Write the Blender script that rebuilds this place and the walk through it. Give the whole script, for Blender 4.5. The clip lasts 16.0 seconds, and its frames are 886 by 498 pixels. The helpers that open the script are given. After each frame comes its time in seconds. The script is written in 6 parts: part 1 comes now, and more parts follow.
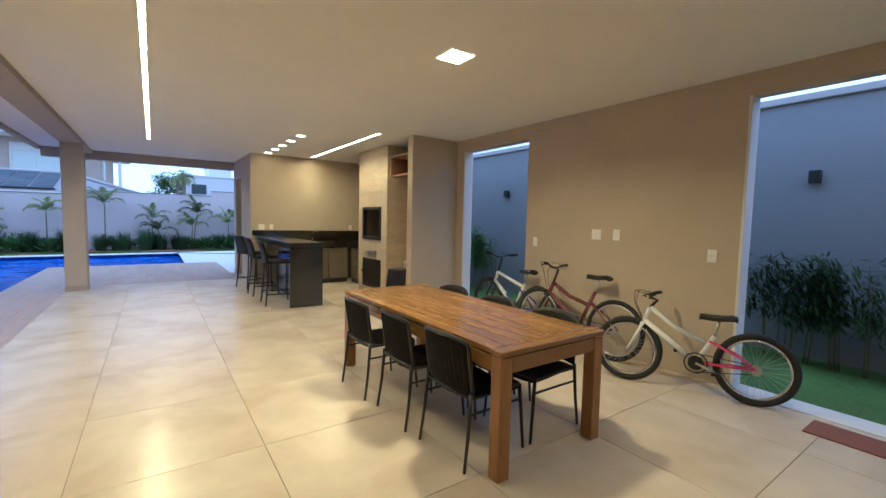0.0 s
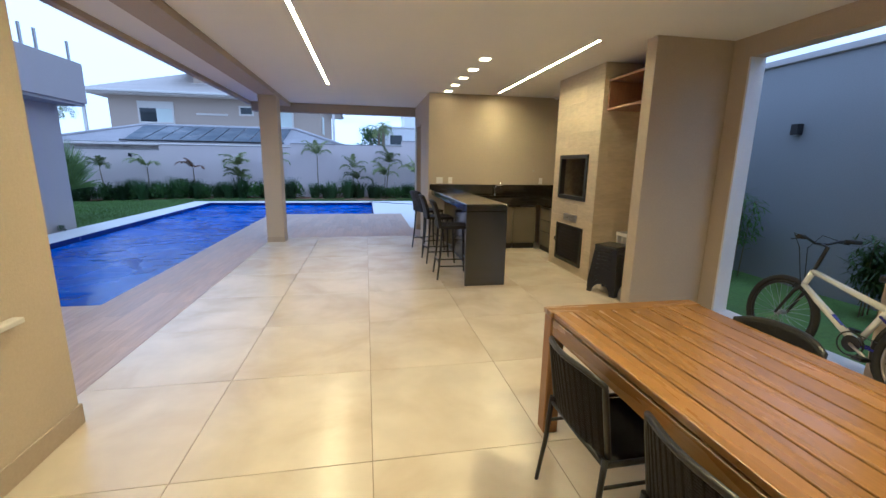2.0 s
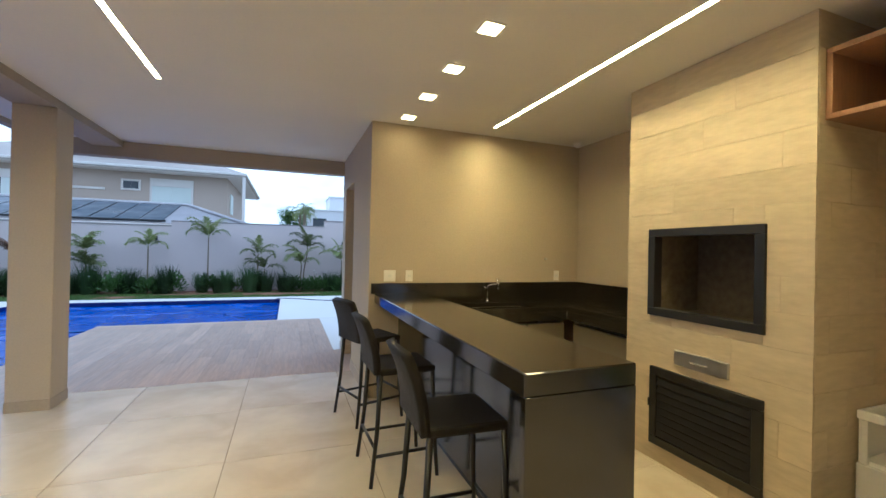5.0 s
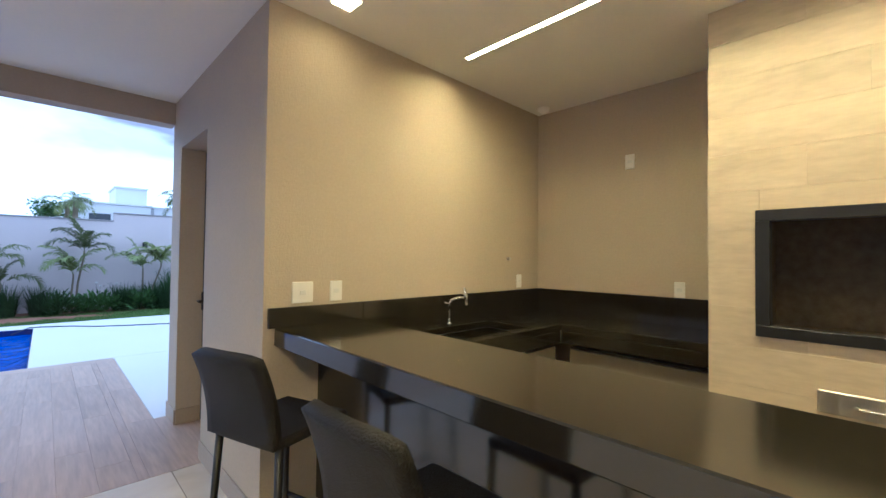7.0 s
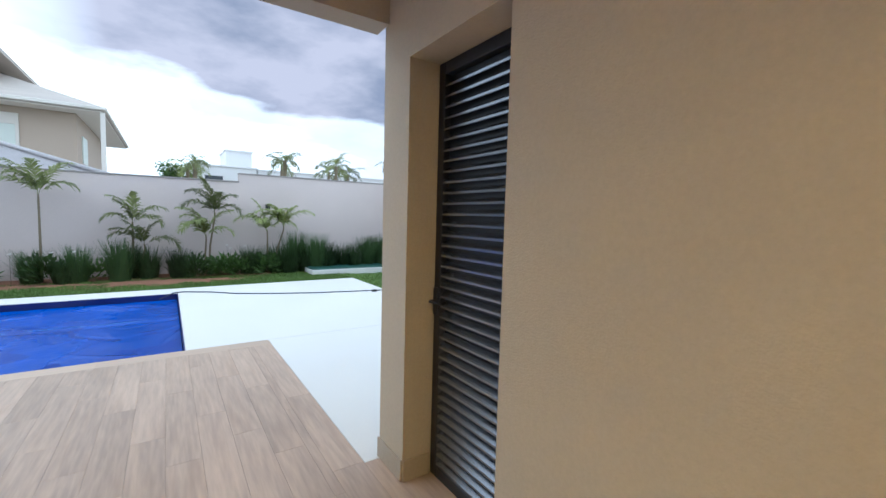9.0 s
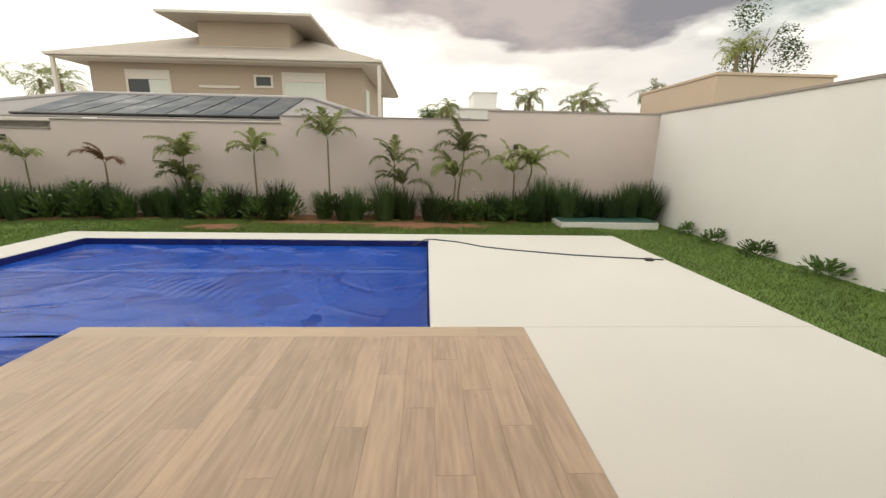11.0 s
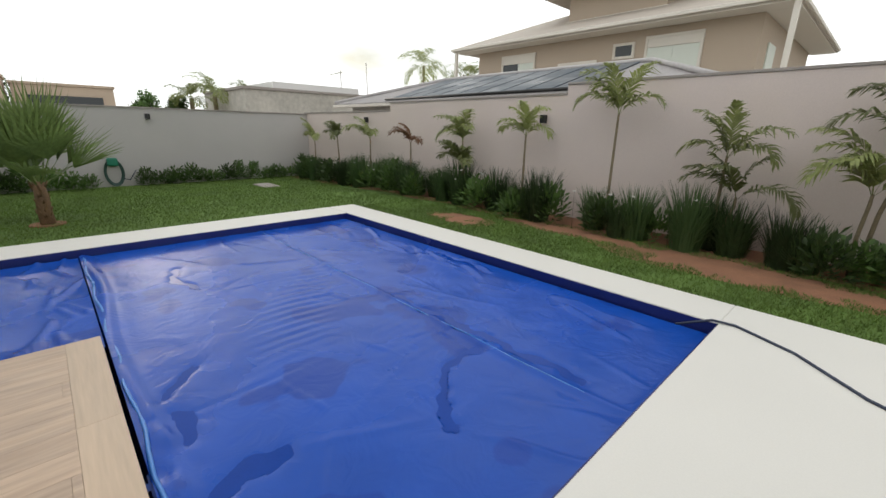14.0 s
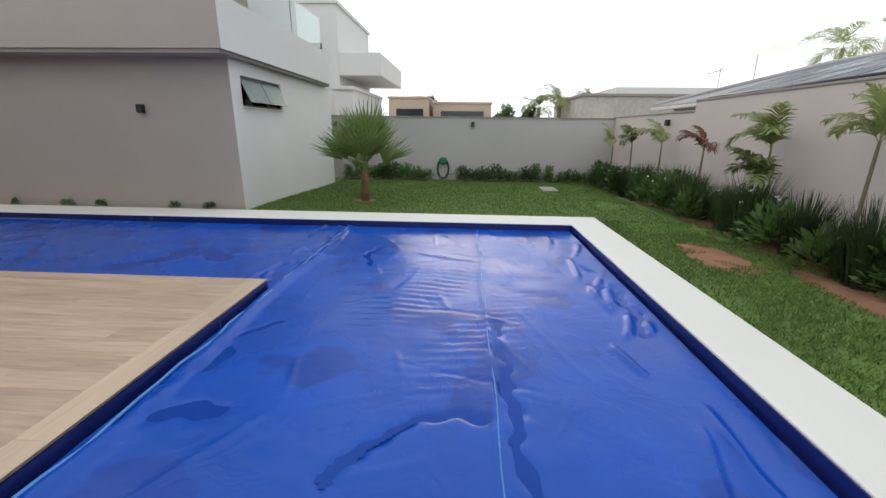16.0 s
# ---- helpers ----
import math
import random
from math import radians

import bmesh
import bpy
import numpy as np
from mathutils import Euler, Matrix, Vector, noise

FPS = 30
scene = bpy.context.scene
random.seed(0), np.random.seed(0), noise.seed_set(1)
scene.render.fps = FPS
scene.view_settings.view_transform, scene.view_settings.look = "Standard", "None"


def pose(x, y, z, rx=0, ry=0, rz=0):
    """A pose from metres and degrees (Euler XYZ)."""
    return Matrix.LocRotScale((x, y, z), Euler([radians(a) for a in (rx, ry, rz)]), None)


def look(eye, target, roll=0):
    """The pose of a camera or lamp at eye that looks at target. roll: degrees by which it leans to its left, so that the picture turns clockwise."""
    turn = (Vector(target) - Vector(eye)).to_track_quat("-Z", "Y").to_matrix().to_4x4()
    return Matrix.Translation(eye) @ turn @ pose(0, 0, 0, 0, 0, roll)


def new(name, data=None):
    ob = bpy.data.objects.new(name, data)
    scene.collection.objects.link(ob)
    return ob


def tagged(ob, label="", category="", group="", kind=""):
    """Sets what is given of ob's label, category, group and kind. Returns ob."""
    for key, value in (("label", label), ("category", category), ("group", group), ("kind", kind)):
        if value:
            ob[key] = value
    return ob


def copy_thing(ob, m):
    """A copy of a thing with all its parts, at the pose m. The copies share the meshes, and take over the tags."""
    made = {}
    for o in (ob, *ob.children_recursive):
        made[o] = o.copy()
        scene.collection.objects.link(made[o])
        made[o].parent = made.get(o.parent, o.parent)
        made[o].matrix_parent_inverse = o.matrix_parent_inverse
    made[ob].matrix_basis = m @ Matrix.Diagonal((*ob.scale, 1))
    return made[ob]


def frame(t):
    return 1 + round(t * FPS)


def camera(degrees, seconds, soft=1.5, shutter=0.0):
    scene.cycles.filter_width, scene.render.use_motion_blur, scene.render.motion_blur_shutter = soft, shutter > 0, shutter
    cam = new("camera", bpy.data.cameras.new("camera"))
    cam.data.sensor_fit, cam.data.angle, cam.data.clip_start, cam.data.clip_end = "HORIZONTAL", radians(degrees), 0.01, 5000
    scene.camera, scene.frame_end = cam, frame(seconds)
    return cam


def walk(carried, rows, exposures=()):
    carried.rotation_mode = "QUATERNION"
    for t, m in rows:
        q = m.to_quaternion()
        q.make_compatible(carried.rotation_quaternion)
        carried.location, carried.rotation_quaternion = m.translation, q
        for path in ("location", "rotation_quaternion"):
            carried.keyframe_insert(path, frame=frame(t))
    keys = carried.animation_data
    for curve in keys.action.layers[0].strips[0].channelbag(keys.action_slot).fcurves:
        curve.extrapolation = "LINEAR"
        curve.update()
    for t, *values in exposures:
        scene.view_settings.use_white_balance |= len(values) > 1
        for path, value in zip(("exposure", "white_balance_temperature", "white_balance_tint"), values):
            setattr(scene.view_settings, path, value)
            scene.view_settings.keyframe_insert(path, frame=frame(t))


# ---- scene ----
cam = camera(94.1, 16.0)
PATH = [
    (0, (1.488, 1.455, 1.504), (2.636, 3.086, 1.365), 1.3),
    (0.5, (1.599, 1.74, 1.564), (2.642, 3.431, 1.34), 1.3),
    (1, (1.708, 2.117, 1.581), (2.583, 3.888, 1.269), 1.3),
    (1.5, (1.93, 2.656, 1.582), (2.554, 4.519, 1.207), 1.2),
    (2, (2.059, 3.284, 1.577), (2.418, 5.21, 1.173), 0.9),
    (2.5, (2.163, 3.903, 1.573), (2.321, 5.858, 1.184), 0.9),
    (3, (2.237, 4.537, 1.578), (2.302, 6.508, 1.243), 0.8),
    (3.5, (2.335, 5.187, 1.537), (2.433, 7.171, 1.303), 1.1),
    (4, (2.395, 5.862, 1.526), (2.644, 7.843, 1.409), 1.2),
    (4.5, (2.404, 6.456, 1.522), (2.874, 8.4, 1.497), 1.2),
    (5, (2.451, 7.023, 1.538), (3.155, 8.895, 1.548), 1.2),
    (7.5, (2.345, 9.557, 1.466), (3.774, 10.956, 1.493), 0.8),
    (8, (2.245, 10.116, 1.466), (3.66, 11.529, 1.461), 1.0),
    (8.5, (2.136, 10.62, 1.493), (3.437, 12.138, 1.443), 1.4),
    (9, (2.129, 11.183, 1.541), (3.239, 12.841, 1.393), 1.5),
    (9.5, (2.027, 11.621, 1.513), (2.885, 13.411, 1.273), 0.9),
    (10, (2.055, 11.99, 1.565), (2.643, 13.872, 1.229), 0.9),
    (12.5, (2.622, 14.769, 1.531), (1.987, 16.585, 0.985), 1.1),
    (13, (2.747, 15.348, 1.566), (1.862, 17.053, 1.012), 1.1),
    (13.5, (2.825, 15.858, 1.575), (1.689, 17.406, 1.016), 1.1),
    (14, (2.961, 16.422, 1.556), (1.573, 17.749, 0.995), 1.2),
    (14.5, (3.082, 16.889, 1.553), (1.476, 17.937, 0.983), 1.1),
    (15, (3.19, 17.468, 1.543), (1.41, 18.178, 0.971), 1.0),
    (15.5, (3.185, 18.031, 1.545), (1.297, 18.351, 0.966), 0.7),
    (16, (3.137, 18.539, 1.531), (1.219, 18.442, 0.975), 0.7),
]
EXPOSURES = [(0, 0.0, 4050, 12), (1.5, -0.05, 4150, 12), (3.0, -0.13, 4200, 12), (4.0, -0.07, 4250, 9), (5.2, 0.03, 4500, 6), (7.5, 0.43, 4150, 11), (8.0, 0.48, 4350, 5), (8.6, 0.43, 4800, 3), (9.2, 0.31, 5500, 4), (10.0, 0.30, 7400, 7), (10.4, 0.25, 7500, 7), (12.5, -0.50, 6900, 6), (13.5, -0.27, 6700, 6), (14.5, -0.11, 6500, 7), (16, -0.06, 6300, 7)]
walk(cam, [(t, look(eye, target, roll)) for t, eye, target, roll in PATH], EXPOSURES)

# ---- world, sun, lamps ----
SUN_AZ, SUN_EL = radians(-88), radians(9)
world = bpy.data.worlds.new("dusk_sky")
scene.world = world
world.use_nodes = True
wn, wl = world.node_tree.nodes, world.node_tree.links
wn.clear()
w_out = wn.new("ShaderNodeOutputWorld")
w_bg = wn.new("ShaderNodeBackground")
w_sky = wn.new("ShaderNodeTexSky")
w_sky.sky_type, w_sky.sun_disc = "NISHITA", False
w_sky.sun_elevation, w_sky.sun_rotation = SUN_EL, SUN_AZ
w_sky.air_density, w_sky.dust_density, w_sky.ozone_density = 1.0, 1.5, 1.0
SKY, CLOUD_LIGHT, CLOUD_DARK, CLOUD_PINK = 0.108, (13.4, 13.5, 13.7, 1), (2.6, 2.65, 3.2, 1), (5.2, 4.7, 5.0, 1)
w_tc = wn.new("ShaderNodeTexCoord")
w_map = wn.new("ShaderNodeMapping")
w_map.inputs["Scale"].default_value = (1.0, 1.0, 2.6)
w_n1 = wn.new("ShaderNodeTexNoise")
w_n1.inputs["Scale"].default_value, w_n1.inputs["Detail"].default_value, w_n1.inputs["Roughness"].default_value = 2.3, 7, 0.55
w_r1 = wn.new("ShaderNodeValToRGB")
w_r1.color_ramp.elements[0].position, w_r1.color_ramp.elements[1].position = 0.22, 0.42
w_n2 = wn.new("ShaderNodeTexNoise")
w_n2.inputs["Scale"].default_value, w_n2.inputs["Detail"].default_value = 1.9, 9
w_r2 = wn.new("ShaderNodeValToRGB")
w_r2.color_ramp.elements[0].position, w_r2.color_ramp.elements[1].position = 0.43, 0.52
w_m1, w_m2 = wn.new("ShaderNodeMixRGB"), wn.new("ShaderNodeMixRGB")
w_map2 = wn.new("ShaderNodeMapping")
w_map2.inputs["Location"].default_value = (3.1, 1.7, 0.4)
w_map2.inputs["Scale"].default_value = (1.0, 1.0, 3.0)
wl.new(w_tc.outputs["Generated"], w_map.inputs["Vector"])
wl.new(w_tc.outputs["Generated"], w_map2.inputs["Vector"])
wl.new(w_map.outputs[0], w_n1.inputs["Vector"])
wl.new(w_map2.outputs[0], w_n2.inputs["Vector"])
wl.new(w_n1.outputs["Fac"], w_r1.inputs[0])
wl.new(w_n2.outputs["Fac"], w_r2.inputs[0])
wl.new(w_r1.outputs[0], w_m1.inputs[0])
wl.new(w_sky.outputs[0], w_m1.inputs[1])
w_m1.inputs[2].default_value = CLOUD_LIGHT
# the grey cloud bank stands over the garden wall
w_dot, w_rng, w_mul = wn.new("ShaderNodeVectorMath"), wn.new("ShaderNodeMapRange"), wn.new("ShaderNodeMath")
w_dot.operation, w_mul.operation = "DOT_PRODUCT", "MULTIPLY"
w_dot.inputs[1].default_value = Vector((0.28, 0.88, 0.34)).normalized()
w_rng.inputs["From Min"].default_value, w_rng.inputs["From Max"].default_value = 0.84, 0.93
w_rng.inputs["To Min"].default_value, w_rng.inputs["To Max"].default_value = 0.04, 1.0
wl.new(w_tc.outputs["Generated"], w_dot.inputs[0])
wl.new(w_dot.outputs["Value"], w_rng.inputs["Value"])
# its flat, ragged underside lies about 15 degrees up, with thin streaks below
w_sep, w_low, w_hgt, w_max = wn.new("ShaderNodeSeparateXYZ"), wn.new("ShaderNodeMath"), wn.new("ShaderNodeMapRange"), wn.new("ShaderNodeMath")
w_low.operation, w_max.operation = "MULTIPLY_ADD", "MAXIMUM"
w_low.inputs[1].default_value = 0.42
wl.new(w_tc.outputs["Generated"], w_sep.inputs[0])
wl.new(w_n2.outputs["Fac"], w_low.inputs[0])
wl.new(w_sep.outputs["Z"], w_low.inputs[2])
w_hgt.inputs["From Min"].default_value, w_hgt.inputs["From Max"].default_value = 0.444, 0.492
wl.new(w_low.outputs[0], w_hgt.inputs["Value"])
wl.new(w_hgt.outputs[0], w_max.inputs[0])
w_thin = wn.new("ShaderNodeMath")
w_thin.operation = "MULTIPLY"
w_thin.inputs[1].default_value = 0.55
wl.new(w_r2.outputs[0], w_thin.inputs[0])
wl.new(w_thin.outputs[0], w_max.inputs[1])
wl.new(w_max.outputs[0], w_mul.inputs[0])
wl.new(w_rng.outputs[0], w_mul.inputs[1])
wl.new(w_mul.outputs[0], w_m2.inputs[0])
wl.new(w_m1.outputs[0], w_m2.inputs[1])
w_pk, w_pr = wn.new("ShaderNodeMixRGB"), wn.new("ShaderNodeMapRange")
w_pr.inputs["From Min"].default_value, w_pr.inputs["From Max"].default_value = 0.44, 0.60
wl.new(w_n1.outputs["Fac"], w_pr.inputs["Value"])
wl.new(w_pr.outputs[0], w_pk.inputs[0])
w_pk.inputs[1].default_value, w_pk.inputs[2].default_value = CLOUD_DARK, CLOUD_PINK
wl.new(w_pk.outputs[0], w_m2.inputs[2])
wl.new(w_m2.outputs[0], w_bg.inputs["Color"])
w_bg.inputs["Strength"].default_value = SKY
wl.new(w_bg.outputs[0], w_out.inputs["Surface"])

sun_data = bpy.data.lights.new("sun", "SUN")
sun_data.energy, sun_data.angle, sun_data.color = 0.55, radians(25), (1.0, 0.9, 0.8)
sun = new("sun", sun_data)
sun.matrix_world = look((-40 * math.cos(SUN_EL), 1.4, 6.3), (0, 0, 0))

LAMP_WARM = (1.0, 0.64, 0.195)
STRIP_POWER, DOWN_POWER, TABLE_POWER = 184.0, 1.1, 58.0


# ---- mesh helpers ----
def box(bm, x0, y0, z0, x1, y1, z1, bev=0.0, seg=1):
    """A block between two corners, its edges rounded by bev."""
    vs = [bm.verts.new((x, y, z)) for x in (x0, x1) for y in (y0, y1) for z in (z0, z1)]
    fs = [bm.faces.new([vs[i] for i in q]) for q in ((0, 1, 3, 2), (4, 6, 7, 5), (0, 4, 5, 1), (2, 3, 7, 6), (0, 2, 6, 4), (1, 5, 7, 3))]
    if bev > 0:
        es = {e for f in fs for e in f.edges}
        bmesh.ops.bevel(bm, geom=list(es), offset=bev, segments=seg, affect="EDGES", profile=0.5)
    return bm


def prism(bm, ring0, ring1, cap0=True, cap1=True):
    """Joins two rings of points of equal count."""
    a, b = [bm.verts.new(p) for p in ring0], [bm.verts.new(p) for p in ring1]
    n = len(a)
    for i in range(n):
        bm.faces.new((a[i], a[(i + 1) % n], b[(i + 1) % n], b[i]))
    if cap0:
        bm.faces.new(list(reversed(a)))
    if cap1:
        bm.faces.new(b)
    return bm


def tube(bm, pts, r, sides=8, r_end=None, cap=True):
    """A round bar along pts, r to r_end thick."""
    pts = [Vector(p) for p in pts]
    n, prev, up = len(pts), None, None
    for i, p in enumerate(pts):
        d = (pts[min(i + 1, n - 1)] - pts[max(i - 1, 0)]).normalized()
        if up is None:
            up = Vector((0, 0, 1)) if abs(d.z) < 0.9 else Vector((1, 0, 0))
        u = d.cross(up).normalized()
        v = u.cross(d).normalized()
        up = v
        rr = r if r_end is None else r + (r_end - r) * i / max(n - 1, 1)
        ring = [bm.verts.new(p + rr * (math.cos(2 * math.pi * k / sides) * u + math.sin(2 * math.pi * k / sides) * v)) for k in range(sides)]
        if prev:
            for k in range(sides):
                f = bm.faces.new((prev[k], prev[(k + 1) % sides], ring[(k + 1) % sides], ring[k]))
                f.smooth = True
        elif cap:
            bm.faces.new(list(reversed(ring)))
        prev = ring
    if cap:
        bm.faces.new(prev)
    return bm


def torus(bm, centre, axis, R, r, seg=40, sides=8):
    """A ring of radius R round axis ('x'), r thick."""
    rings = []
    for i in range(seg):
        a = 2 * math.pi * i / seg
        ring = []
        for k in range(sides):
            b = 2 * math.pi * k / sides
            q = R + r * math.cos(b)
            ring.append(bm.verts.new((centre[0] + r * math.sin(b), centre[1] + q * math.cos(a), centre[2] + q * math.sin(a))))
        rings.append(ring)
    for i in range(seg):
        a, b = rings[i], rings[(i + 1) % seg]
        for k in range(sides):
            f = bm.faces.new((a[k], a[(k + 1) % sides], b[(k + 1) % sides], b[k]))
            f.smooth = True
    return bm


def empty(name, m=None, **tags):
    ob = new(name)
    if m is not None:
        ob.matrix_basis = m
    return tagged(ob, **tags)


def part(name, bm, material, parent=None, label="", **tags):
    """Links a bmesh as one mesh object, under parent if given."""
    bmesh.ops.recalc_face_normals(bm, faces=bm.faces)
    me = bpy.data.meshes.new(name)
    bm.to_mesh(me)
    bm.free()
    me.materials.append(material)
    ob = new(name, me)
    ob.parent = parent
    return tagged(ob, label=label, **tags)


def block(name, dims, material, parent=None, bev=0.004, label="", **tags):
    return part(name, box(bmesh.new(), *dims, bev), material, parent, label, **tags)


def share(name, me, m, parent):
    """Another object on the same mesh."""
    ob = new(name, me)
    ob.parent = parent
    ob.matrix_basis = m
    return ob


# ---- materials ----
def mat(name, col, rough=0.6, metal=0.0, var=0.12, coarse=1.5, fine=60.0, bump=0.0, bump_size=80.0, rvar=0.08, stretch=(1, 1, 1), rand=0.0, spec=0.5, coat=0.0):
    """A painted, stone or metal surface: blotches at two sizes, fine relief, uneven gloss."""
    m = bpy.data.materials.new(name)
    m.use_nodes = True
    n, l = m.node_tree.nodes, m.node_tree.links
    b = n["Principled BSDF"]
    tc, mp = n.new("ShaderNodeTexCoord"), n.new("ShaderNodeMapping")
    mp.inputs["Scale"].default_value = stretch
    l.new(tc.outputs["Object"], mp.inputs["Vector"])
    big, small = n.new("ShaderNodeTexNoise"), n.new("ShaderNodeTexNoise")
    big.inputs["Scale"].default_value, big.inputs["Detail"].default_value = coarse, 5
    small.inputs["Scale"].default_value, small.inputs["Detail"].default_value = fine, 3
    l.new(mp.outputs[0], big.inputs["Vector"])
    l.new(mp.outputs[0], small.inputs["Vector"])
    add = n.new("ShaderNodeMath")
    add.operation = "MULTIPLY_ADD"
    add.inputs[1].default_value = 0.45
    l.new(small.outputs["Fac"], add.inputs[0])
    sc = n.new("ShaderNodeMath")
    sc.operation = "MULTIPLY"
    sc.inputs[1].default_value = 0.55
    l.new(big.outputs["Fac"], sc.inputs[0])
    l.new(sc.outputs[0], add.inputs[2])
    fac = add.outputs[0]
    if rand:
        off, ofs = n.new("ShaderNodeObjectInfo"), n.new("ShaderNodeVectorMath")
        ofs.operation = "MULTIPLY_ADD"
        ofs.inputs[1].default_value = (61.0, 37.0, 23.0)
        l.new(off.outputs["Random"], ofs.inputs[0])
        l.new(tc.outputs["Object"], ofs.inputs[2])
        l.new(ofs.outputs[0], mp.inputs["Vector"])
        oi, r2 = n.new("ShaderNodeObjectInfo"), n.new("ShaderNodeMath")
        r2.operation = "MULTIPLY_ADD"
        r2.inputs[1].default_value = rand
        l.new(oi.outputs["Random"], r2.inputs[0])
        sub = n.new("ShaderNodeMath")
        sub.operation = "SUBTRACT"
        sub.inputs[1].default_value = rand / 2
        l.new(fac, sub.inputs[0])
        l.new(sub.outputs[0], r2.inputs[2])
        fac = r2.outputs[0]
    ramp = n.new("ShaderNodeValToRGB")
    e = ramp.color_ramp.elements
    e[0].position, e[1].position = 0.3, 0.7
    e[0].color = (*[c * (1 - var) for c in col], 1)
    e[1].color = (*[min(1, c * (1 + var)) for c in col], 1)
    l.new(fac, ramp.inputs[0])
    l.new(ramp.outputs[0], b.inputs["Base Color"])
    rr = n.new("ShaderNodeMapRange")
    rr.inputs["To Min"].default_value, rr.inputs["To Max"].default_value = max(0.02, rough - rvar), min(1, rough + rvar)
    rr.inputs["From Min"].default_value, rr.inputs["From Max"].default_value = 0.3, 0.7
    l.new(big.outputs["Fac"], rr.inputs["Value"])
    l.new(rr.outputs[0], b.inputs["Roughness"])
    b.inputs["Metallic"].default_value = metal
    b.inputs["Specular IOR Level"].default_value = spec
    b.inputs["Coat Weight"].default_value = coat
    if bump:
        bn, bp = n.new("ShaderNodeTexNoise"), n.new("ShaderNodeBump")
        bn.inputs["Scale"].default_value, bn.inputs["Detail"].default_value = bump_size, 4
        l.new(mp.outputs[0], bn.inputs["Vector"])
        bp.inputs["Strength"].default_value, bp.inputs["Distance"].default_value = bump, 0.01
        l.new(bn.outputs["Fac"], bp.inputs["Height"])
        l.new(bp.outputs[0], b.inputs["Normal"])
    return m


def glow(name, col, strength):
    m = bpy.data.materials.new(name)
    m.use_nodes = True
    b = m.node_tree.nodes["Principled BSDF"]
    b.inputs["Base Color"].default_value = (0.8, 0.8, 0.8, 1)
    b.inputs["Emission Color"].default_value, b.inputs["Emission Strength"].default_value = (*col, 1), strength
    return m


def glass(name, col, rough=0.02):
    m = bpy.data.materials.new(name)
    m.use_nodes = True
    b = m.node_tree.nodes["Principled BSDF"]
    b.inputs["Base Color"].default_value = (*col, 1)
    b.inputs["Transmission Weight"].default_value, b.inputs["Roughness"].default_value = 1.0, rough
    return m


TAN_WALL = mat("tan_textured_paint", (0.50, 0.425, 0.315), 0.85, bump=0.32, bump_size=120, var=0.07)
CEIL = mat("ceiling_paint", (0.78, 0.75, 0.70), 0.9, var=0.03)
BEAM = mat("beam_paint", (0.40, 0.34, 0.27), 0.85, bump=0.15, bump_size=130, var=0.06)
SKIRT = mat("skirting_porcelain", (0.40, 0.33, 0.24), 0.4, var=0.1)
TILE = mat("floor_porcelain", (0.63, 0.56, 0.455), 0.25, var=0.10, coarse=1.0, fine=4.0, rand=0.10, rvar=0.0)


def clouded(m, col, lo, hi, size, amount):
    """Lays wispy stains of another colour over a surface."""
    n, l = m.node_tree.nodes, m.node_tree.links
    nz, rp, mx = n.new("ShaderNodeTexNoise"), n.new("ShaderNodeMapRange"), n.new("ShaderNodeMixRGB")
    nz.inputs["Scale"].default_value, nz.inputs["Detail"].default_value, nz.inputs["Distortion"].default_value = size, 4, 0.6
    rp.interpolation_type = "SMOOTHSTEP"
    rp.inputs["From Min"].default_value, rp.inputs["From Max"].default_value, rp.inputs["To Max"].default_value = lo, hi, amount
    l.new(n["Mapping"].outputs[0], nz.inputs["Vector"])
    l.new(nz.outputs["Fac"], rp.inputs["Value"])
    l.new(rp.outputs[0], mx.inputs[0])
    l.new(n["Color Ramp"].outputs[0], mx.inputs[1])
    mx.inputs[2].default_value = (*col, 1)
    l.new(mx.outputs[0], n["Principled BSDF"].inputs["Base Color"])


clouded(TILE, (0.44, 0.345, 0.23), 0.36, 0.78, 1.5, 0.6)
GROUT = mat("grout", (0.27, 0.22, 0.165), 0.9)
DECK = mat("wood_look_porcelain", (0.435, 0.325, 0.242), 0.42, var=0.24, coarse=1.5, fine=6, stretch=(6, 0.55, 1), rand=0.18, rvar=0.1)
clouded(DECK, (0.33, 0.225, 0.15), 0.46, 0.78, 1.7, 0.45)
DECK_GROUT = mat("deck_grout", (0.43, 0.33, 0.245), 0.9)
DECK_X = mat("wood_look_border", (0.50, 0.385, 0.285), 0.45, var=0.15, coarse=1.0, fine=5, stretch=(0.6, 9, 1), rand=0.22)
PAVING = mat("white_paving", (0.66, 0.645, 0.61), 0.75, var=0.04, coarse=0.7, fine=90, bump=0.08, bump_size=180)
GARDEN_WALL = mat("garden_wall_paint", (0.60, 0.52, 0.485), 0.9, var=0.07, coarse=0.8, bump=0.12, bump_size=90)
GREY_WALL = mat("grey_wall_paint", (0.45, 0.43, 0.42), 0.9, var=0.07, coarse=0.8, bump=0.12, bump_size=90)
# Grey darkened to hold the shade of the narrow side yard.
SHADED_SIDE = mat("shaded_side_wall", (0.25, 0.255, 0.265), 0.9, var=0.08, coarse=0.8, bump=0.12, bump_size=90)
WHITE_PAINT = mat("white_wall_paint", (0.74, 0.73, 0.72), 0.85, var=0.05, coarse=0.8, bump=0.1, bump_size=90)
# Darker house paint; the shade of the wing's pool-facing side is in its colour.
HOUSE_DIM = mat("dim_house_paint", (0.365, 0.325, 0.295), 0.9, var=0.06, coarse=0.6, bump=0.1, bump_size=90)
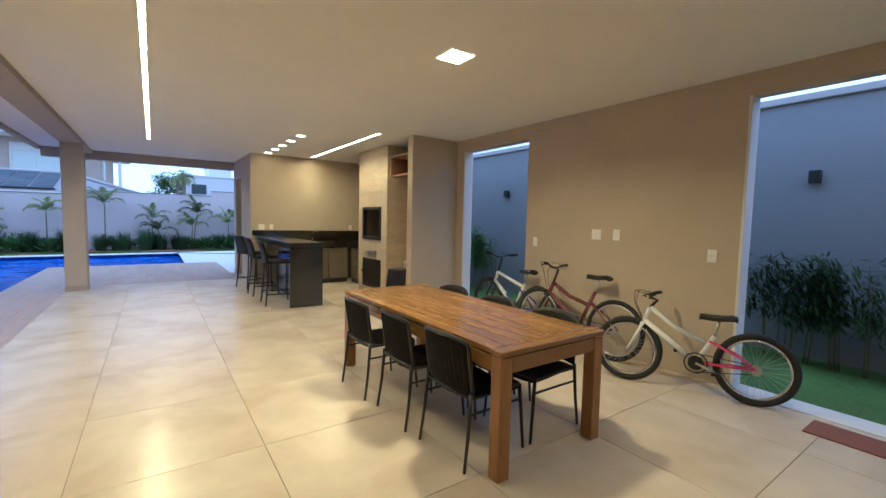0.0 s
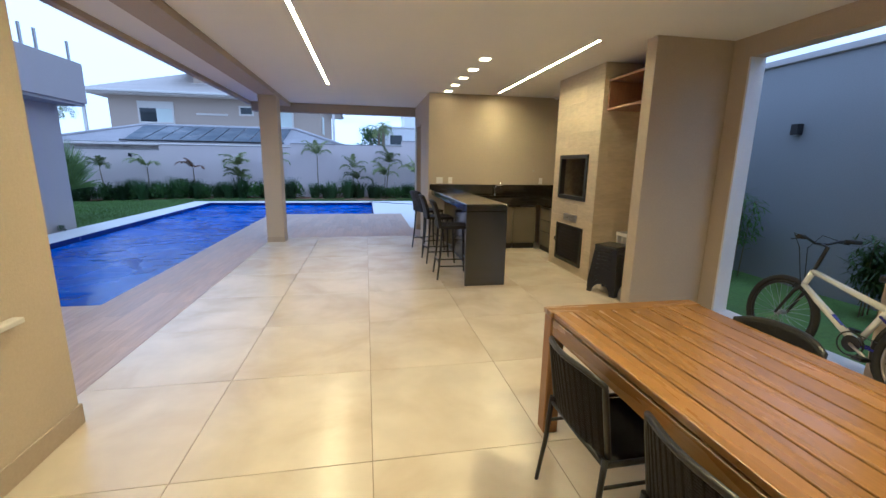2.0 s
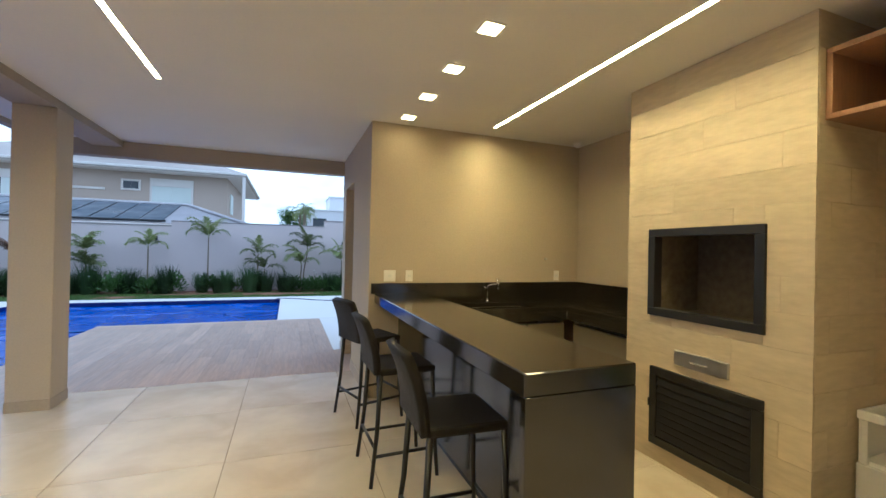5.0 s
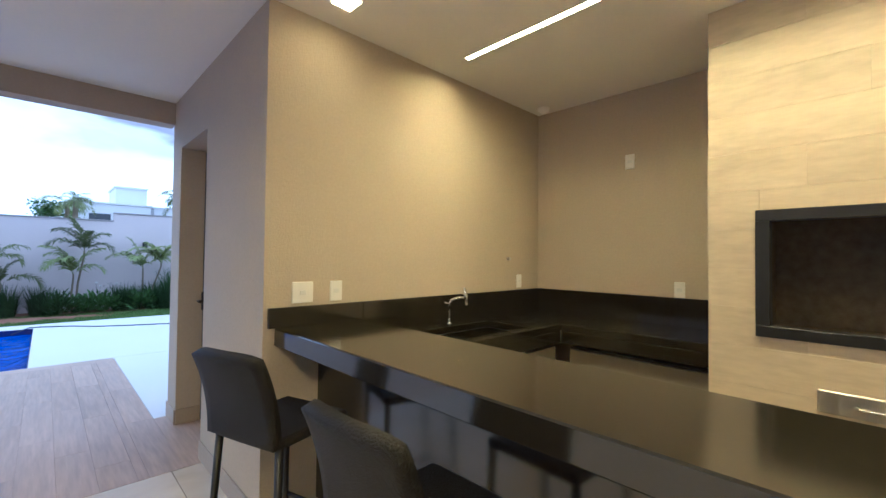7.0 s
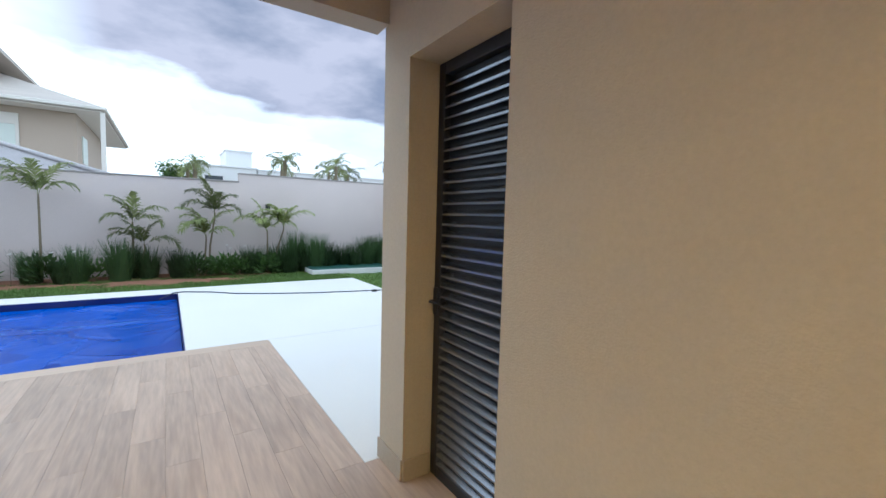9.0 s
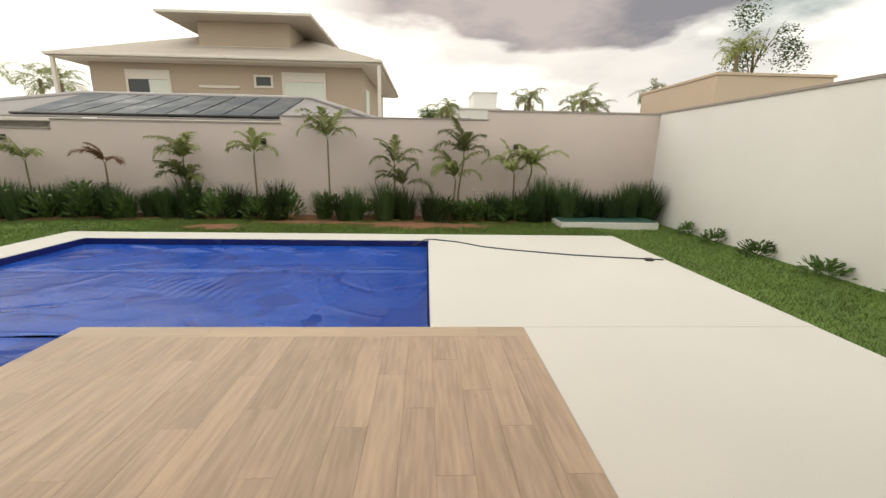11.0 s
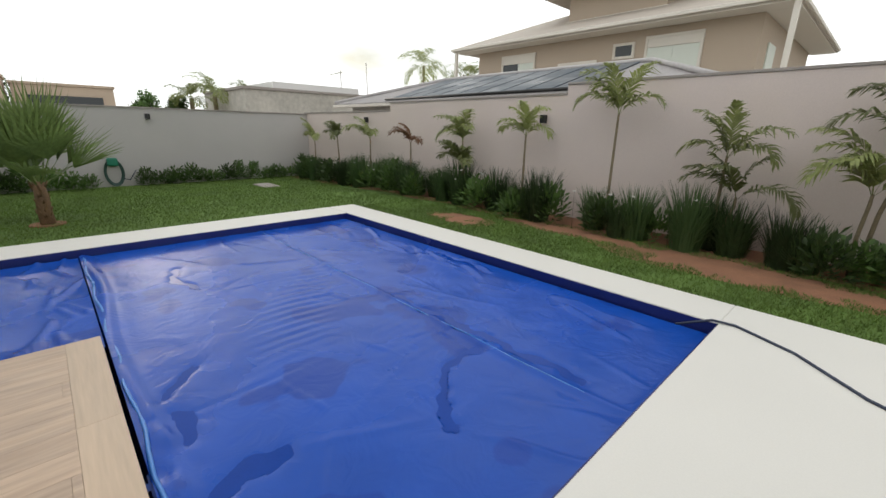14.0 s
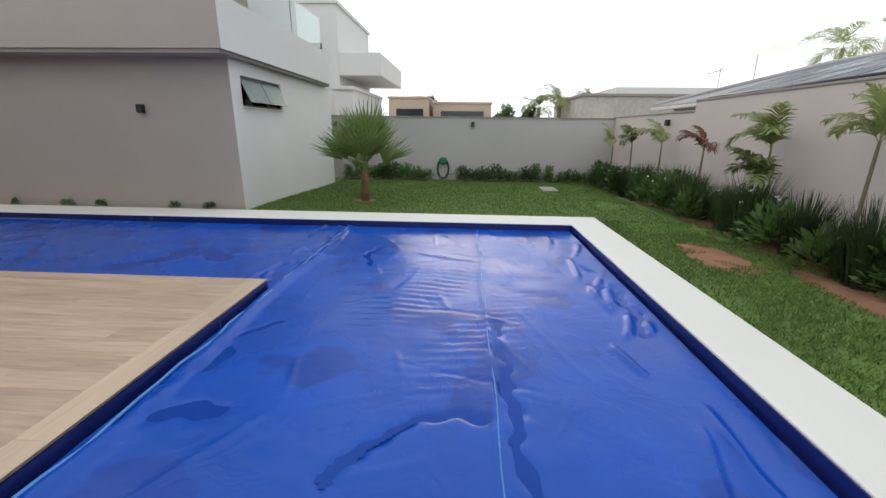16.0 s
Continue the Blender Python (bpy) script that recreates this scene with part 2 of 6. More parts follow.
WALL_CAP = mat("wall_capping", (0.30, 0.27, 0.25), 0.8)
COVER = mat("pool_cover_vinyl", (0.005, 0.064, 0.385), 0.26, var=0.14, coarse=0.8, fine=3.0, rvar=0.08, bump=0.03, bump_size=260, spec=0.25)
# wet, darker patches with an outline of their own
n, l = COVER.node_tree.nodes, COVER.node_tree.links
wet, wr, wm, ramp = n.new("ShaderNodeTexNoise"), n.new("ShaderNodeValToRGB"), n.new("ShaderNodeMixRGB"), n["Color Ramp"]
wet.inputs["Scale"].default_value, wet.inputs["Detail"].default_value, wet.inputs["Roughness"].default_value = 1.15, 2.5, 0.45
wr.color_ramp.elements[0].position, wr.color_ramp.elements[1].position = 0.605, 0.618
l.new(n["Texture Coordinate"].outputs["Object"], wet.inputs["Vector"])
l.new(wet.outputs["Fac"], wr.inputs[0])
l.new(wr.outputs[0], wm.inputs[0])
l.new(ramp.outputs[0], wm.inputs[1])
wm.inputs[2].default_value = (0.003, 0.046, 0.31, 1)
l.new(wm.outputs[0], n["Principled BSDF"].inputs["Base Color"])
# small sharp creases over the whole sheet
cr, ca, cs, cb = n.new("ShaderNodeTexNoise"), n.new("ShaderNodeMath"), n.new("ShaderNodeMath"), n.new("ShaderNodeBump")
cr.inputs["Scale"].default_value, cr.inputs["Detail"].default_value, cr.inputs["Distortion"].default_value = 3.2, 2.5, 1.6
ca.operation, cs.operation = "SUBTRACT", "ABSOLUTE"
ca.inputs[1].default_value = 0.5
l.new(n["Texture Coordinate"].outputs["Object"], cr.inputs["Vector"])
l.new(cr.outputs["Fac"], ca.inputs[0])
l.new(ca.outputs[0], cs.inputs[0])
l.new(cs.outputs[0], cb.inputs["Height"])
cb.invert = True
cb.inputs["Strength"].default_value, cb.inputs["Distance"].default_value = 0.28, 0.03
l.new(cb.outputs[0], n["Bump"].inputs["Normal"])
POOL_TILE = mat("pool_wall_tile", (0.012, 0.02, 0.13), 0.2, var=0.2)
GRASS_MAT = mat("lawn_soil", (0.095, 0.165, 0.030), 0.95, var=0.4, coarse=1.2, fine=30, bump=0.5, bump_size=60)
SOIL = mat("red_soil", (0.24, 0.115, 0.065), 0.95, var=0.3, coarse=3, fine=50, bump=0.5, bump_size=60)
CLAD_GROUT = mat("cladding_grout", (0.46, 0.39, 0.29), 0.85)
STONE = mat("bbq_cladding", (0.54, 0.455, 0.315), 0.5, var=0.16, coarse=1.6, fine=9, stretch=(1, 1, 4), rand=0.10)
GRANITE = mat("black_granite", (0.018, 0.016, 0.011), 0.14, var=0.5, fine=300, rvar=0.02, spec=1.0)
BLACK_METAL = mat("black_metal", (0.012, 0.012, 0.013), 0.42, var=0.2)
CABINET = mat("cabinet_laminate", (0.145, 0.125, 0.092), 0.45, var=0.05)

# ---- floor, deck, pool, ground ----
CEIL_Z, RIGHT_X, END_Y, SIDE_X = 2.87, 5.85, 11.27, 8.1
WALL_H = 3.05


def frange(a, b, s):
    out = []
    while a < b - 1e-6:
        out.append(a)
        a += s
    return out


def smooth01(a):
    a = min(1.0, max(0.0, a))
    return a * a * (3 - 2 * a)


def lawn_z(x, y):
    return -0.05 - 0.14 * smooth01((-4.8 - x) / 6.0) - 0.03 * smooth01((x - 6.0) / 1.0)


POOL_X0, POOL_X1, POOL_Y0, POOL_Y1, POOL_YN = -3.83, 2.27, 16.49, 20.38, 8.2
DECK_X0, DECK_X1 = -0.84, 3.13


# lawn: one sheet to the horizon, left open over the pool and under the terrace
def make_ground():
    bm = bmesh.new()
    xs = [-900, -300, -100, -40, -20, -15] + frange(-12.2, 8.8, 0.4) + [9.4, 14, 20, 40, 100, 300, 900]
    ys = [-900, -300, -100, -40, -15] + frange(-6, 24.2, 0.4) + [26, 30, 40, 60, 100, 300, 900]
    rows = [[bm.verts.new((x, y, lawn_z(x, y) - 0.006 + (-0.010 * abs(noise.noise((x * 0.9, y * 0.9, 0))) if -12.3 < x < 9 else -0.3))) for y in ys] for x in xs]
    for i in range(len(xs) - 1):
        for j in range(len(ys) - 1):
            cx, cy = (xs[i] + xs[i + 1]) / 2, (ys[j] + ys[j + 1]) / 2
            if -4.1 < cx < 5.6 and -5 < cy < 20.6:
                continue
            f = bm.faces.new((rows[i][j], rows[i + 1][j], rows[i + 1][j + 1], rows[i][j + 1]))
            f.smooth = True
    return bm


ground = part("ground", make_ground(), GRASS_MAT, None, "green lawn and ground around the pool", category="ground", kind="structure")

floor = block("floor", (0.10, -4.0, -0.30, RIGHT_X, 12.33, -0.006), GROUT, None, 0, "beige large-format porcelain terrace floor", category="floor", kind="structure")
deck = block("deck", (DECK_X0 + 0.02, -4.0, -0.30, 0.098, 12.33, -0.006), DECK_GROUT, None, 0, "wood-look porcelain plank pool deck", category="deck", kind="structure")
block("deck_base", (DECK_X0 + 0.02, 12.332, -0.30, DECK_X1 - 0.02, POOL_Y0 - 0.02, -0.006), DECK_GROUT, deck, 0)
block("door_step", (3.13, 12.332, -0.30, 3.56, 13.499, -0.001), DECK, deck, 0.002)
# Unseen sheets added to keep the lawn's green bounce off the far eaves.
bounce_sheets = empty("neighbour_ground", label="unseen neutral ground added against green bounce beyond the walls", category="paving", kind="structure")
NEUTRAL_BOUNCE = mat("neutral_bounce_ground", (0.40, 0.37, 0.33), 0.85, var=0.15, coarse=0.4, fine=6)
for d in ((-60.0, 23.9, -0.12, 60.0, 95.0, -0.03), (-60.0, -20.0, -0.12, -12.2, 23.89, -0.03)):
    block("yard", d, NEUTRAL_BOUNCE, bounce_sheets, 0)
paving = block("pavement", (POOL_X1, POOL_Y0, -0.30, 5.97, 20.95, 0.0), PAVING, None, 0.006, "smooth white poolside paving slab", category="paving", kind="structure")
block("paving_slab", (DECK_X1 + 0.003, 13.5, -0.30, 5.97, POOL_Y0 - 0.001, -0.002), PAVING, paving, 0.004)
block("coping_far", (POOL_X0 - 0.7, POOL_Y1, -0.30, POOL_X1 - 0.001, 20.95, -0.001), PAVING, paving, 0.006)
block("coping_side", (POOL_X0 - 0.7, -4.0, -0.30, POOL_X0, POOL_Y1 - 0.001, -0.001), PAVING, paving, 0.006)
block("deck_base", (POOL_X0 + 0.001, -4.0, -0.30, DECK_X0 + 0.018, POOL_YN - 0.02, -0.006), DECK_GROUT, deck, 0)

pool = empty("pool", label="rectangular pool lined with dark blue tiles", category="pool", kind="structure")
block("pool_bottom", (POOL_X0, POOL_YN, -1.5, POOL_X1, POOL_Y1, -1.4), POOL_TILE, pool, 0)
block("pool_wall", (POOL_X0, POOL_Y1 - 0.012, -1.4, POOL_X1, POOL_Y1 - 0.004, -0.012), POOL_TILE, pool, 0)
block("pool_wall", (POOL_X1 - 0.012, POOL_Y0, -1.4, POOL_X1 - 0.004, POOL_Y1 - 0.013, -0.012), POOL_TILE, pool, 0)
block("pool_wall", (POOL_X0 + 0.004, POOL_YN, -1.4, POOL_X0 + 0.012, POOL_Y1 - 0.013, -0.012), POOL_TILE, pool, 0)
block("pool_wall", (DECK_X0 + 0.0, POOL_Y0 - 0.015, -1.4, POOL_X1, POOL_Y0 - 0.004, -0.03), POOL_TILE, pool, 0)
block("pool_wall", (DECK_X0 + 0.004, POOL_YN, -1.4, DECK_X0 + 0.016, POOL_Y0 - 0.016, -0.03), POOL_TILE, pool, 0)

COVER_Z = -0.13


def line_dist(X, Y, pts):
    """Distance of every grid point from a line through pts."""
    D = np.full(X.shape, 1e3)
    for (ax, ay), (bx, by) in zip(pts, pts[1:]):
        dx, dy = bx - ax, by - ay
        T = np.clip(((X - ax) * dx + (Y - ay) * dy) / (dx * dx + dy * dy), 0, 1)
        D = np.minimum(D, np.hypot(X - ax - T * dx, Y - ay - T * dy))
    return D


# where rain water lies in the sheet's hollows: line of each hollow and its half width
HOLLOWS = [
    ([(-0.3, 18.84), (0.4, 18.85), (1.07, 18.88), (1.58, 18.90), (1.85, 18.91)], 0.046),
    ([(1.53, 17.89), (1.35, 17.98), (1.15, 18.14), (1.04, 18.28), (1.04, 18.47), (1.05, 18.67)], 0.042),
    ([(1.15, 16.66), (1.03, 16.85), (1.10, 17.08)], 0.065),
    ([(0.85, 16.62), (0.60, 16.72), (0.39, 16.69)], 0.085),
    ([(0.11, 16.72), (-0.14, 16.92)], 0.04),
    ([(-1.37, 20.0), (-1.06, 20.22), (-0.6, 20.2), (-0.15, 20.13)], 0.05),
    ([(-2.6, 17.3), (-2.1, 17.25), (-1.8, 17.4)], 0.05),
]
ARM_HOLLOWS = [
    ([(-1.47, 14.3), (-1.9, 14.7), (-2.2, 14.7), (-1.9, 15.4)], 0.16),
    ([(-2.6, 11.1), (-2.0, 11.13), (-1.4, 10.2)], 0.09),
    ([(-2.4, 12.4), (-1.4, 13.0)], 0.07),
    ([(-1.6, 9.0), (-2.6, 9.2)], 0.08),
]


def make_puddle(pts, w):
    """A flat film of water over one hollow; the sheet's relief gives its outline."""
    m = 2.0 * w
    xs = np.arange(min(p[0] for p in pts) - m, max(p[0] for p in pts) + m, 0.03)
    ys = np.arange(min(p[1] for p in pts) - m, max(p[1] for p in pts) + m, 0.03)
    X, Y = np.meshgrid(xs, ys, indexing="ij")
    keep = line_dist(X, Y, pts) < 1.7 * w
    bm, vs = bmesh.new(), {}
    for i, j in np.argwhere(keep):
        vs[(i, j)] = bm.verts.new((xs[i], ys[j], COVER_Z - 0.0075))
    for i, j in list(vs):
        q = [vs.get(k) for k in ((i, j), (i + 1, j), (i + 1, j + 1), (i, j + 1))]
        if all(q):
            bm.faces.new(q)
    return bm


def make_cover(x0, x1, y0, y1, seed, lift_y0=0.0, hollows=()):
    rng = random.Random(seed)
    folds = [(rng.uniform(x0, x1), rng.uniform(y0, y1), rng.uniform(-0.5, 0.5) + rng.choice((0, 0, 1.57)), rng.uniform(0.3, 1.2), rng.uniform(0.010, 0.03), rng.choice((-0.6, 1, 1)) * rng.uniform(0.004, 0.011)) for _ in range(int((x1 - x0) * (y1 - y0) * 2.2))]
    for _ in range(14):
        folds.append((rng.uniform(x0, x1), y1 - rng.uniform(0.1, 0.5), rng.uniform(-0.35, 0.35), rng.uniform(0.3, 0.8), 0.028, 0.028))
    if lift_y0:
        folds.append(((x0 + x1) / 2, SEAM_Y, 0.0, (x1 - x0) * 1.3, 0.025, 0.012))
        folds.append(((x0 + x1) / 2, SEAM_Y - 0.09, 0.0, (x1 - x0) * 1.3, 0.05, -0.006))
    bm = bmesh.new()
    st = 0.024
    xs, ys = np.arange(x0, x1 + st / 2, st), np.arange(y0, y1 + st / 2, st)
    X, Y = np.meshgrid(xs, ys, indexing="ij")
    Z = np.full(X.shape, COVER_Z)
    for fx, fy, ang, ln, w, h in folds:
        c, s = math.cos(ang), math.sin(ang)
        U, V = (X - fx) * c + (Y - fy) * s, -(X - fx) * s + (Y - fy) * c
        V = V + (0.06 if ln < 3 else 0.012) * np.sin(U * 2.7 + fx * 5)
        T = np.clip((np.abs(U) - ln * 0.3) / (ln * 0.35), 0, 1)
        Z += h * np.exp(-((V / w) ** 2)) * (1 - T * T * (3 - 2 * T))
    patch = np.exp(-(((X + 0.6) / 1.25) ** 2 + ((Y - 18.15) / 0.75) ** 2))
    for pts, w in hollows:
        wx, wy = np.sin(Y * 9 + X * 4) + 0.5 * np.sin(Y * 31 + X * 17), np.sin(X * 11 + Y * 3) + 0.5 * np.sin(X * 27 - Y * 21)
        D = line_dist(X + 0.03 * wx, Y + 0.03 * wy, pts)
        Z -= (0.017 + 0.004 * wx * wy) * np.exp(-((D / w) ** 2))
    Z += 0.0042 * patch * np.sin(X * 52 + 2.2 * np.sin(Y * 4.0 + X) + 2.0 * np.sin(X * 2.1 + Y * 1.7)) * (0.5 + 0.5 * np.sin(X * 3.3 + Y * 5.1))
    E = np.minimum(np.minimum(X - x0, x1 - X), np.minimum(Y - y0, y1 - Y))
    Z += 0.022 * np.exp(-E / 0.06)
    if lift_y0:
        Z += lift_y0 * np.exp(-(((Y - y0 - 0.07 - 0.04 * np.sin(X * 1.9)) / 0.055) ** 2))
    for i in range(len(xs)):
        for j in range(len(ys)):
            Z[i, j] += 0.010 * noise.noise((xs[i] * 0.9, ys[j] * 1.1, seed)) + 0.005 * noise.noise((xs[i] * 4, ys[j] * 4, seed))
    vs = [[bm.verts.new((xs[i], ys[j], Z[i, j])) for j in range(len(ys))] for i in range(len(xs))]
    for i in range(len(xs) - 1):
        for j in range(len(ys) - 1):
            bm.faces.new((vs[i][j], vs[i + 1][j], vs[i + 1][j + 1], vs[i][j + 1])).smooth = True
    return bm


CY0, CY1, SEAM_Y = POOL_Y0 + 0.03, POOL_Y1 - 0.035, 18.77
main_cover = part("pool_cover", make_cover(POOL_X0 + 0.03, POOL_X1 - 0.03, CY0, CY1, 3, 0.03, HOLLOWS), COVER, None, "wrinkled shiny blue vinyl sheet floating over the wide pool", category="pool cover")
arm_cover = part("pool_cover", make_cover(POOL_X0 + 0.05, DECK_X0 - 0.03, POOL_YN + 0.05, POOL_Y0 + 0.02, 8, 0.0, ARM_HOLLOWS), COVER, None, "creased blue vinyl sheet over the long narrow pool arm", category="pool cover")
# Light blue hem, made paler still: the edges' glint is in the colour.
COVER_HEM_GLINT = mat("pool_cover_hem_glint", (0.07, 0.22, 0.58), 0.3, var=0.2, coarse=2, fine=20)
part("hem", tube(bmesh.new(), [(POOL_X0 + 0.06 + 0.2 * k, CY0 + 0.03 + 0.015 * math.sin(k * 1.3), COVER_Z + 0.028 + 0.010 * math.sin(k * 2.1)) for k in range(30)], 0.012, 7), COVER_HEM_GLINT, main_cover, "thick pale blue hem of the sheet")
part("seam", tube(bmesh.new(), [(POOL_X0 + 0.06 + 0.2 * k, SEAM_Y + 0.008 * math.sin(k * 0.9), COVER_Z + 0.008 + 0.003 * math.sin(k * 1.7)) for k in range(30)], 0.006, 6), COVER_HEM_GLINT, main_cover, "welded lengthwise seam, its glint in the pale colour")
PUDDLE = mat("rain_water_on_vinyl", (0.004, 0.044, 0.285), 0.14, var=0.1, rvar=0.02, spec=0.12)
for sheet_ob, hollows in ((main_cover, HOLLOWS), (arm_cover, ARM_HOLLOWS)):
    for pts, w in hollows:
        part("puddle", make_puddle(pts, w), PUDDLE, sheet_ob, "dark film of rain water on the sheet")
part("hem", tube(bmesh.new(), [(DECK_X0 - 0.055 + 0.01 * math.sin(k * 1.1), POOL_YN + 0.06 + 0.3 * k, COVER_Z + 0.022 + 0.005 * math.sin(k * 1.9)) for k in range(28)], 0.008, 6), COVER_HEM_GLINT, arm_cover, "thin pale blue hem along the deck")

# ---- terrace walls, roof ----
def wall(name, pieces, material, label, bev=0.0):
    bm = bmesh.new()
    for d in pieces:
        box(bm, *d, bev)
    return part(name, bm, material, None, label, category="wall", kind="structure")


OP_H = 2.67
X0, X1 = RIGHT_X, RIGHT_X + 0.17
wall("wall_east", [(X0, 2.97, -0.3, X1, 5.60, WALL_H), (X0, 7.08, -0.3, X1, END_Y + 0.3, WALL_H), (X0, -4.0, -0.3, X1, 0.6, WALL_H),
     (X0, 0.6, OP_H, X1, 2.97, WALL_H), (X0, 5.60, OP_H, X1, 7.08, WALL_H)], TAN_WALL, "tan textured terrace wall with two tall openings")
wall("wall_pier", [(4.95, 7.28, 0.0, X0 - 0.001, 7.44, CEIL_Z)], TAN_WALL, "tan plastered pier beside the barbecue niche", 0.004)
wall("wall_north", [(3.24, END_Y, 0.0, X0 - 0.001, END_Y + 0.16, CEIL_Z), (3.24, END_Y + 0.16, 0.0, 3.56, 12.41, CEIL_Z), (3.24, 13.21, 0.0, 3.56, 13.52, CEIL_Z), (3.24, 12.41, 2.41, 3.56, 13.21, CEIL_Z),
     (3.56, 13.36, 0.0, 5.85, 13.52, CEIL_Z)], TAN_WALL, "tan textured walls of the storeroom behind the bar")
wall("wall_west", [(0.08, -4.0, -0.005, 0.33, 5.877, CEIL_Z - 0.081)], TAN_WALL, "tan textured house wall with a window ledge", 0.003)
wall("wall_south", [(-0.2, -4.2, -0.3, X1, -4.0, WALL_H)], TAN_WALL, "plain tan wall closing the terrace")
bm = bmesh.new()
# slabs round the two recesses of the light strips
SLOTS = ((1.455, 3.2, 10.91), (4.50, 7.60, 10.97))
SW = 0.027
left = 0.43
for sx, sy0, sy1 in SLOTS:
    box(bm, left, -4.0, CEIL_Z, sx - SW, 13.47, 3.05)
    box(bm, sx - SW, -4.0, CEIL_Z, sx + SW, sy0 - 0.012, 3.05)
    box(bm, sx - SW, sy0 - 0.012, CEIL_Z + 0.03, sx + SW, sy1 + 0.012, 3.05)
    box(bm, sx - SW, sy1 + 0.012, CEIL_Z, sx + SW, 13.47, 3.05)
    left = sx + SW
box(bm, left, -4.0, CEIL_Z, X1, 13.47, 3.05)
box(bm, -0.41, -4.0, 2.872, 0.43, 13.47, 3.05)
part("ceiling", bm, CEIL, None, "smooth white plaster ceiling over the terrace", category="ceiling", kind="structure")
bm = bmesh.new()
box(bm, 0.105, -4.0, 2.79, 0.43, 13.47, 2.871)
box(bm, -0.50, -4.0, 2.815, -0.41, 13.64, 3.2)
box(bm, -0.41, 13.47, 2.67, 3.24, 13.64, 3.2)
box(bm, 3.24, 13.521, 2.872, 6.1, 13.64, 3.2)
part("beam", bm, BEAM, None, "tan painted perimeter roof beams", category="beam", kind="structure")
block("roof", (-0.41, -4.2, 3.051, 6.02, 13.47, 3.19), HOUSE_DIM, None, 0, "flat concrete roof slab", category="roof", kind="structure")
column = empty("column", label="square tan plastered terrace column with a skirting", category="column", kind="structure")
block("shaft", (0.105, 11.85, 0.0, 0.43, 12.17, 2.79), TAN_WALL, column, 0.004)
block("skirting", (0.10, 11.845, 0.0, 0.435, 12.175, 0.10), SKIRT, column, 0.003)
sk = empty("baseboard", label="beige porcelain skirting along the walls", category="skirting", kind="structure")
for d in ((3.228, 11.20, 0.0, 3.2395, 12.41, 0.13), (3.228, 13.21, 0.0, 3.2395, 13.53, 0.13), (0.331, -4.0, 0.0, 0.343, 5.885, 0.13), (0.08, 5.878, 0.0, 0.343, 5.89, 0.13),
          (3.241, 13.197, 0.0, 3.42, 13.2095, 0.13)):
    block("skirting", d, SKIRT, sk, 0.003)
block("window_ledge", (0.25, 3.4, 0.775, 0.38, 5.56, 0.805), PAVING, None, 0.006, "pale stone ledge on the house wall", category="ledge", kind="structure")
thr = empty("threshold", label="white stone threshold strips under the openings", category="threshold", kind="structure")
for y0, y1 in ((0.6, 2.97), (5.60, 7.08)):
    block("strip", (X0 - 0.06, y0, -0.3, X1 + 0.03, y1, 0.012), PAVING, thr, 0.004)
block("reveal", (X0 - 0.002, 2.945, 0.012, X1 + 0.004, 2.9695, OP_H - 0.002), WHITE_PAINT, thr, 0.002)
block("reveal", (X0 - 0.002, 7.055, 0.012, X1 + 0.004, 7.0795, OP_H - 0.002), WHITE_PAINT, thr, 0.002)

# boundary walls of the plot
# One boundary wall, two paints: the yard run's colour includes its shade.
wall("wall_side", [(SIDE_X, -6.0, -0.6, SIDE_X + 0.2, 14.5, 3.06)], SHADED_SIDE, "tall boundary wall, its grey darkened by the yard's shade")
wall("wall_side_garden", [(SIDE_X, 14.501, -0.6, SIDE_X + 0.2, 23.78, 2.60)], WHITE_PAINT, "pale painted boundary wall beside the lawn")
side_cap = block("wall_capping", (SIDE_X - 0.05, -6.0, 3.06, SIDE_X + 0.25, 14.5, 3.15), GREY_WALL, None, 0.01, "pale grey capping on the boundary wall", category="capping", kind="structure")
block("capping_run", (SIDE_X - 0.03, 14.5, 2.60, SIDE_X + 0.23, 23.78, 2.65), WALL_CAP, side_cap, 0.005)
GW = 23.58
segs = [(-11.98, -6.75, 2.01), (-6.75, -1.32, 2.23), (-1.32, 3.75, 2.40), (3.75, SIDE_X, 2.62)]
garden_wall = empty("wall_garden", label="pinkish beige stepped garden wall behind the planting", category="wall", kind="structure")
for a, b, h in segs:
    block("wall_run", (a, GW, -0.6, b, GW + 0.16, h - 0.04), GARDEN_WALL, garden_wall, 0)
wall("wall_west_garden", [(-11.98, 6.0, -0.6, -11.78, GW - 0.001, 1.93)], GREY_WALL, "grey painted garden wall at the lawn's end")
caps = empty("garden_wall_capping", label="thin dark capping on the garden walls", category="capping", kind="structure")
for a, b, h in segs:
    block("capping", (a, GW - 0.02, h - 0.04, b + 0.01, GW + 0.19, h), WALL_CAP, caps, 0.004)
block("capping", (-12.01, 6.0, 1.93, -11.75, GW - 0.021, 1.97), WALL_CAP, caps, 0.004)

# ---- light fittings ----
STRIP_GLOW = glow("led_strip", LAMP_WARM, STRIP_POWER)
DOWN_GLOW = glow("downlight_panel", LAMP_WARM, 22.0)
TABLE_GLOW = glow("table_downlight_panel", LAMP_WARM, 22.0)
LAMP_FRAME = mat("lamp_frame", (0.75, 0.75, 0.73), 0.5, var=0.03)


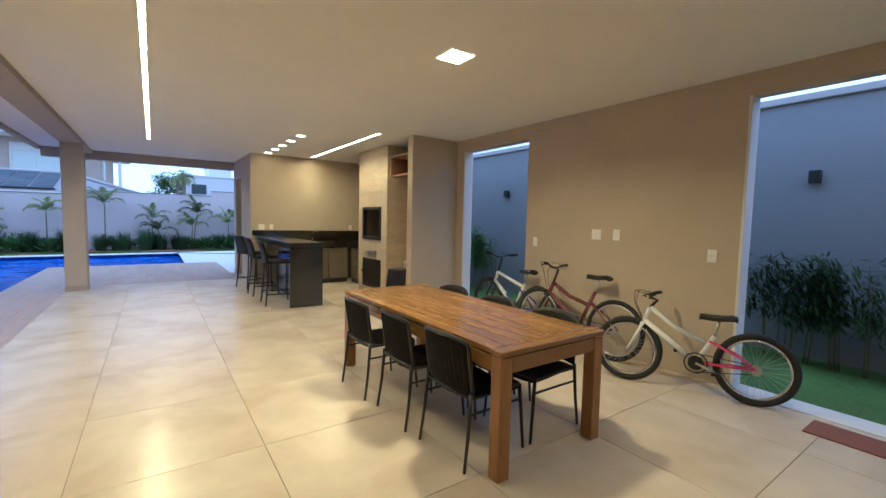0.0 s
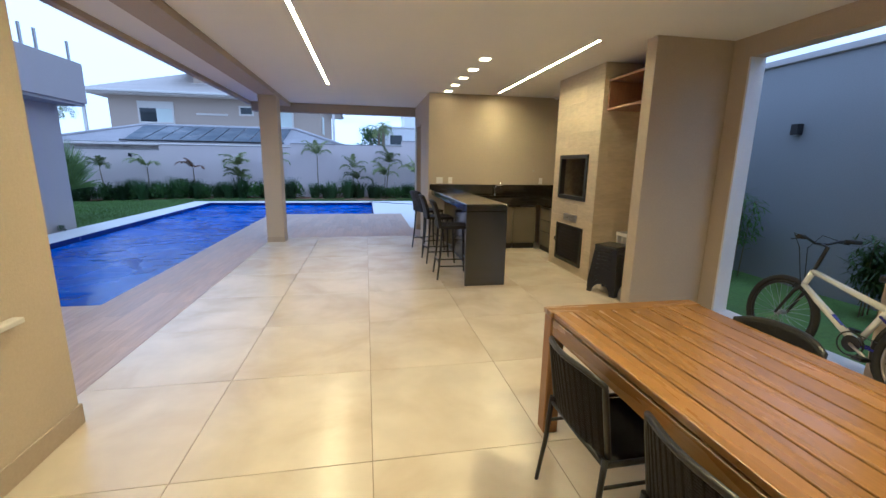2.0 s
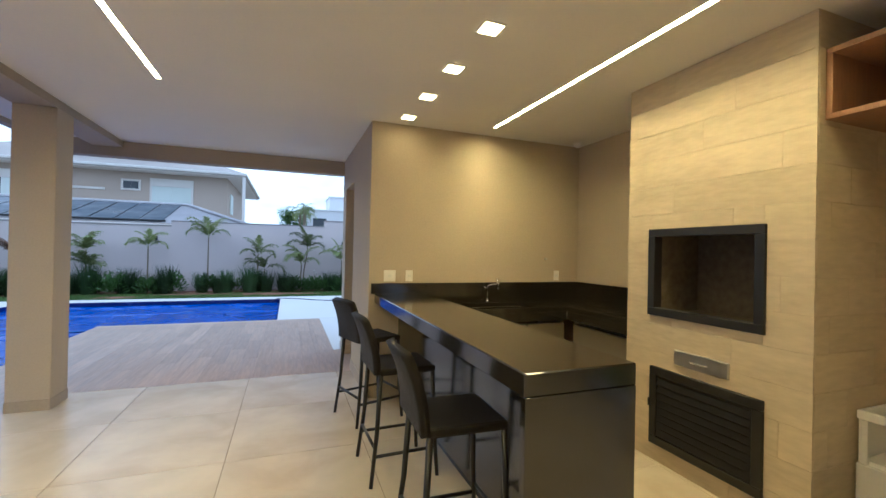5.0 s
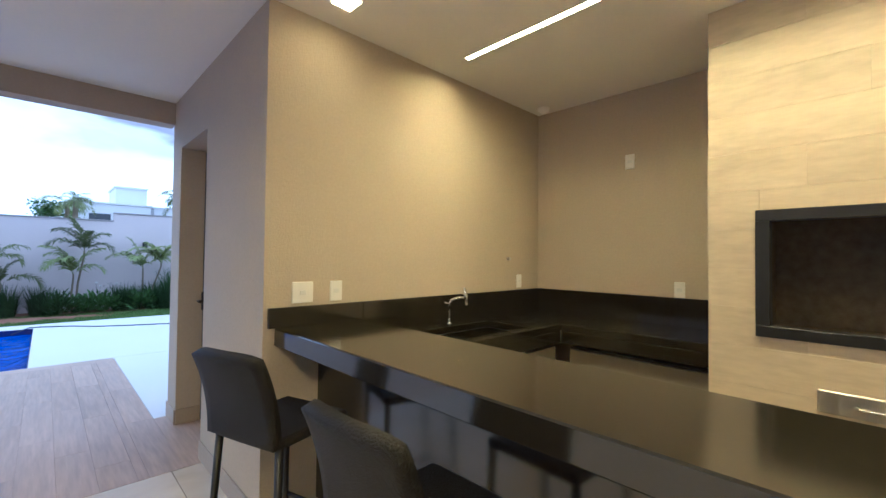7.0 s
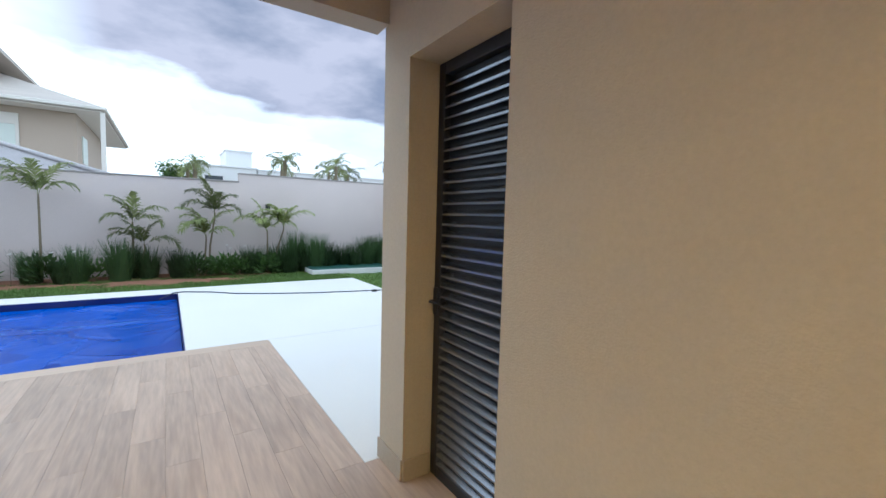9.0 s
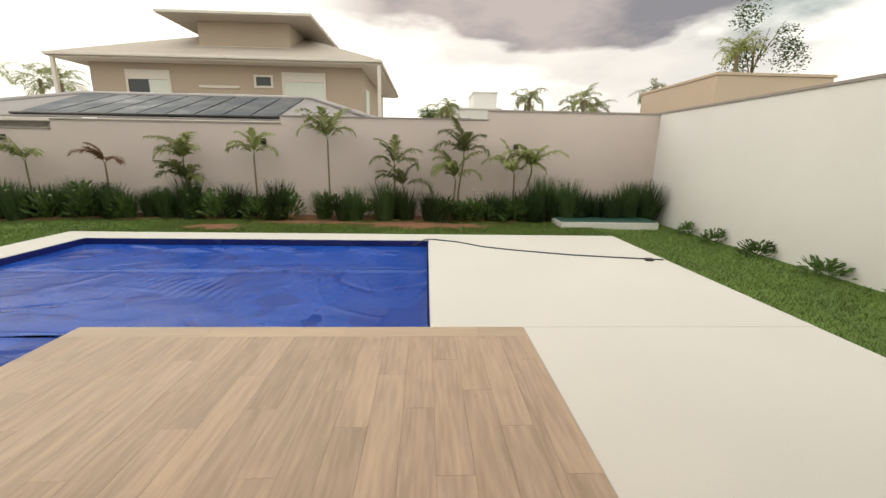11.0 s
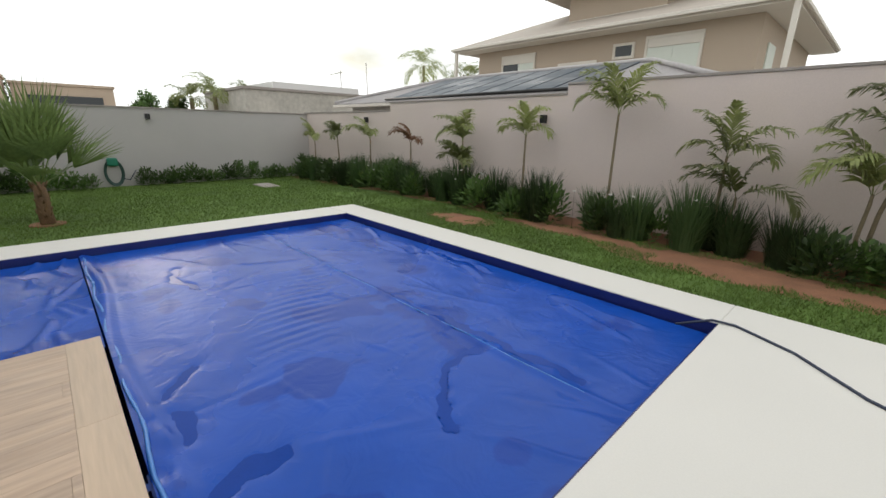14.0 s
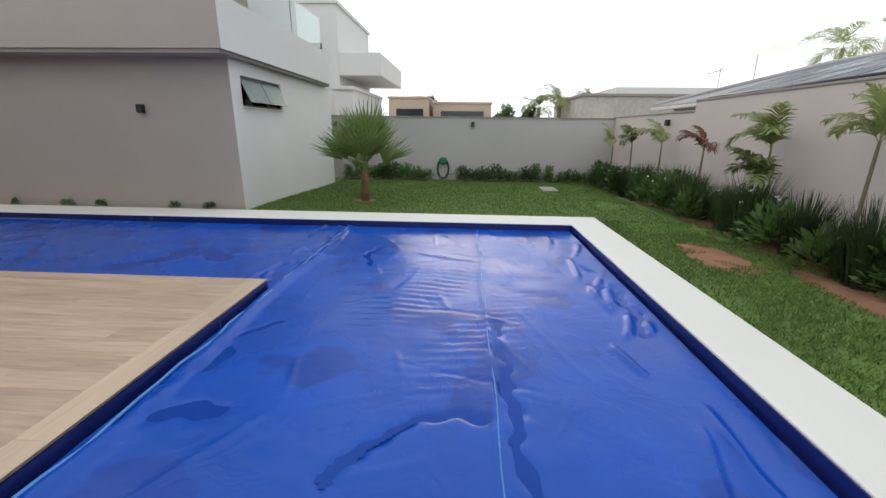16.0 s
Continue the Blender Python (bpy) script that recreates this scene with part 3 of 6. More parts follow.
def strip(x, y0, y1):
    th = empty("led_strip", label="long warm-white LED strip recessed in the ceiling", category="light")
    for e in (-1, 1):
        block("profile", (x + e * 0.0225 - 0.004, y0 - 0.01, CEIL_Z - 0.002, x + e * 0.0225 + 0.004, y1 + 0.01, CEIL_Z + 0.028), LAMP_FRAME, th, 0)
    block("diffuser", (x - 0.018, y0, CEIL_Z + 0.010, x + 0.018, y1, CEIL_Z + 0.020), STRIP_GLOW, th, 0)


for sx, sy0, sy1 in SLOTS:
    strip(sx, sy0, sy1)


def downlight(x, y, s, g, label, watts, spread):
    th = empty("downlight", label=label, category="light", group="ceiling downlights")
    block("frame", (x - s - 0.012, y - s - 0.012, CEIL_Z - 0.006, x + s + 0.012, y + s + 0.012, CEIL_Z + 0.004), LAMP_FRAME, th, 0.002)
    block("diffuser", (x - s, y - s, CEIL_Z - 0.011, x + s, y + s, CEIL_Z - 0.007), g, th, 0)
    data = bpy.data.lights.new("downlight_beam", "AREA")
    data.shape, data.size, data.energy, data.color, data.spread = "SQUARE", 2 * s, watts, LAMP_WARM, radians(spread)
    new("downlight_beam", data).matrix_world = look((x, y, CEIL_Z - 0.014), (x, y + 0.001, 0))


for y in (8.62, 9.22, 9.81, 10.40, 11.0):
    downlight(3.552, y, 0.058, DOWN_GLOW, "small square warm downlight recessed in the ceiling", DOWN_POWER, 150)
downlight(3.58, 4.31, 0.11, TABLE_GLOW, "square warm downlight over the dining table", TABLE_POWER, 150)
# Added downlight outside every view, to brighten the floor and bicycles.
downlight(3.58, 1.30, 0.11, TABLE_GLOW, "unseen square downlight added to brighten the closed end", TABLE_POWER * 0.35, 150)

# ---- more materials ----
TABLE_WOOD = mat("oiled_teak", (0.222, 0.113, 0.018), 0.25, var=0.20, coarse=1.6, fine=14, stretch=(9, 0.7, 9), rand=0.22, rvar=0.1, bump=0.03, bump_size=30)
TABLE_WOOD_X = mat("oiled_teak_cross", (0.205, 0.104, 0.017), 0.28, var=0.22, coarse=1.6, fine=14, stretch=(0.7, 9, 9), rand=0.2, rvar=0.1)
TABLE_LEG = mat("oiled_teak_leg", (0.26, 0.125, 0.026), 0.42, var=0.28, coarse=1.6, fine=14, stretch=(9, 9, 0.7), rand=0.2, rvar=0.1)
SLAT_GAP_SHADE = mat("shaded_teak", (0.05, 0.022, 0.008), 0.7)
WICKER = mat("black_woven_cord", (0.008, 0.008, 0.008), 0.55, spec=0.22, var=0.35, fine=120, bump=0.5, bump_size=160)
CHAIR_METAL = mat("black_painted_aluminium", (0.013, 0.013, 0.014), 0.38, var=0.2)
STOOL_WICKER = mat("black_brown_wicker", (0.010, 0.009, 0.008), 0.55, spec=0.3, var=0.4, fine=120, bump=0.6, bump_size=150)
SHELF_WOOD = mat("shelf_wood_veneer", (0.30, 0.16, 0.075), 0.5, var=0.25, coarse=2, fine=12, stretch=(8, 8, 0.8))
SOOT = mat("sooty_brick", (0.17, 0.135, 0.09), 0.9, var=0.4, fine=20, bump=0.3)
STEEL = mat("brushed_steel", (0.55, 0.53, 0.50), 0.42, metal=1.0, var=0.06, stretch=(1, 30, 1))
CHROME = mat("chrome", (0.8, 0.8, 0.8), 0.06, metal=1.0, var=0.02)
PLASTIC_WHITE = mat("white_plastic", (0.84, 0.82, 0.78), 0.4, var=0.03)
BLACK_PLASTIC = mat("black_plastic", (0.012, 0.012, 0.012), 0.35, var=0.15)
RUBBER = mat("tyre_rubber", (0.018, 0.018, 0.018), 0.8, var=0.25, bump=0.4, bump_size=200)
BIKE_WHITE = mat("bike_white_paint", (0.74, 0.74, 0.72), 0.2, var=0.03, coat=0.5)
BIKE_PINK = mat("bike_pink_paint", (0.55, 0.045, 0.16), 0.22, var=0.05, coat=0.5)
BIKE_BROWN = mat("bike_maroon_paint", (0.14, 0.035, 0.035), 0.25, var=0.1, coat=0.5)
BIKE_BLUE = mat("bike_blue_paint", (0.04, 0.04, 0.32), 0.22, var=0.05, coat=0.5)
def leafy(m, amount=0.35):
    """Lets part of the light through a leaf."""
    n, l = m.node_tree.nodes, m.node_tree.links
    tr, mx = n.new("ShaderNodeBsdfTranslucent"), n.new("ShaderNodeMixShader")
    mx.inputs[0].default_value = amount
    l.new(n["Color Ramp"].outputs[0], tr.inputs["Color"])
    l.new(n["Principled BSDF"].outputs[0], mx.inputs[1])
    l.new(tr.outputs[0], mx.inputs[2])
    l.new(mx.outputs[0], n["Material Output"].inputs["Surface"])
    return m


LEAF = mat("palm_leaf", (0.215, 0.245, 0.085), 0.42, var=0.45, coarse=2.5, fine=20, rand=0.5)
LEAF_DRY = mat("dry_palm_leaf", (0.17, 0.085, 0.045), 0.6, var=0.4, coarse=2.5, fine=20)
FAN_LEAF = mat("fan_palm_leaf", (0.17, 0.24, 0.075), 0.5, var=0.4, coarse=2.5, fine=20)
BLADE = mat("ornamental_grass_leaf", (0.050, 0.088, 0.030), 0.55, var=0.5, coarse=3, fine=15, rand=0.5)
SHRUB = mat("shrub_leaf", (0.075, 0.135, 0.034), 0.5, var=0.5, coarse=4, fine=20, rand=0.5)
for m in (LEAF, LEAF_DRY, FAN_LEAF, BLADE, SHRUB):
    leafy(m)
TRUNK = mat("palm_trunk", (0.20, 0.16, 0.10), 0.85, var=0.35, coarse=8, fine=40, stretch=(1, 1, 4), bump=0.4)
TRUNK_FIBRE = mat("fibrous_trunk", (0.18, 0.11, 0.06), 0.95, var=0.4, coarse=10, fine=60, bump=0.8)
TURF = mat("artificial_turf", (0.018, 0.12, 0.028), 0.95, var=0.3, fine=90, bump=0.6, bump_size=150)
ROOF_TILE = mat("grey_roof_tile", (0.42, 0.40, 0.40), 0.8, var=0.15, coarse=1, fine=12)
ROOF_BROWN = mat("brown_grey_roof", (0.45, 0.40, 0.35), 0.8, var=0.12, coarse=0.6, fine=9, stretch=(1, 4, 1))
NB_WALL = mat("neighbour_wall_paint", (0.44, 0.36, 0.285), 0.9, var=0.05, coarse=0.5)
NB_TRIM = mat("neighbour_trim_paint", (0.66, 0.62, 0.56), 0.7, var=0.04)
SOLAR = mat("solar_mat", (0.03, 0.045, 0.062), 0.4, var=0.5, coarse=1.2, fine=6, rvar=0.15, spec=0.3)
WINDOW_DARK = mat("dark_window_glass", (0.02, 0.025, 0.028), 0.05, var=0.1)
WINDOW_PALE = mat("pale_blind", (0.62, 0.66, 0.60), 0.5, var=0.04)
WINDOW_GREEN = mat("greenish_window_glass", (0.07, 0.11, 0.09), 0.15, var=0.1, spec=0.3)
FAR_TAN = mat("far_tan_paint", (0.50, 0.40, 0.31), 0.9, var=0.05, coarse=0.4)
FAR_WHITE = mat("far_white_paint", (0.70, 0.69, 0.68), 0.85, var=0.05, coarse=0.4)
FAR_GREY = mat("far_stained_wall", (0.44, 0.42, 0.38), 0.9, var=0.25, coarse=0.6, fine=5)
MAT_RED = mat("doormat_fibre", (0.20, 0.085, 0.06), 0.95, var=0.2, fine=120, bump=0.6)
TANK_GREEN = mat("green_mesh_cover", (0.02, 0.085, 0.065), 0.5, var=0.2, fine=60, bump=0.3)
CABLE = mat("dark_blue_cable", (0.02, 0.03, 0.06), 0.5, var=0.1)
HOSE_GREEN = mat("green_hose", (0.01, 0.16, 0.10), 0.45, var=0.15)
BAG_BROWN = mat("brown_leather", (0.055, 0.03, 0.02), 0.5, var=0.3, bump=0.2)
BALL_BLUE = mat("ball_blue", (0.03, 0.04, 0.35), 0.4, var=0.1)
RAIL_GLASS = glass("rail_glass", (0.75, 0.88, 0.86))


# ---- dining table ----
def dining_table(x0, x1, y0, y1, h):
    th = empty("dining_table", label="long oiled teak dining table with slatted top", category="table")
    n = 8
    w = (x1 - x0 - 0.02) / n
    for i in range(n):
        a = x0 + 0.01 + i * w
        block("slat", (a + 0.0045, y0 + 0.105, h - 0.032, a + w - 0.0045, y1 - 0.105, h), TABLE_WOOD, th, 0.003)
    for a, b in ((y0, y0 + 0.10), (y1 - 0.10, y1)):
        block("end_board", (x0, a, h - 0.032, x1, b, h + 0.001), TABLE_WOOD_X, th, 0.004)
    # Dark sheet under the slats stands in for the shade in their gaps.
    block("underlay", (x0 + 0.03, y0 + 0.03, h - 0.040, x1 - 0.03, y1 - 0.03, h - 0.034), SLAT_GAP_SHADE, th, 0)
    for xa in (x0 + 0.012, x1 - 0.037):
        block("apron", (xa, y0 + 0.10, h - 0.135, xa + 0.025, y1 - 0.10, h - 0.041), TABLE_WOOD, th, 0.003)
    for ya in (y0 + 0.012, y1 - 0.037):
        block("apron", (x0 + 0.10, ya, h - 0.135, x1 - 0.10, ya + 0.025, h - 0.041), TABLE_WOOD_X, th, 0.003)
    for xa in (x0 + 0.005, x1 - 0.095):
        for ya in (y0 + 0.005, y1 - 0.095):
            block("leg", (xa, ya, 0.0, xa + 0.09, ya + 0.09, h - 0.034), TABLE_LEG, th, 0.006)


dining_table(3.065, 4.03, 3.10, 5.43, 0.77)


def sheet(bm, f, nu, nv, thick=0.0):
    """A curved sheet f(u, v), both 0 to 1, with a back side thick behind it."""
    g = [[bm.verts.new(f(i / nu, j / nv)) for j in range(nv + 1)] for i in range(nu + 1)]
    faces = []
    for i in range(nu):
        for j in range(nv):
            q = bm.faces.new((g[i][j], g[i + 1][j], g[i + 1][j + 1], g[i][j + 1]))
            q.smooth = True
            faces.append(q)
    if thick:
        bmesh.ops.recalc_face_normals(bm, faces=faces)
        bmesh.ops.solidify(bm, geom=faces, thickness=thick)
    return bm


def dining_chair():
    """A stackable chair that faces +x, its seat's middle over the origin."""
    th = empty("dining_chair", label="black woven-cord dining chair with slim metal legs", category="chair", group="chairs round the table")
    W, SH, TOP = 0.225, 0.44, 0.812
    # woven seat, a little dished
    part("seat", sheet(bmesh.new(), lambda u, v: (-0.21 + 0.42 * u, (v - 0.5) * 2 * (W - 0.01), SH - 0.018 * math.sin(math.pi * v) + 0.012 * math.cos(math.pi * u)), 10, 10, 0.022), WICKER, th)
    def back(u, v):
        z = SH + 0.03 + (TOP - SH - 0.03) * u
        y = (v - 0.5) * 2 * (W - 0.004)
        x = -0.20 - 0.045 * u - 0.065 * (1 - (2 * v - 1) ** 2) * (0.6 + 0.4 * u)
        return (x, y, z - 0.035 * abs(2 * v - 1) ** 3 * u)
    # the back's cords, one by one
    bm = bmesh.new()
    for k in range(33):
        u = k / 32
        pts = [back(u, j / 8) for j in range(9)]
        tube(bm, pts, 0.0068, 5)
    part("back_weave", bm, WICKER, th)
    bm = bmesh.new()
    for k in range(1, 26):
        v = k / 26
        pts = [Vector(back(u / 5, v)) + Vector((0.004 if k % 2 else -0.004, 0, 0)) for u in range(6)]
        tube(bm, pts, 0.0058, 4)
    part("back_netting", bm, WICKER, th, kind="stuff")
    part("top_band", sheet(bmesh.new(), lambda u, v: back(0.72 + 0.28 * u, v), 4, 10, 0.016), WICKER, th)
    bm = bmesh.new()
    loop = [back(j / 6, 0) for j in range(7)] + [back(1, j / 8) for j in range(1, 8)] + [back(1 - j / 6, 1) for j in range(7)]
    tube(bm, loop, 0.013, 8)
    part("back_frame", bm, CHAIR_METAL, th)
    bm = bmesh.new()
    tube(bm, [(-0.215, -W, SH), (0.20, -W, SH), (0.215, -W + 0.02, SH), (0.215, W - 0.02, SH), (0.20, W, SH), (-0.215, W, SH), (-0.215, -W, SH)], 0.012, 8)
    part("seat_frame", bm, CHAIR_METAL, th)
    for s in (-1, 1):
        part("leg", tube(bmesh.new(), [(-0.215, s * W, SH + 0.03), (-0.235, s * (W + 0.005), 0.22), (-0.265, s * (W + 0.012), 0.0)], 0.013, 8, 0.010), CHAIR_METAL, th)
        part("leg", tube(bmesh.new(), [(0.205, s * W, SH), (0.225, s * (W + 0.008), 0.22), (0.245, s * (W + 0.014), 0.0)], 0.013, 8, 0.010), CHAIR_METAL, th)
        part("stretcher", tube(bmesh.new(), [(-0.228, s * (W + 0.002), SH - 0.10), (0.215, s * (W + 0.004), SH - 0.10)], 0.008, 6), CHAIR_METAL, th)
    return th


chair = dining_chair()
chair.matrix_basis = pose(3.155, 4.77, 0, 0, 0, 1)
for x, y, a in ((3.195, 4.135, -2), (3.23, 3.54, 2), (3.80, 3.55, 180), (3.79, 4.20, 178), (3.79, 4.86, 182)):
    copy_thing(chair, pose(x, y, 0, 0, 0, a))


# ---- bar stools ----
def bar_stool():
    """A high woven stool that faces +x."""
    th = empty("bar_stool", label="high black wicker bar stool with a curved back", category="stool", group="stools at the bar")
    W, SH, TOP = 0.205, 0.75, 1.10
    bm = bmesh.new()
    box(bm, -0.20, -W, SH - 0.045, 0.20, W, SH, 0.016, 2)
    part("seat", bm, STOOL_WICKER, th)
    def back(u, v):
        y = (v - 0.5) * 2 * (W - 0.012 * u)
        return (-0.19 - 0.085 * u * u - 0.03 * (1 - (2 * v - 1) ** 2) * u, y, SH - 0.03 + (TOP - SH + 0.03) * u - 0.018 * (2 * v - 1) ** 4 * u)
    part("backrest", sheet(bmesh.new(), back, 12, 10, 0.042), STOOL_WICKER, th)
    for s in (-1, 1):
        part("leg", tube(bmesh.new(), [(-0.185, s * (W - 0.02), SH - 0.03), (-0.205, s * (W - 0.005), 0.35), (-0.245, s * (W + 0.02), 0.0)], 0.017, 8, 0.013), CHAIR_METAL, th)
        part("leg", tube(bmesh.new(), [(0.18, s * (W - 0.02), SH - 0.03), (0.19, s * (W - 0.005), 0.35), (0.215, s * (W + 0.015), 0.0)], 0.017, 8, 0.013), CHAIR_METAL, th)
        part("footrest", tube(bmesh.new(), [(-0.217, s * (W + 0.004), 0.19), (0.20, s * (W + 0.004), 0.19)], 0.011, 6), CHAIR_METAL, th)
    part("footrest", tube(bmesh.new(), [(0.205, -W, 0.24), (0.205, W, 0.24)], 0.011, 6), CHAIR_METAL, th)
    part("footrest", tube(bmesh.new(), [(-0.218, -W, 0.24), (-0.218, W, 0.24)], 0.011, 6), CHAIR_METAL, th)
    return th


stool = bar_stool()
stool.matrix_basis = pose(3.25, 8.93, 0, 0, 0, -2)
for x, y, a in ((3.22, 9.90, 2), (3.20, 10.88, 18)):
    copy_thing(stool, pose(x, y, 0, 0, 0, a))

# ---- bar island and kitchen corner ----
island = empty("bar_island", label="polished black granite bar with waterfall end", category="bar counter")
block("top", (3.300, 8.372, 0.985, 3.85, END_Y - 0.003, 1.08), GRANITE, island, 0.006)
block("waterfall_end", (3.306, 8.373, 0.0, 3.849, 8.411, 0.9845), GRANITE, island, 0.002)
block("body", (3.56, 8.412, 0.08, 3.84, END_Y - 0.003, 0.984), GRANITE, island, 0.002)
block("plinth", (3.60, 8.412, 0.0, 3.82, END_Y - 0.003, 0.079), BLACK_PLASTIC, island, 0)

CT, CD = 0.975, 0.60
worktop = empty("worktop", label="black granite corner worktop with tall splashback", category="worktop")
block("back_run", (3.852, END_Y - CD, CT - 0.05, 4.20, END_Y - 0.003, CT), GRANITE, worktop, 0.002)
block("back_run", (4.95, END_Y - CD, CT - 0.05, RIGHT_X - 0.003, END_Y - 0.003, CT), GRANITE, worktop, 0.002)
block("sink_rim", (4.2005, END_Y - CD, CT - 0.05, 4.9495, END_Y - CD + 0.09, CT), GRANITE, worktop, 0.002)
block("sink_rim", (4.2005, END_Y - 0.12, CT - 0.05, 4.9495, END_Y - 0.003, CT), GRANITE, worktop, 0.002)
block("side_run", (RIGHT_X - CD, 9.652, CT - 0.05, RIGHT_X - 0.003, END_Y - CD - 0.002, CT), GRANITE, worktop, 0.002)
block("front_edge", (3.852, END_Y - CD - 0.002, CT - 0.14, RIGHT_X - CD - 0.003, END_Y - CD + 0.02, CT - 0.051), GRANITE, worktop, 0.002)
block("front_edge", (RIGHT_X - CD - 0.002, 9.652, CT - 0.14, RIGHT_X - CD + 0.02, END_Y - CD - 0.003, CT - 0.051), GRANITE, worktop, 0.002)
block("splashback", (3.852, END_Y - 0.022, CT + 0.0005, RIGHT_X - 0.003, END_Y - 0.002, 1.19), GRANITE, worktop, 0.002)
block("splashback", (3.262, END_Y - 0.022, 1.081, 3.8515, END_Y - 0.002, 1.19), GRANITE, worktop, 0.002)
block("splashback", (RIGHT_X - 0.022, 9.652, CT + 0.0005, RIGHT_X - 0.002, END_Y - 0.023, 1.19), GRANITE, worktop, 0.002)
sink = empty("kitchen_sink", label="sunken black granite sink under a chrome tap", category="sink")
bm = bmesh.new()
box(bm, 4.20, END_Y - CD + 0.09, CT - 0.24, 4.95, END_Y - 0.12, CT - 0.23)
for d in ((4.20, END_Y - CD + 0.09, CT - 0.23, 4.21, END_Y - 0.12, CT - 0.052), (4.94, END_Y - CD + 0.09, CT - 0.23, 4.95, END_Y - 0.12, CT - 0.052),
          (4.21, END_Y - CD + 0.09, CT - 0.23, 4.94, END_Y - CD + 0.10, CT - 0.052), (4.21, END_Y - 0.13, CT - 0.23, 4.94, END_Y - 0.12, CT - 0.052)):
    box(bm, *d)
part("basin", bm, GRANITE, sink)
part("drain", tube(bmesh.new(), [(4.57, 10.98, CT - 0.2295), (4.57, 10.98, CT - 0.224)], 0.045, 20), CHROME, sink)
tap = empty("tap", label="slim chrome kitchen tap with a lever", category="tap")
FX, FY = 4.56, END_Y - 0.08
part("base_ring", tube(bmesh.new(), [(FX, FY, CT), (FX, FY, CT + 0.02)], 0.022, 14), CHROME, tap)
part("neck", tube(bmesh.new(), [(FX, FY, CT + 0.02), (FX, FY, CT + 0.15), (FX + 0.012, FY - 0.012, CT + 0.185), (FX + 0.045, FY - 0.04, CT + 0.20), (FX + 0.09, FY - 0.08, CT + 0.205)], 0.011, 12), CHROME, tap)
part("spray_head", tube(bmesh.new(), [(FX + 0.094, FY - 0.084, CT + 0.15), (FX + 0.092, FY - 0.082, CT + 0.21), (FX + 0.080, FY - 0.07, CT + 0.275)], 0.019, 14, 0.014), CHROME, tap)
part("lever", tube(bmesh.new(), [(FX, FY, CT + 0.15), (FX - 0.045, FY - 0.005, CT + 0.17)], 0.006, 8), CHROME, tap)


def base_cabinet(x0, y0, x1, y1, face, drawers, label):
    th = empty("base_cabinet", label=label, category="cabinet")
    inset = 0.03
    block("plinth", (x0 + inset, y0 + inset, 0.0, x1 - 0.005, y1 - 0.005, 0.10), BLACK_PLASTIC, th, 0)
    block("body", (x0 + 0.02, y0 + 0.02, 0.101, x1 - 0.005, y1 - 0.005, 0.80), CABINET, th, 0)
    n = len(drawers)
    for k in range(n):
        za, zb = drawers[k]
        if face == "y":
            block("front", (x0 + 0.004, y0, za, x1 - 0.004, y0 + 0.019, zb), CABINET, th, 0.002)
        else:
            block("drawer_front", (x0, y0 + 0.004, za, x0 + 0.019, y1 - 0.004, zb), CABINET, th, 0.002)
            block("handle_gap", (x0 + 0.010, y0 + 0.004, zb + 0.001, x0 + 0.019, y1 - 0.004, zb + 0.018), BLACK_PLASTIC, th, 0)


w = (RIGHT_X - CD - 3.86) / 3
for k in range(3):
    base_cabinet(3.86 + k * w, END_Y - CD + 0.04, 3.86 + (k + 1) * w - 0.002, END_Y - 0.005, "y", [(0.11, 0.80)], "beige laminate base cabinet under the granite worktop")
for a, b in ((9.66, 10.62),):
    base_cabinet(RIGHT_X - CD + 0.04, a, RIGHT_X - 0.005, b, "x", [(0.11, 0.36), (0.38, 0.57), (0.59, 0.79)], "beige laminate drawer unit beside the barbecue")


# ---- barbecue block ----
BX, BY0, BY1 = 5.06, 8.37, 9.65
OY0, OY1, OZ0, OZ1 = 8.62, 9.42, 1.10, 1.725
bbq = empty("barbecue", label="tall built-in barbecue clad in pale wood-look tiles", category="barbecue")
bm = bmesh.new()
for d in ((BX + 0.012, BY0 + 0.012, 0.0, RIGHT_X - 0.002, BY1 - 0.012, OZ0), (BX + 0.012, BY0 + 0.012, OZ1, RIGHT_X - 0.002, BY1 - 0.012, CEIL_Z - 0.002),
          (BX + 0.012, BY0 + 0.012, OZ0, RIGHT_X - 0.002, OY0, OZ1), (BX + 0.012, OY1, OZ0, RIGHT_X - 0.002, BY1 - 0.012, OZ1), (BX + 0.5, OY0, OZ0, RIGHT_X - 0.002, OY1, OZ1)):
    box(bm, *d)
part("core", bm, CLAD_GROUT, bbq)
e = 0.006
firebox = empty("firebox", label="soot-stained firebox lining")
firebox.parent = bbq
for d in ((BX + 0.02, OY0 + 0.001, OZ0, BX + 0.499, OY0 + e, OZ1), (BX + 0.02, OY1 - e, OZ0, BX + 0.499, OY1 - 0.001, OZ1), (BX + 0.49, OY0 + e, OZ0, BX + 0.499, OY1 - e, OZ1),
          (BX + 0.02, OY0 + e, OZ0, BX + 0.49, OY1 - e, OZ0 + e), (BX + 0.02, OY0 + e, OZ1 - e, BX + 0.49, OY1 - e, OZ1)):
    block("lining_panel", d, SOOT, firebox, 0)
fr = empty("firebox_frame")
fr.parent = bbq
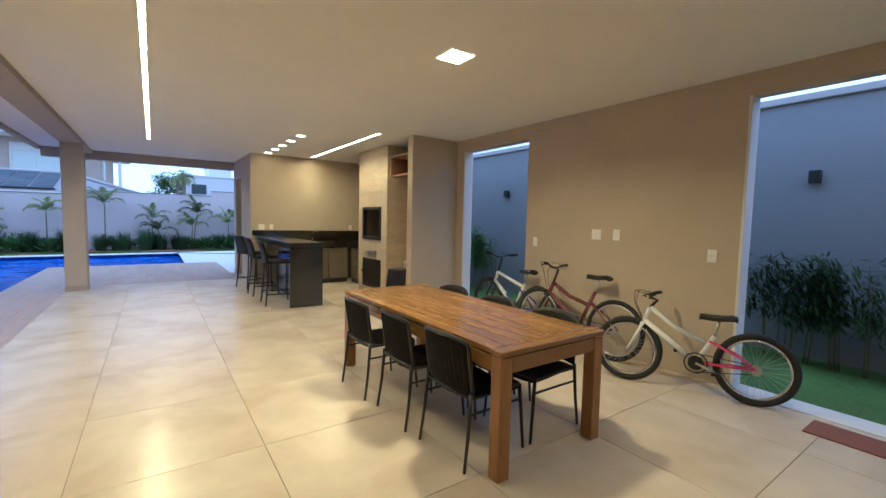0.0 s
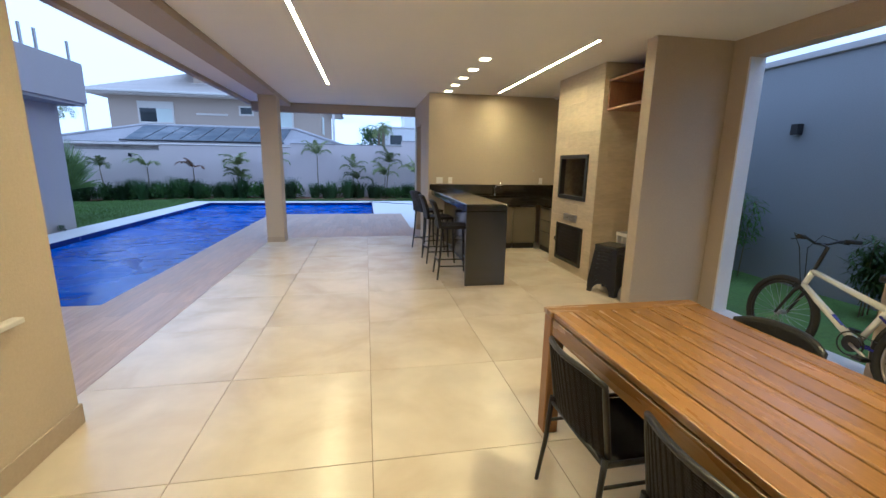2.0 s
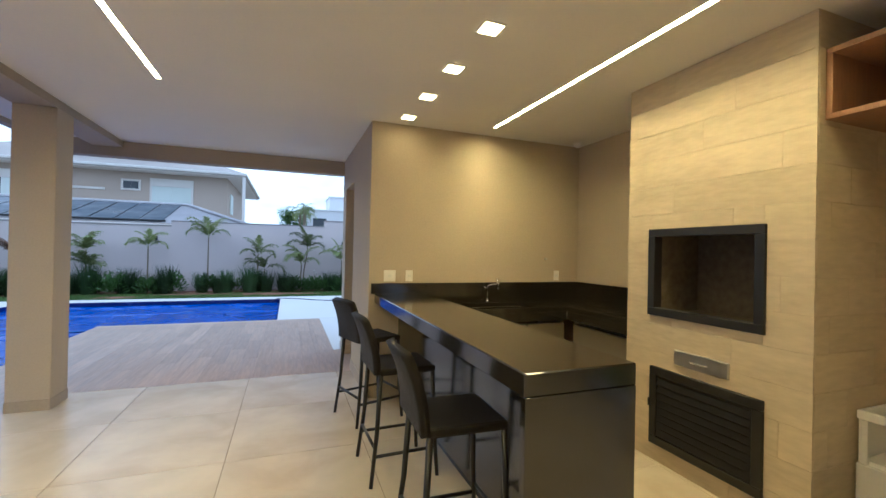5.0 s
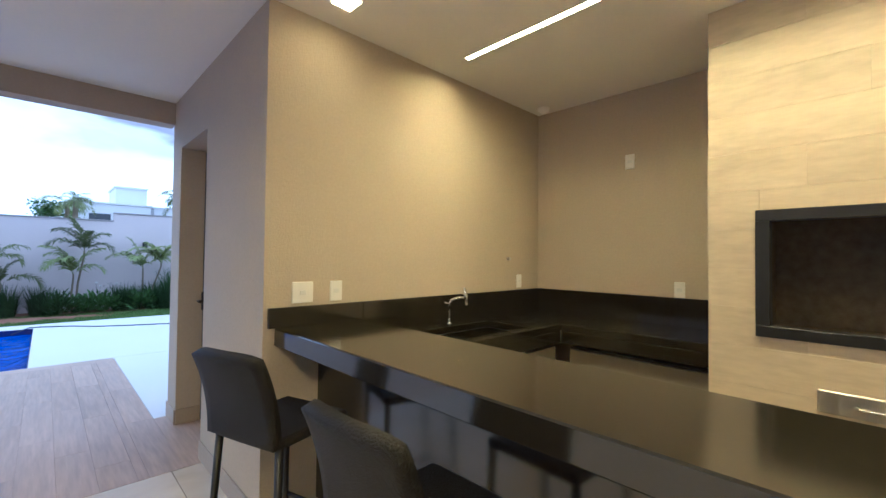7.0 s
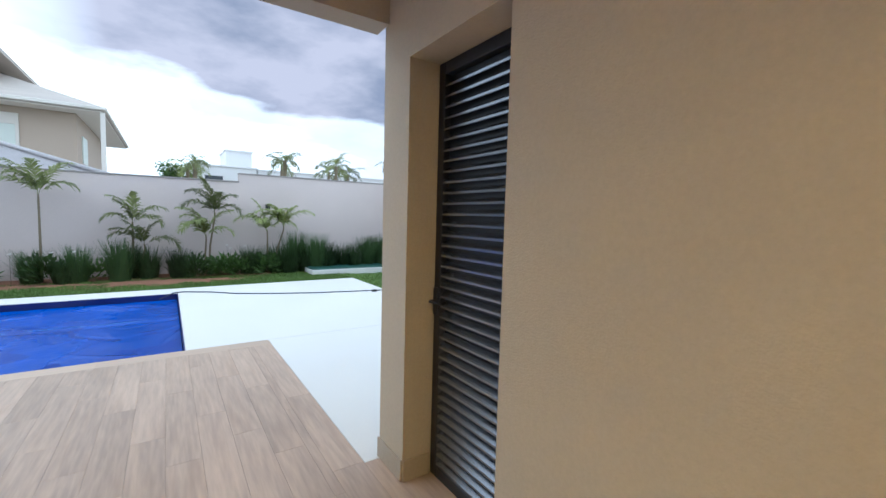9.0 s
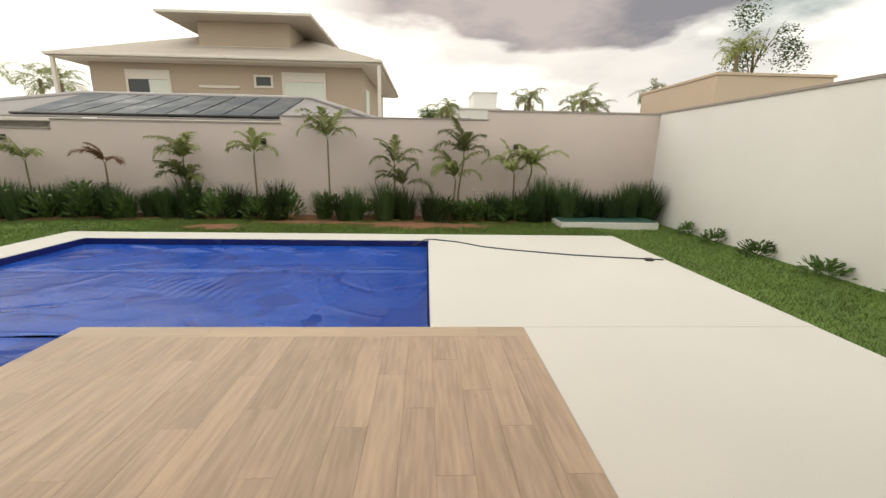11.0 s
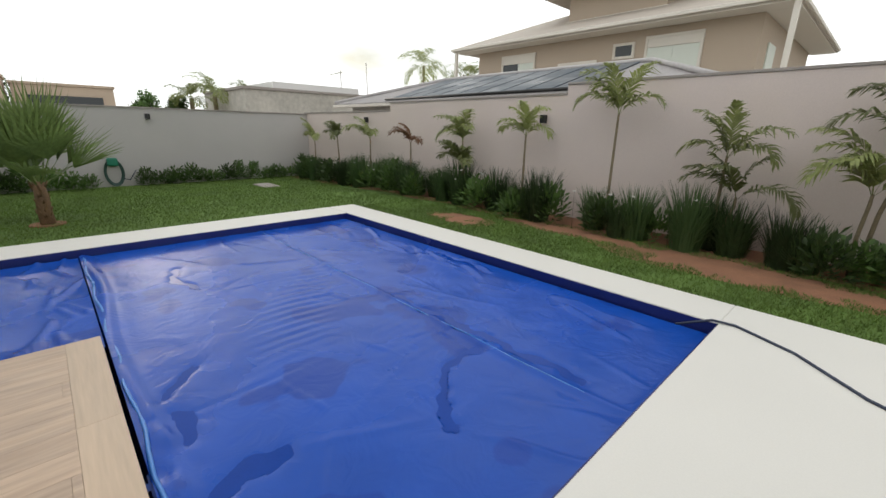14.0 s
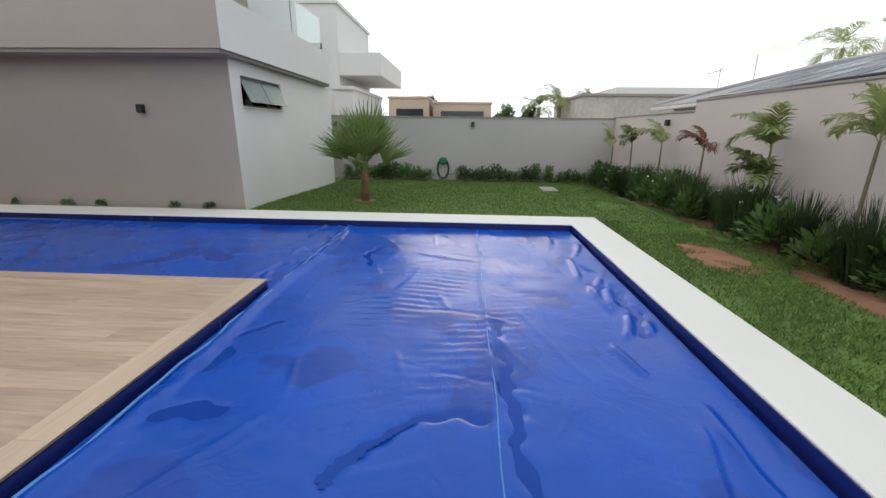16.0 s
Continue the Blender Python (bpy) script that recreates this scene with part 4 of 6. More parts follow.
for d in ((OY0 - 0.015, OZ0 - 0.012, OY1 + 0.015, OZ0 + 0.045), (OY0 - 0.015, OZ1 - 0.045, OY1 + 0.015, OZ1 + 0.012), (OY0 - 0.015, OZ0 + 0.0451, OY0 + 0.045, OZ1 - 0.0451), (OY1 - 0.045, OZ0 + 0.0451, OY1 + 0.015, OZ1 - 0.0451)):
    block("frame_bar", (BX - 0.018, d[0], d[1], BX + 0.06, d[2], d[3]), BLACK_METAL, fr, 0.003)
ash = block("ash_drawer", (BX - 0.014, 8.81, 0.765, BX + 0.01, 9.20, 0.87), STEEL, bbq, 0.004, "brushed steel ash drawer")
part("handle", tube(bmesh.new(), [(BX - 0.014, 9.07, 0.815), (BX - 0.03, 9.05, 0.812), (BX - 0.03, 8.96, 0.812), (BX - 0.014, 8.94, 0.815)], 0.006, 8), CHROME, ash)
grate = empty("charcoal_door")
grate.parent = bbq
tagged(grate, label="black louvred charcoal door")
for d in ((8.605, 0.13, 9.40, 0.19), (8.605, 0.645, 9.40, 0.705), (8.605, 0.191, 8.665, 0.644), (9.34, 0.191, 9.40, 0.644)):
    block("door_rail", (BX - 0.022, d[0], d[1], BX + 0.012, d[2], d[3]), BLACK_METAL, grate, 0.003)
block("door_backing", (BX - 0.004, 8.666, 0.192, BX + 0.008, 9.339, 0.643), BLACK_METAL, grate, 0)
bm = bmesh.new()
prism(bm, [(BX - 0.020, 8.668, 0.0), (BX - 0.016, 8.668, 0.004), (BX - 0.004, 8.668, 0.045), (BX - 0.008, 8.668, 0.045)], [(BX - 0.020, 9.337, 0.0), (BX - 0.016, 9.337, 0.004), (BX - 0.004, 9.337, 0.045), (BX - 0.008, 9.337, 0.045)])
slat = part("slat", bm, BLACK_METAL, grate)
slat.location.z = 0.205
for k in range(1, 8):
    share("slat", slat.data, pose(0, 0, 0.205 + k * 0.053), grate)
part("door_latch", tube(bmesh.new(), [(BX - 0.022, 9.375, 0.42), (BX - 0.05, 9.375, 0.42), (BX - 0.05, 9.375, 0.47)], 0.008, 8), BLACK_METAL, grate)

# niche shelf
shelf = empty("wall_shelf", label="open wooden box shelf high in the niche", category="shelf")
SX0, SX1, SY0, SY1, SZ0, SZ1 = 5.12, RIGHT_X - 0.003, 7.445, BY0 - 0.003, 2.28, 2.66
block("board", (SX0, SY0, SZ0, SX1, SY1, SZ0 + 0.03), SHELF_WOOD, shelf, 0.002)
block("board", (SX0, SY0, SZ1 - 0.03, SX1, SY1, SZ1), SHELF_WOOD, shelf, 0.002)
block("side_panel", (SX0, SY0, SZ0 + 0.0305, SX1, SY0 + 0.025, SZ1 - 0.0305), SHELF_WOOD, shelf, 0.002)
block("side_panel", (SX0, SY1 - 0.03, SZ0 + 0.0305, SX1, SY1, SZ1 - 0.0305), SHELF_WOOD, shelf, 0.002)
block("back_panel", (SX1 - 0.02, SY0 + 0.026, SZ0 + 0.0305, SX1, SY1 - 0.031, SZ1 - 0.0305), SHELF_WOOD, shelf, 0)


# stacked low stools in the niche
def low_stool(z, label):
    th = empty("low_stool", label=label, category="stool", group="stacked low stools")
    H, a, b = 0.50, 0.15, 0.20
    bm = bmesh.new()
    box(bm, -a - 0.012, -a - 0.012, H - 0.038, a + 0.012, a + 0.012, H, 0.016, 3)
    part("seat", bm, BLACK_PLASTIC, th)
    # four tapering sides, each arched at the foot
    def spread(zz):
        return a + (b - a) * (1 - zz / H)
    for k in range(4):
        c, q = math.cos(k * math.pi / 2), math.sin(k * math.pi / 2)
        def at(u, zz, inset):
            r = spread(zz) - inset
            u = max(-r, min(r, u))
            return (c * r - q * u, q * r + c * u, zz)
        outline = [(-b, 0.0), (-b + 0.07, 0.0)] + [(-(b - 0.07) * math.cos(w * math.pi / 8), 0.13 * math.sin(w * math.pi / 8)) for w in range(1, 8)] + [(b - 0.07, 0.0), (b, 0.0), (spread(H - 0.03), H - 0.03), (-spread(H - 0.03), H - 0.03)]
        side = part("side_panel", prism(bmesh.new(), [at(u, zz, 0.001) for u, zz in outline], [at(u, zz, 0.009) for u, zz in outline]), BLACK_PLASTIC, th)
        for zz in (0.40, 0.36, 0.32, 0.25, 0.20):
            part("rib", tube(bmesh.new(), [at(u, zz + (0.018 * (1 - (u / 0.1) ** 2) if zz < 0.3 else 0), 0.0) for u in (-0.10, -0.05, 0.0, 0.05, 0.10)], 0.006, 6), BLACK_PLASTIC, side)
    th.matrix_basis = pose(5.10, 7.90, z, 0, 0, 24)
    return th


low_stool(0.0, "black plastic low stool at the bottom of a stack")
low_stool(0.06, "black plastic low stool stacked on another")
low_stool(0.12, "black plastic low stool on top of a stack")

# white slatted crate and what lies in it
crate = empty("crate", label="white plastic slatted crate standing in the niche", category="crate")
CX0, CX1, CY0, CY1, CZ = 5.42, 5.83, 7.62, 8.355, 0.71
for d in ((CX0, CY0, 0.0, CX0 + 0.02, CY1, 0.42), (CX0, CY0, CZ - 0.05, CX0 + 0.02, CY1, CZ), (CX0 + 0.0205, CY0, 0.0, CX1, CY0 + 0.02, CZ - 0.1), (CX0 + 0.0205, CY1 - 0.02, 0.0, CX1, CY1, CZ), (CX1 - 0.02, CY0 + 0.021, 0.0, CX1, CY1 - 0.021, CZ)):
    block("side", d, PLASTIC_WHITE, crate, 0.006)
for k in range(7):
    y = CY0 + 0.03 + k * (CY1 - CY0 - 0.08) / 6
    block("bar", (CX0 + 0.001, y, 0.421, CX0 + 0.019, y + 0.03, CZ - 0.051), PLASTIC_WHITE, crate, 0.003)
block("base", (CX0 + 0.021, CY0 + 0.021, 0.001, CX1 - 0.021, CY1 - 0.021, 0.44), PLASTIC_WHITE, crate, 0)
bm = bmesh.new()
bmesh.ops.create_icosphere(bm, subdivisions=3, radius=0.11)
for f in bm.faces:
    f.smooth = True
ball = part("ball", bm, PLASTIC_WHITE, None, "white football with blue patches in the crate", category="ball")
ball.location = (5.58, 7.76, 0.552)
bm = bmesh.new()
for dv in ((-0.7, -0.2, 0.3), (-0.5, 0.75, -0.1), (0.1, -0.8, 0.5), (-0.2, 0.2, 0.9)):
    n = Vector(dv).normalized()
    tube(bm, [n * 0.104, n * 0.1125], 0.032, 5)
part("patch", bm, BALL_BLUE, ball, "dark blue ball patches")
bm = bmesh.new()
bmesh.ops.create_icosphere(bm, subdivisions=3, radius=1.0)
for v in bm.verts:
    v.co = Vector((v.co.x * 0.12, v.co.y * 0.17, v.co.z * 0.13)) * (1 + 0.18 * noise.noise(v.co * 2.2))
for f in bm.faces:
    f.smooth = True
glove = part("leather_bag", bm, BAG_BROWN, None, "dark brown leather bag lying in the crate", category="bag")
glove.location = (5.62, 8.02, 0.565)


# ---- wall plates ----
def plate(pos, axis, w, h, label, name="wall_socket", cat="socket"):
    """A face plate on a wall; axis: the wall's normal."""
    th = empty(name, label=label, category=cat, group="wall plates")
    x, y, z = pos
    t = 0.009
    if axis == "x":
        block("cover", (x - t, y - w / 2, z - h / 2, x, y + w / 2, z + h / 2), PLASTIC_WHITE, th, 0.003)
        block("insert", (x - t - 0.003, y - 0.018, z - 0.012, x - t - 0.0005, y + 0.018, z + 0.012), LAMP_FRAME, th, 0.001)
    else:
        block("cover", (x - w / 2, y - t, z - h / 2, x + w / 2, y, z + h / 2), PLASTIC_WHITE, th, 0.003)
        block("insert", (x - 0.018, y - t - 0.003, z - 0.012, x + 0.018, y - t - 0.0005, z + 0.012), LAMP_FRAME, th, 0.001)


for y, z, w in ((4.451, 1.375, 0.125), (4.188, 1.38, 0.08), (5.415, 1.235, 0.07), (3.184, 1.222, 0.085)):
    plate((RIGHT_X - 0.001, y, z), "x", w, 0.125, "white light switch plate on the tan wall", "light_switch", "switch")
for x, w in ((3.456, 0.125), (3.667, 0.08), (5.535, 0.075)):
    plate((x, END_Y - 0.001, 1.267), "y", w, 0.12, "white socket plate above the splashback")
plate((RIGHT_X - 0.001, 10.02, 1.25), "x", 0.075, 0.12, "white socket plate above the splashback")
plate((RIGHT_X - 0.001, 10.39, 2.28), "x", 0.075, 0.12, "white socket plate high on the kitchen wall")
plate((RIGHT_X - 0.001, 8.17, 1.22), "x", 0.10, 0.13, "white socket plate in the barbecue niche")


# ---- bicycles ----
def bicycle(name, R, paint, rear, rim, label, step=True, fork=None, base=0.99, sy=0.22, sz=0.585, bz=0.585):
    """A bicycle along +y with its rear wheel's foot at the origin; R: the wheel's radius."""
    th = empty(name, label=label, category="bicycle", group="bicycles by the wall")
    rw, fw = (0, 0, R), (0, base, R)
    for c, nm in ((rw, "rear_wheel"), (fw, "front_wheel")):
        wh = empty(nm)
        wh.parent = th
        part("tyre", torus(bmesh.new(), c, "x", R - 0.026, 0.026, 44, 8), RUBBER, wh)
        part("rim", torus(bmesh.new(), c, "x", R - 0.060, 0.013, 44, 6), rim, wh)
        bm = bmesh.new()
        for k in range(28):
            a = 2 * math.pi * k / 28
            s = 0.028 if k % 2 else -0.028
            o = a + (0.45 if (k // 2) % 2 else -0.45)
            tube(bm, [(c[0] + s, c[1] + 0.02 * math.cos(o), c[2] + 0.02 * math.sin(o)), (c[0], c[1] + (R - 0.065) * math.cos(a), c[2] + (R - 0.065) * math.sin(a))], 0.0016, 3, cap=False)
        part("spokes", bm, STEEL, wh)
        part("hub", tube(bmesh.new(), [(c[0] - 0.05, c[1], c[2]), (c[0] + 0.05, c[1], c[2])], 0.02, 10), rear if nm == "rear_wheel" else STEEL, wh)
    bb = (0, 0.43, R * 0.93)
    seat_top = (0, sy + 0.03, R + sz - 0.17)
    head_lo, head_hi = (0, base - 0.13, R + 0.29), (0, base - 0.175, R + 0.42)
    part("down_tube", tube(bmesh.new(), [bb, head_lo], 0.027, 10), paint, th)
    mid = (0, sy + 0.10, R + sz * 0.40) if step else (0, sy + 0.05, R + sz - 0.22)
    part("top_tube", tube(bmesh.new(), [mid, (0, (mid[1] + head_hi[1]) / 2, (mid[2] + head_hi[2]) / 2 - (0.035 if step else 0)), head_hi], 0.023, 10), paint, th)
    part("seat_tube", tube(bmesh.new(), [bb, seat_top], 0.021, 10), paint, th)
    part("head_tube", tube(bmesh.new(), [head_lo, head_hi], 0.023, 10), paint, th)
    for s in (-1, 1):
        part("chain_stay", tube(bmesh.new(), [(s * 0.025, bb[1] - 0.03, bb[2]), (s * 0.058, 0.02, R)], 0.011, 8), rear, th)
        part("seat_stay", tube(bmesh.new(), [(s * 0.02, sy + 0.07, R + sz * 0.46), (s * 0.055, 0.12, R + sz * 0.22), (s * 0.058, 0.0, R)], 0.010, 8), rear, th)
        part("fork_blade", tube(bmesh.new(), [(s * 0.03, base - 0.118, R + 0.265), (s * 0.055, base - 0.105, R + 0.22), (s * 0.058, base - 0.005, R)], 0.017, 8, 0.012), fork or paint, th)
    part("fork_crown", tube(bmesh.new(), [(-0.05, base - 0.118, R + 0.262), (0.05, base - 0.118, R + 0.262)], 0.02, 8), fork or paint, th)
    part("seat_post", tube(bmesh.new(), [seat_top, (0, sy + 0.005, R + sz - 0.025)], 0.013, 8), STEEL, th)
    bm = bmesh.new()
    prof = [(-0.13, 0.075, 0.0), (-0.10, 0.085, 0.012), (-0.02, 0.07, 0.0), (0.06, 0.032, -0.004), (0.13, 0.022, 0.0), (0.155, 0.010, -0.006)]
    rings = []
    for y, hw, dz in prof:
        z0 = R + sz + dz
        rings.append([bm.verts.new((hw * math.cos(a), sy + y, z0 + (0.022 if math.sin(a) > 0 else 0.035) * math.sin(a))) for a in [2 * math.pi * k / 10 for k in range(10)]])
    for a, b in zip(rings, rings[1:]):
        for k in range(10):
            bm.faces.new((a[k], a[(k + 1) % 10], b[(k + 1) % 10], b[k])).smooth = True
    bm.faces.new(rings[0])
    bm.faces.new(rings[-1])
    part("saddle", bm, BLACK_PLASTIC, th)
    stem = (0, base - 0.23, R + bz - 0.065)
    part("stem", tube(bmesh.new(), [head_hi, stem, (0, base - 0.17, R + bz - 0.050)], 0.015, 8), BLACK_METAL, th)
    bar = part("handlebar", tube(bmesh.new(), [(-0.30, base - 0.23, R + bz + 0.000), (-0.16, base - 0.18, R + bz - 0.010), (-0.06, base - 0.17, R + bz - 0.048), (0.06, base - 0.17, R + bz - 0.048), (0.16, base - 0.18, R + bz - 0.010), (0.30, base - 0.23, R + bz + 0.000)], 0.011, 8), BLACK_METAL, th)
    for s in (-1, 1):
        part("grip", tube(bmesh.new(), [(s * 0.30, base - 0.23, R + bz + 0.000), (s * 0.19, base - 0.191, R + bz - 0.007)], 0.017, 8), RUBBER, bar)
        part("brake_lever", tube(bmesh.new(), [(s * 0.17, base - 0.17, R + bz - 0.013), (s * 0.20, base - 0.13, R + bz - 0.025), (s * 0.28, base - 0.165, R + bz - 0.030)], 0.006, 6), BLACK_METAL, bar)
        part("brake_cable", tube(bmesh.new(), [(s * 0.17, base - 0.17, R + bz - 0.010), (s * 0.14, base - 0.05, R + bz + 0.015), (s * 0.04, base - 0.04, R + bz - 0.105), (s * 0.02, base - 0.115, R + 0.30)], 0.0035, 5), BLACK_PLASTIC, bar)
    crank = empty("crankset")
    crank.parent = th
    part("chainring", tube(bmesh.new(), [(-0.052, bb[1], bb[2]), (-0.046, bb[1], bb[2])], 0.062, 28), BLACK_METAL, crank)
    part("chain_guard", torus(bmesh.new(), (-0.056, bb[1], bb[2]), "x", 0.088, 0.006, 28, 6), BLACK_PLASTIC, crank)
    for s, a in ((-1, 200), (1, 20)):
        ca, sa = math.cos(radians(a)), math.sin(radians(a))
        q = (s * 0.085, bb[1] + 0.16 * ca, bb[2] + 0.16 * sa)
        part("crank_arm", tube(bmesh.new(), [(s * 0.06, bb[1], bb[2]), q], 0.011, 6), STEEL, crank)
        bm = bmesh.new()
        x0 = s * 0.095
        box(bm, min(x0, x0 + s * 0.09), q[1] - 0.035, q[2] - 0.012, max(x0, x0 + s * 0.09), q[1] + 0.035, q[2] + 0.012, 0.004)
        part("pedal", bm, BLACK_PLASTIC, crank)
    bm = bmesh.new()
    for dz in (0.083, -0.083):
        tube(bm, [(-0.049, bb[1], bb[2] + dz), (-0.049, 0.0, R + dz * 0.42)], 0.004, 4)
    part("chain", bm, BLACK_METAL, crank)
    part("sprockets", tube(bmesh.new(), [(-0.055, 0, R), (-0.035, 0, R)], 0.045, 18), STEEL, crank)
    part("front_brake", tube(bmesh.new(), [(-0.045, base - 0.085, R + 0.25), (-0.03, base - 0.075, R + 0.29), (0.03, base - 0.075, R + 0.29), (0.045, base - 0.085, R + 0.25)], 0.007, 6), BLACK_METAL, th)
    return th


b1 = bicycle("bicycle", 0.305, BIKE_WHITE, BIKE_PINK, CHROME, "white and pink child's bicycle leaning on the wall", True, None, 1.0, 0.27, 0.40, 0.56)
b1.matrix_basis = pose(5.60, 2.70, 0.0, 0, 6, 22)
b2 = bicycle("bicycle", 0.335, BIKE_BROWN, BIKE_BROWN, STEEL, "dark maroon step-through bicycle leaning on the wall", True, BLACK_METAL, 1.02, 0.24, 0.56, 0.66)
b2.matrix_basis = pose(5.60, 4.02, 0.0, 0, 6, 5)
b3 = bicycle("bicycle", 0.335, BIKE_WHITE, BIKE_BLUE, BLACK_METAL, "white and blue mountain bicycle by the wall opening", False, BLACK_METAL, 1.05, 0.26, 0.50, 0.70)
b3.matrix_basis = pose(5.57, 5.12, 0.0, 0, 6, -3)
# the blue lower frame panel with pale markings
part("frame_panel", tube(bmesh.new(), [(0, 0.43, 0.335 * 0.93), (0, 0.64, 0.335 * 0.93 + 0.145)], 0.0225, 10), BIKE_BLUE, b3, "blue lower frame section")

# ---- doormat ----
mat_th = block("doormat", (5.40, 1.15, 0.0, 5.70, 2.33, 0.012), MAT_RED, None, 0.004, "reddish brown fibre doormat by the opening", category="doormat")

# ---- louvred storeroom door ----
door = empty("door_1", label="closed black louvred aluminium storeroom door", category="door", kind="structure")
DX = 3.43
for d in ((12.412, 0.002, 12.472, 2.408), (13.148, 0.002, 13.208, 2.408), (12.4725, 0.002, 13.1475, 0.07), (12.4725, 2.34, 13.1475, 2.408)):
    block("door_frame", (DX, d[0], d[1], DX + 0.05, d[2], d[3]), BLACK_METAL, door, 0.003)
block("door_backing", (DX + 0.042, 12.473, 0.071, DX + 0.048, 13.147, 2.339), BLACK_METAL, door, 0)
bm = bmesh.new()
nose = [(DX + 0.000, 0.004), (DX + 0.001, -0.008), (DX + 0.005, -0.010), (DX + 0.006, 0.000), (DX + 0.034, 0.022), (DX + 0.032, 0.026), (DX + 0.004, 0.007)]
prism(bm, [(a, 12.474, b) for a, b in nose], [(a, 13.146, b) for a, b in nose])
louvre = part("louvre", bm, mat("louvre_paint", (0.24, 0.25, 0.27), 0.26, metal=0.8, var=0.12, rvar=0.05), door)
louvre.location.z = 0.085
NL = 38
for k in range(1, NL):
    share("louvre", louvre.data, pose(0, 0, 0.085 + k * (2.25 / NL)), door)
bm = bmesh.new()
box(bm, DX - 0.012, 13.16, 0.98, DX - 0.001, 13.20, 1.14, 0.003)
tube(bm, [(DX - 0.012, 13.18, 1.06), (DX - 0.045, 13.18, 1.06), (DX - 0.045, 13.08, 1.06)], 0.009, 8)
part("door_handle", bm, BLACK_METAL, door)

# small fittings by the sink
bm = bmesh.new()
bmesh.ops.create_uvsphere(bm, u_segments=16, v_segments=8, radius=0.055)
for v in bm.verts:
    v.co.z = min(v.co.z, 0.0) * 0.9
part("ceiling_sensor", bm, PLASTIC_WHITE, None, "small white domed sensor in the ceiling corner", category="sensor").location = (5.70, 11.12, CEIL_Z - 0.001)
part("gas_valve", tube(bmesh.new(), [(5.37, END_Y - 0.001, 1.47), (5.37, END_Y - 0.03, 1.47)], 0.014, 10), STEEL, None, "small steel valve on the kitchen wall", category="valve")

# ---- side yard ----
turf = block("turf", (RIGHT_X + 0.21, -6.0, -0.25, SIDE_X - 0.002, 13.3, -0.10), TURF, None, 0, "dark green artificial turf in the side yard", category="turf", kind="structure")


def wall_lamp(x, y, z, axis):
    """A small up-and-down wall lamp; axis: the way it faces."""
    th = empty("wall_lamp", label="small black square outdoor wall lamp", category="lamp", group="outdoor wall lamps")
    t, d, h = 0.055, 0.10, 0.075
    dx, dy = {"-y": (0, -1), "-x": (-1, 0), "+x": (1, 0)}[axis]
    a = (x, y)
    b = (x + dx * d, y + dy * d)
    if dx:
        lo, hi = min(a[0], b[0]), max(a[0], b[0])
        block("housing", (lo + 0.004, y - t, z - h, hi, y + t, z + h), BLACK_METAL, th, 0.006)
        block("wall_plate", (x - 0.004, y - t * 0.8, z - h * 0.8, x + 0.004, y + t * 0.8, z + h * 0.8), BLACK_METAL, th, 0)
        part("lens", tube(bmesh.new(), [((lo + hi) / 2, y, z - h - 0.002), ((lo + hi) / 2, y, z - h + 0.001)], 0.035, 14), LAMP_FRAME, th)
    else:
        lo, hi = min(a[1], b[1]), max(a[1], b[1])
        block("housing", (x - t, lo, z - h, x + t, hi - 0.004, z + h), BLACK_METAL, th, 0.006)
        block("wall_plate", (x - t * 0.8, y - 0.004, z - h * 0.8, x + t * 0.8, y + 0.004, z + h * 0.8), BLACK_METAL, th, 0)
        part("lens", tube(bmesh.new(), [(x, (lo + hi) / 2, z - h - 0.002), (x, (lo + hi) / 2, z - h + 0.001)], 0.035, 14), LAMP_FRAME, th)


for x, z in ((-7.875, 1.76), (-1.755, 1.77), (4.469, 1.73)):
    wall_lamp(x, GW, z, "-y")
for y, z in ((18.76, 1.72), (13.95, 1.67)):
    wall_lamp(-11.78, y, z, "+x")
for y in (3.0, 8.33):
    wall_lamp(SIDE_X, y, 2.13, "-x")
wall_lamp(-4.64, 12.52, 1.84, "+x")


# ---- plants ----
def leaf_strip(verts, faces, pts, widths, side):
    """A folded leaf along pts, side: its sideways direction."""
    base = len(verts)
    for p, w in zip(pts, widths):
        verts += [tuple(p - side * w), tuple(p), tuple(p + side * w)]
    for i in range(len(pts) - 1):
        a = base + 3 * i
        faces += [(a, a + 1, a + 4, a + 3), (a + 1, a + 2, a + 5, a + 4)]


def raw_mesh(name, verts, faces, material, parent=None, label="", **tags):
    me = bpy.data.meshes.new(name)
    me.from_pydata([tuple(v) for v in verts], [], faces)
    me.materials.append(material)
    ob = new(name, me)
    ob.parent = parent
    return tagged(ob, label=label, **tags)


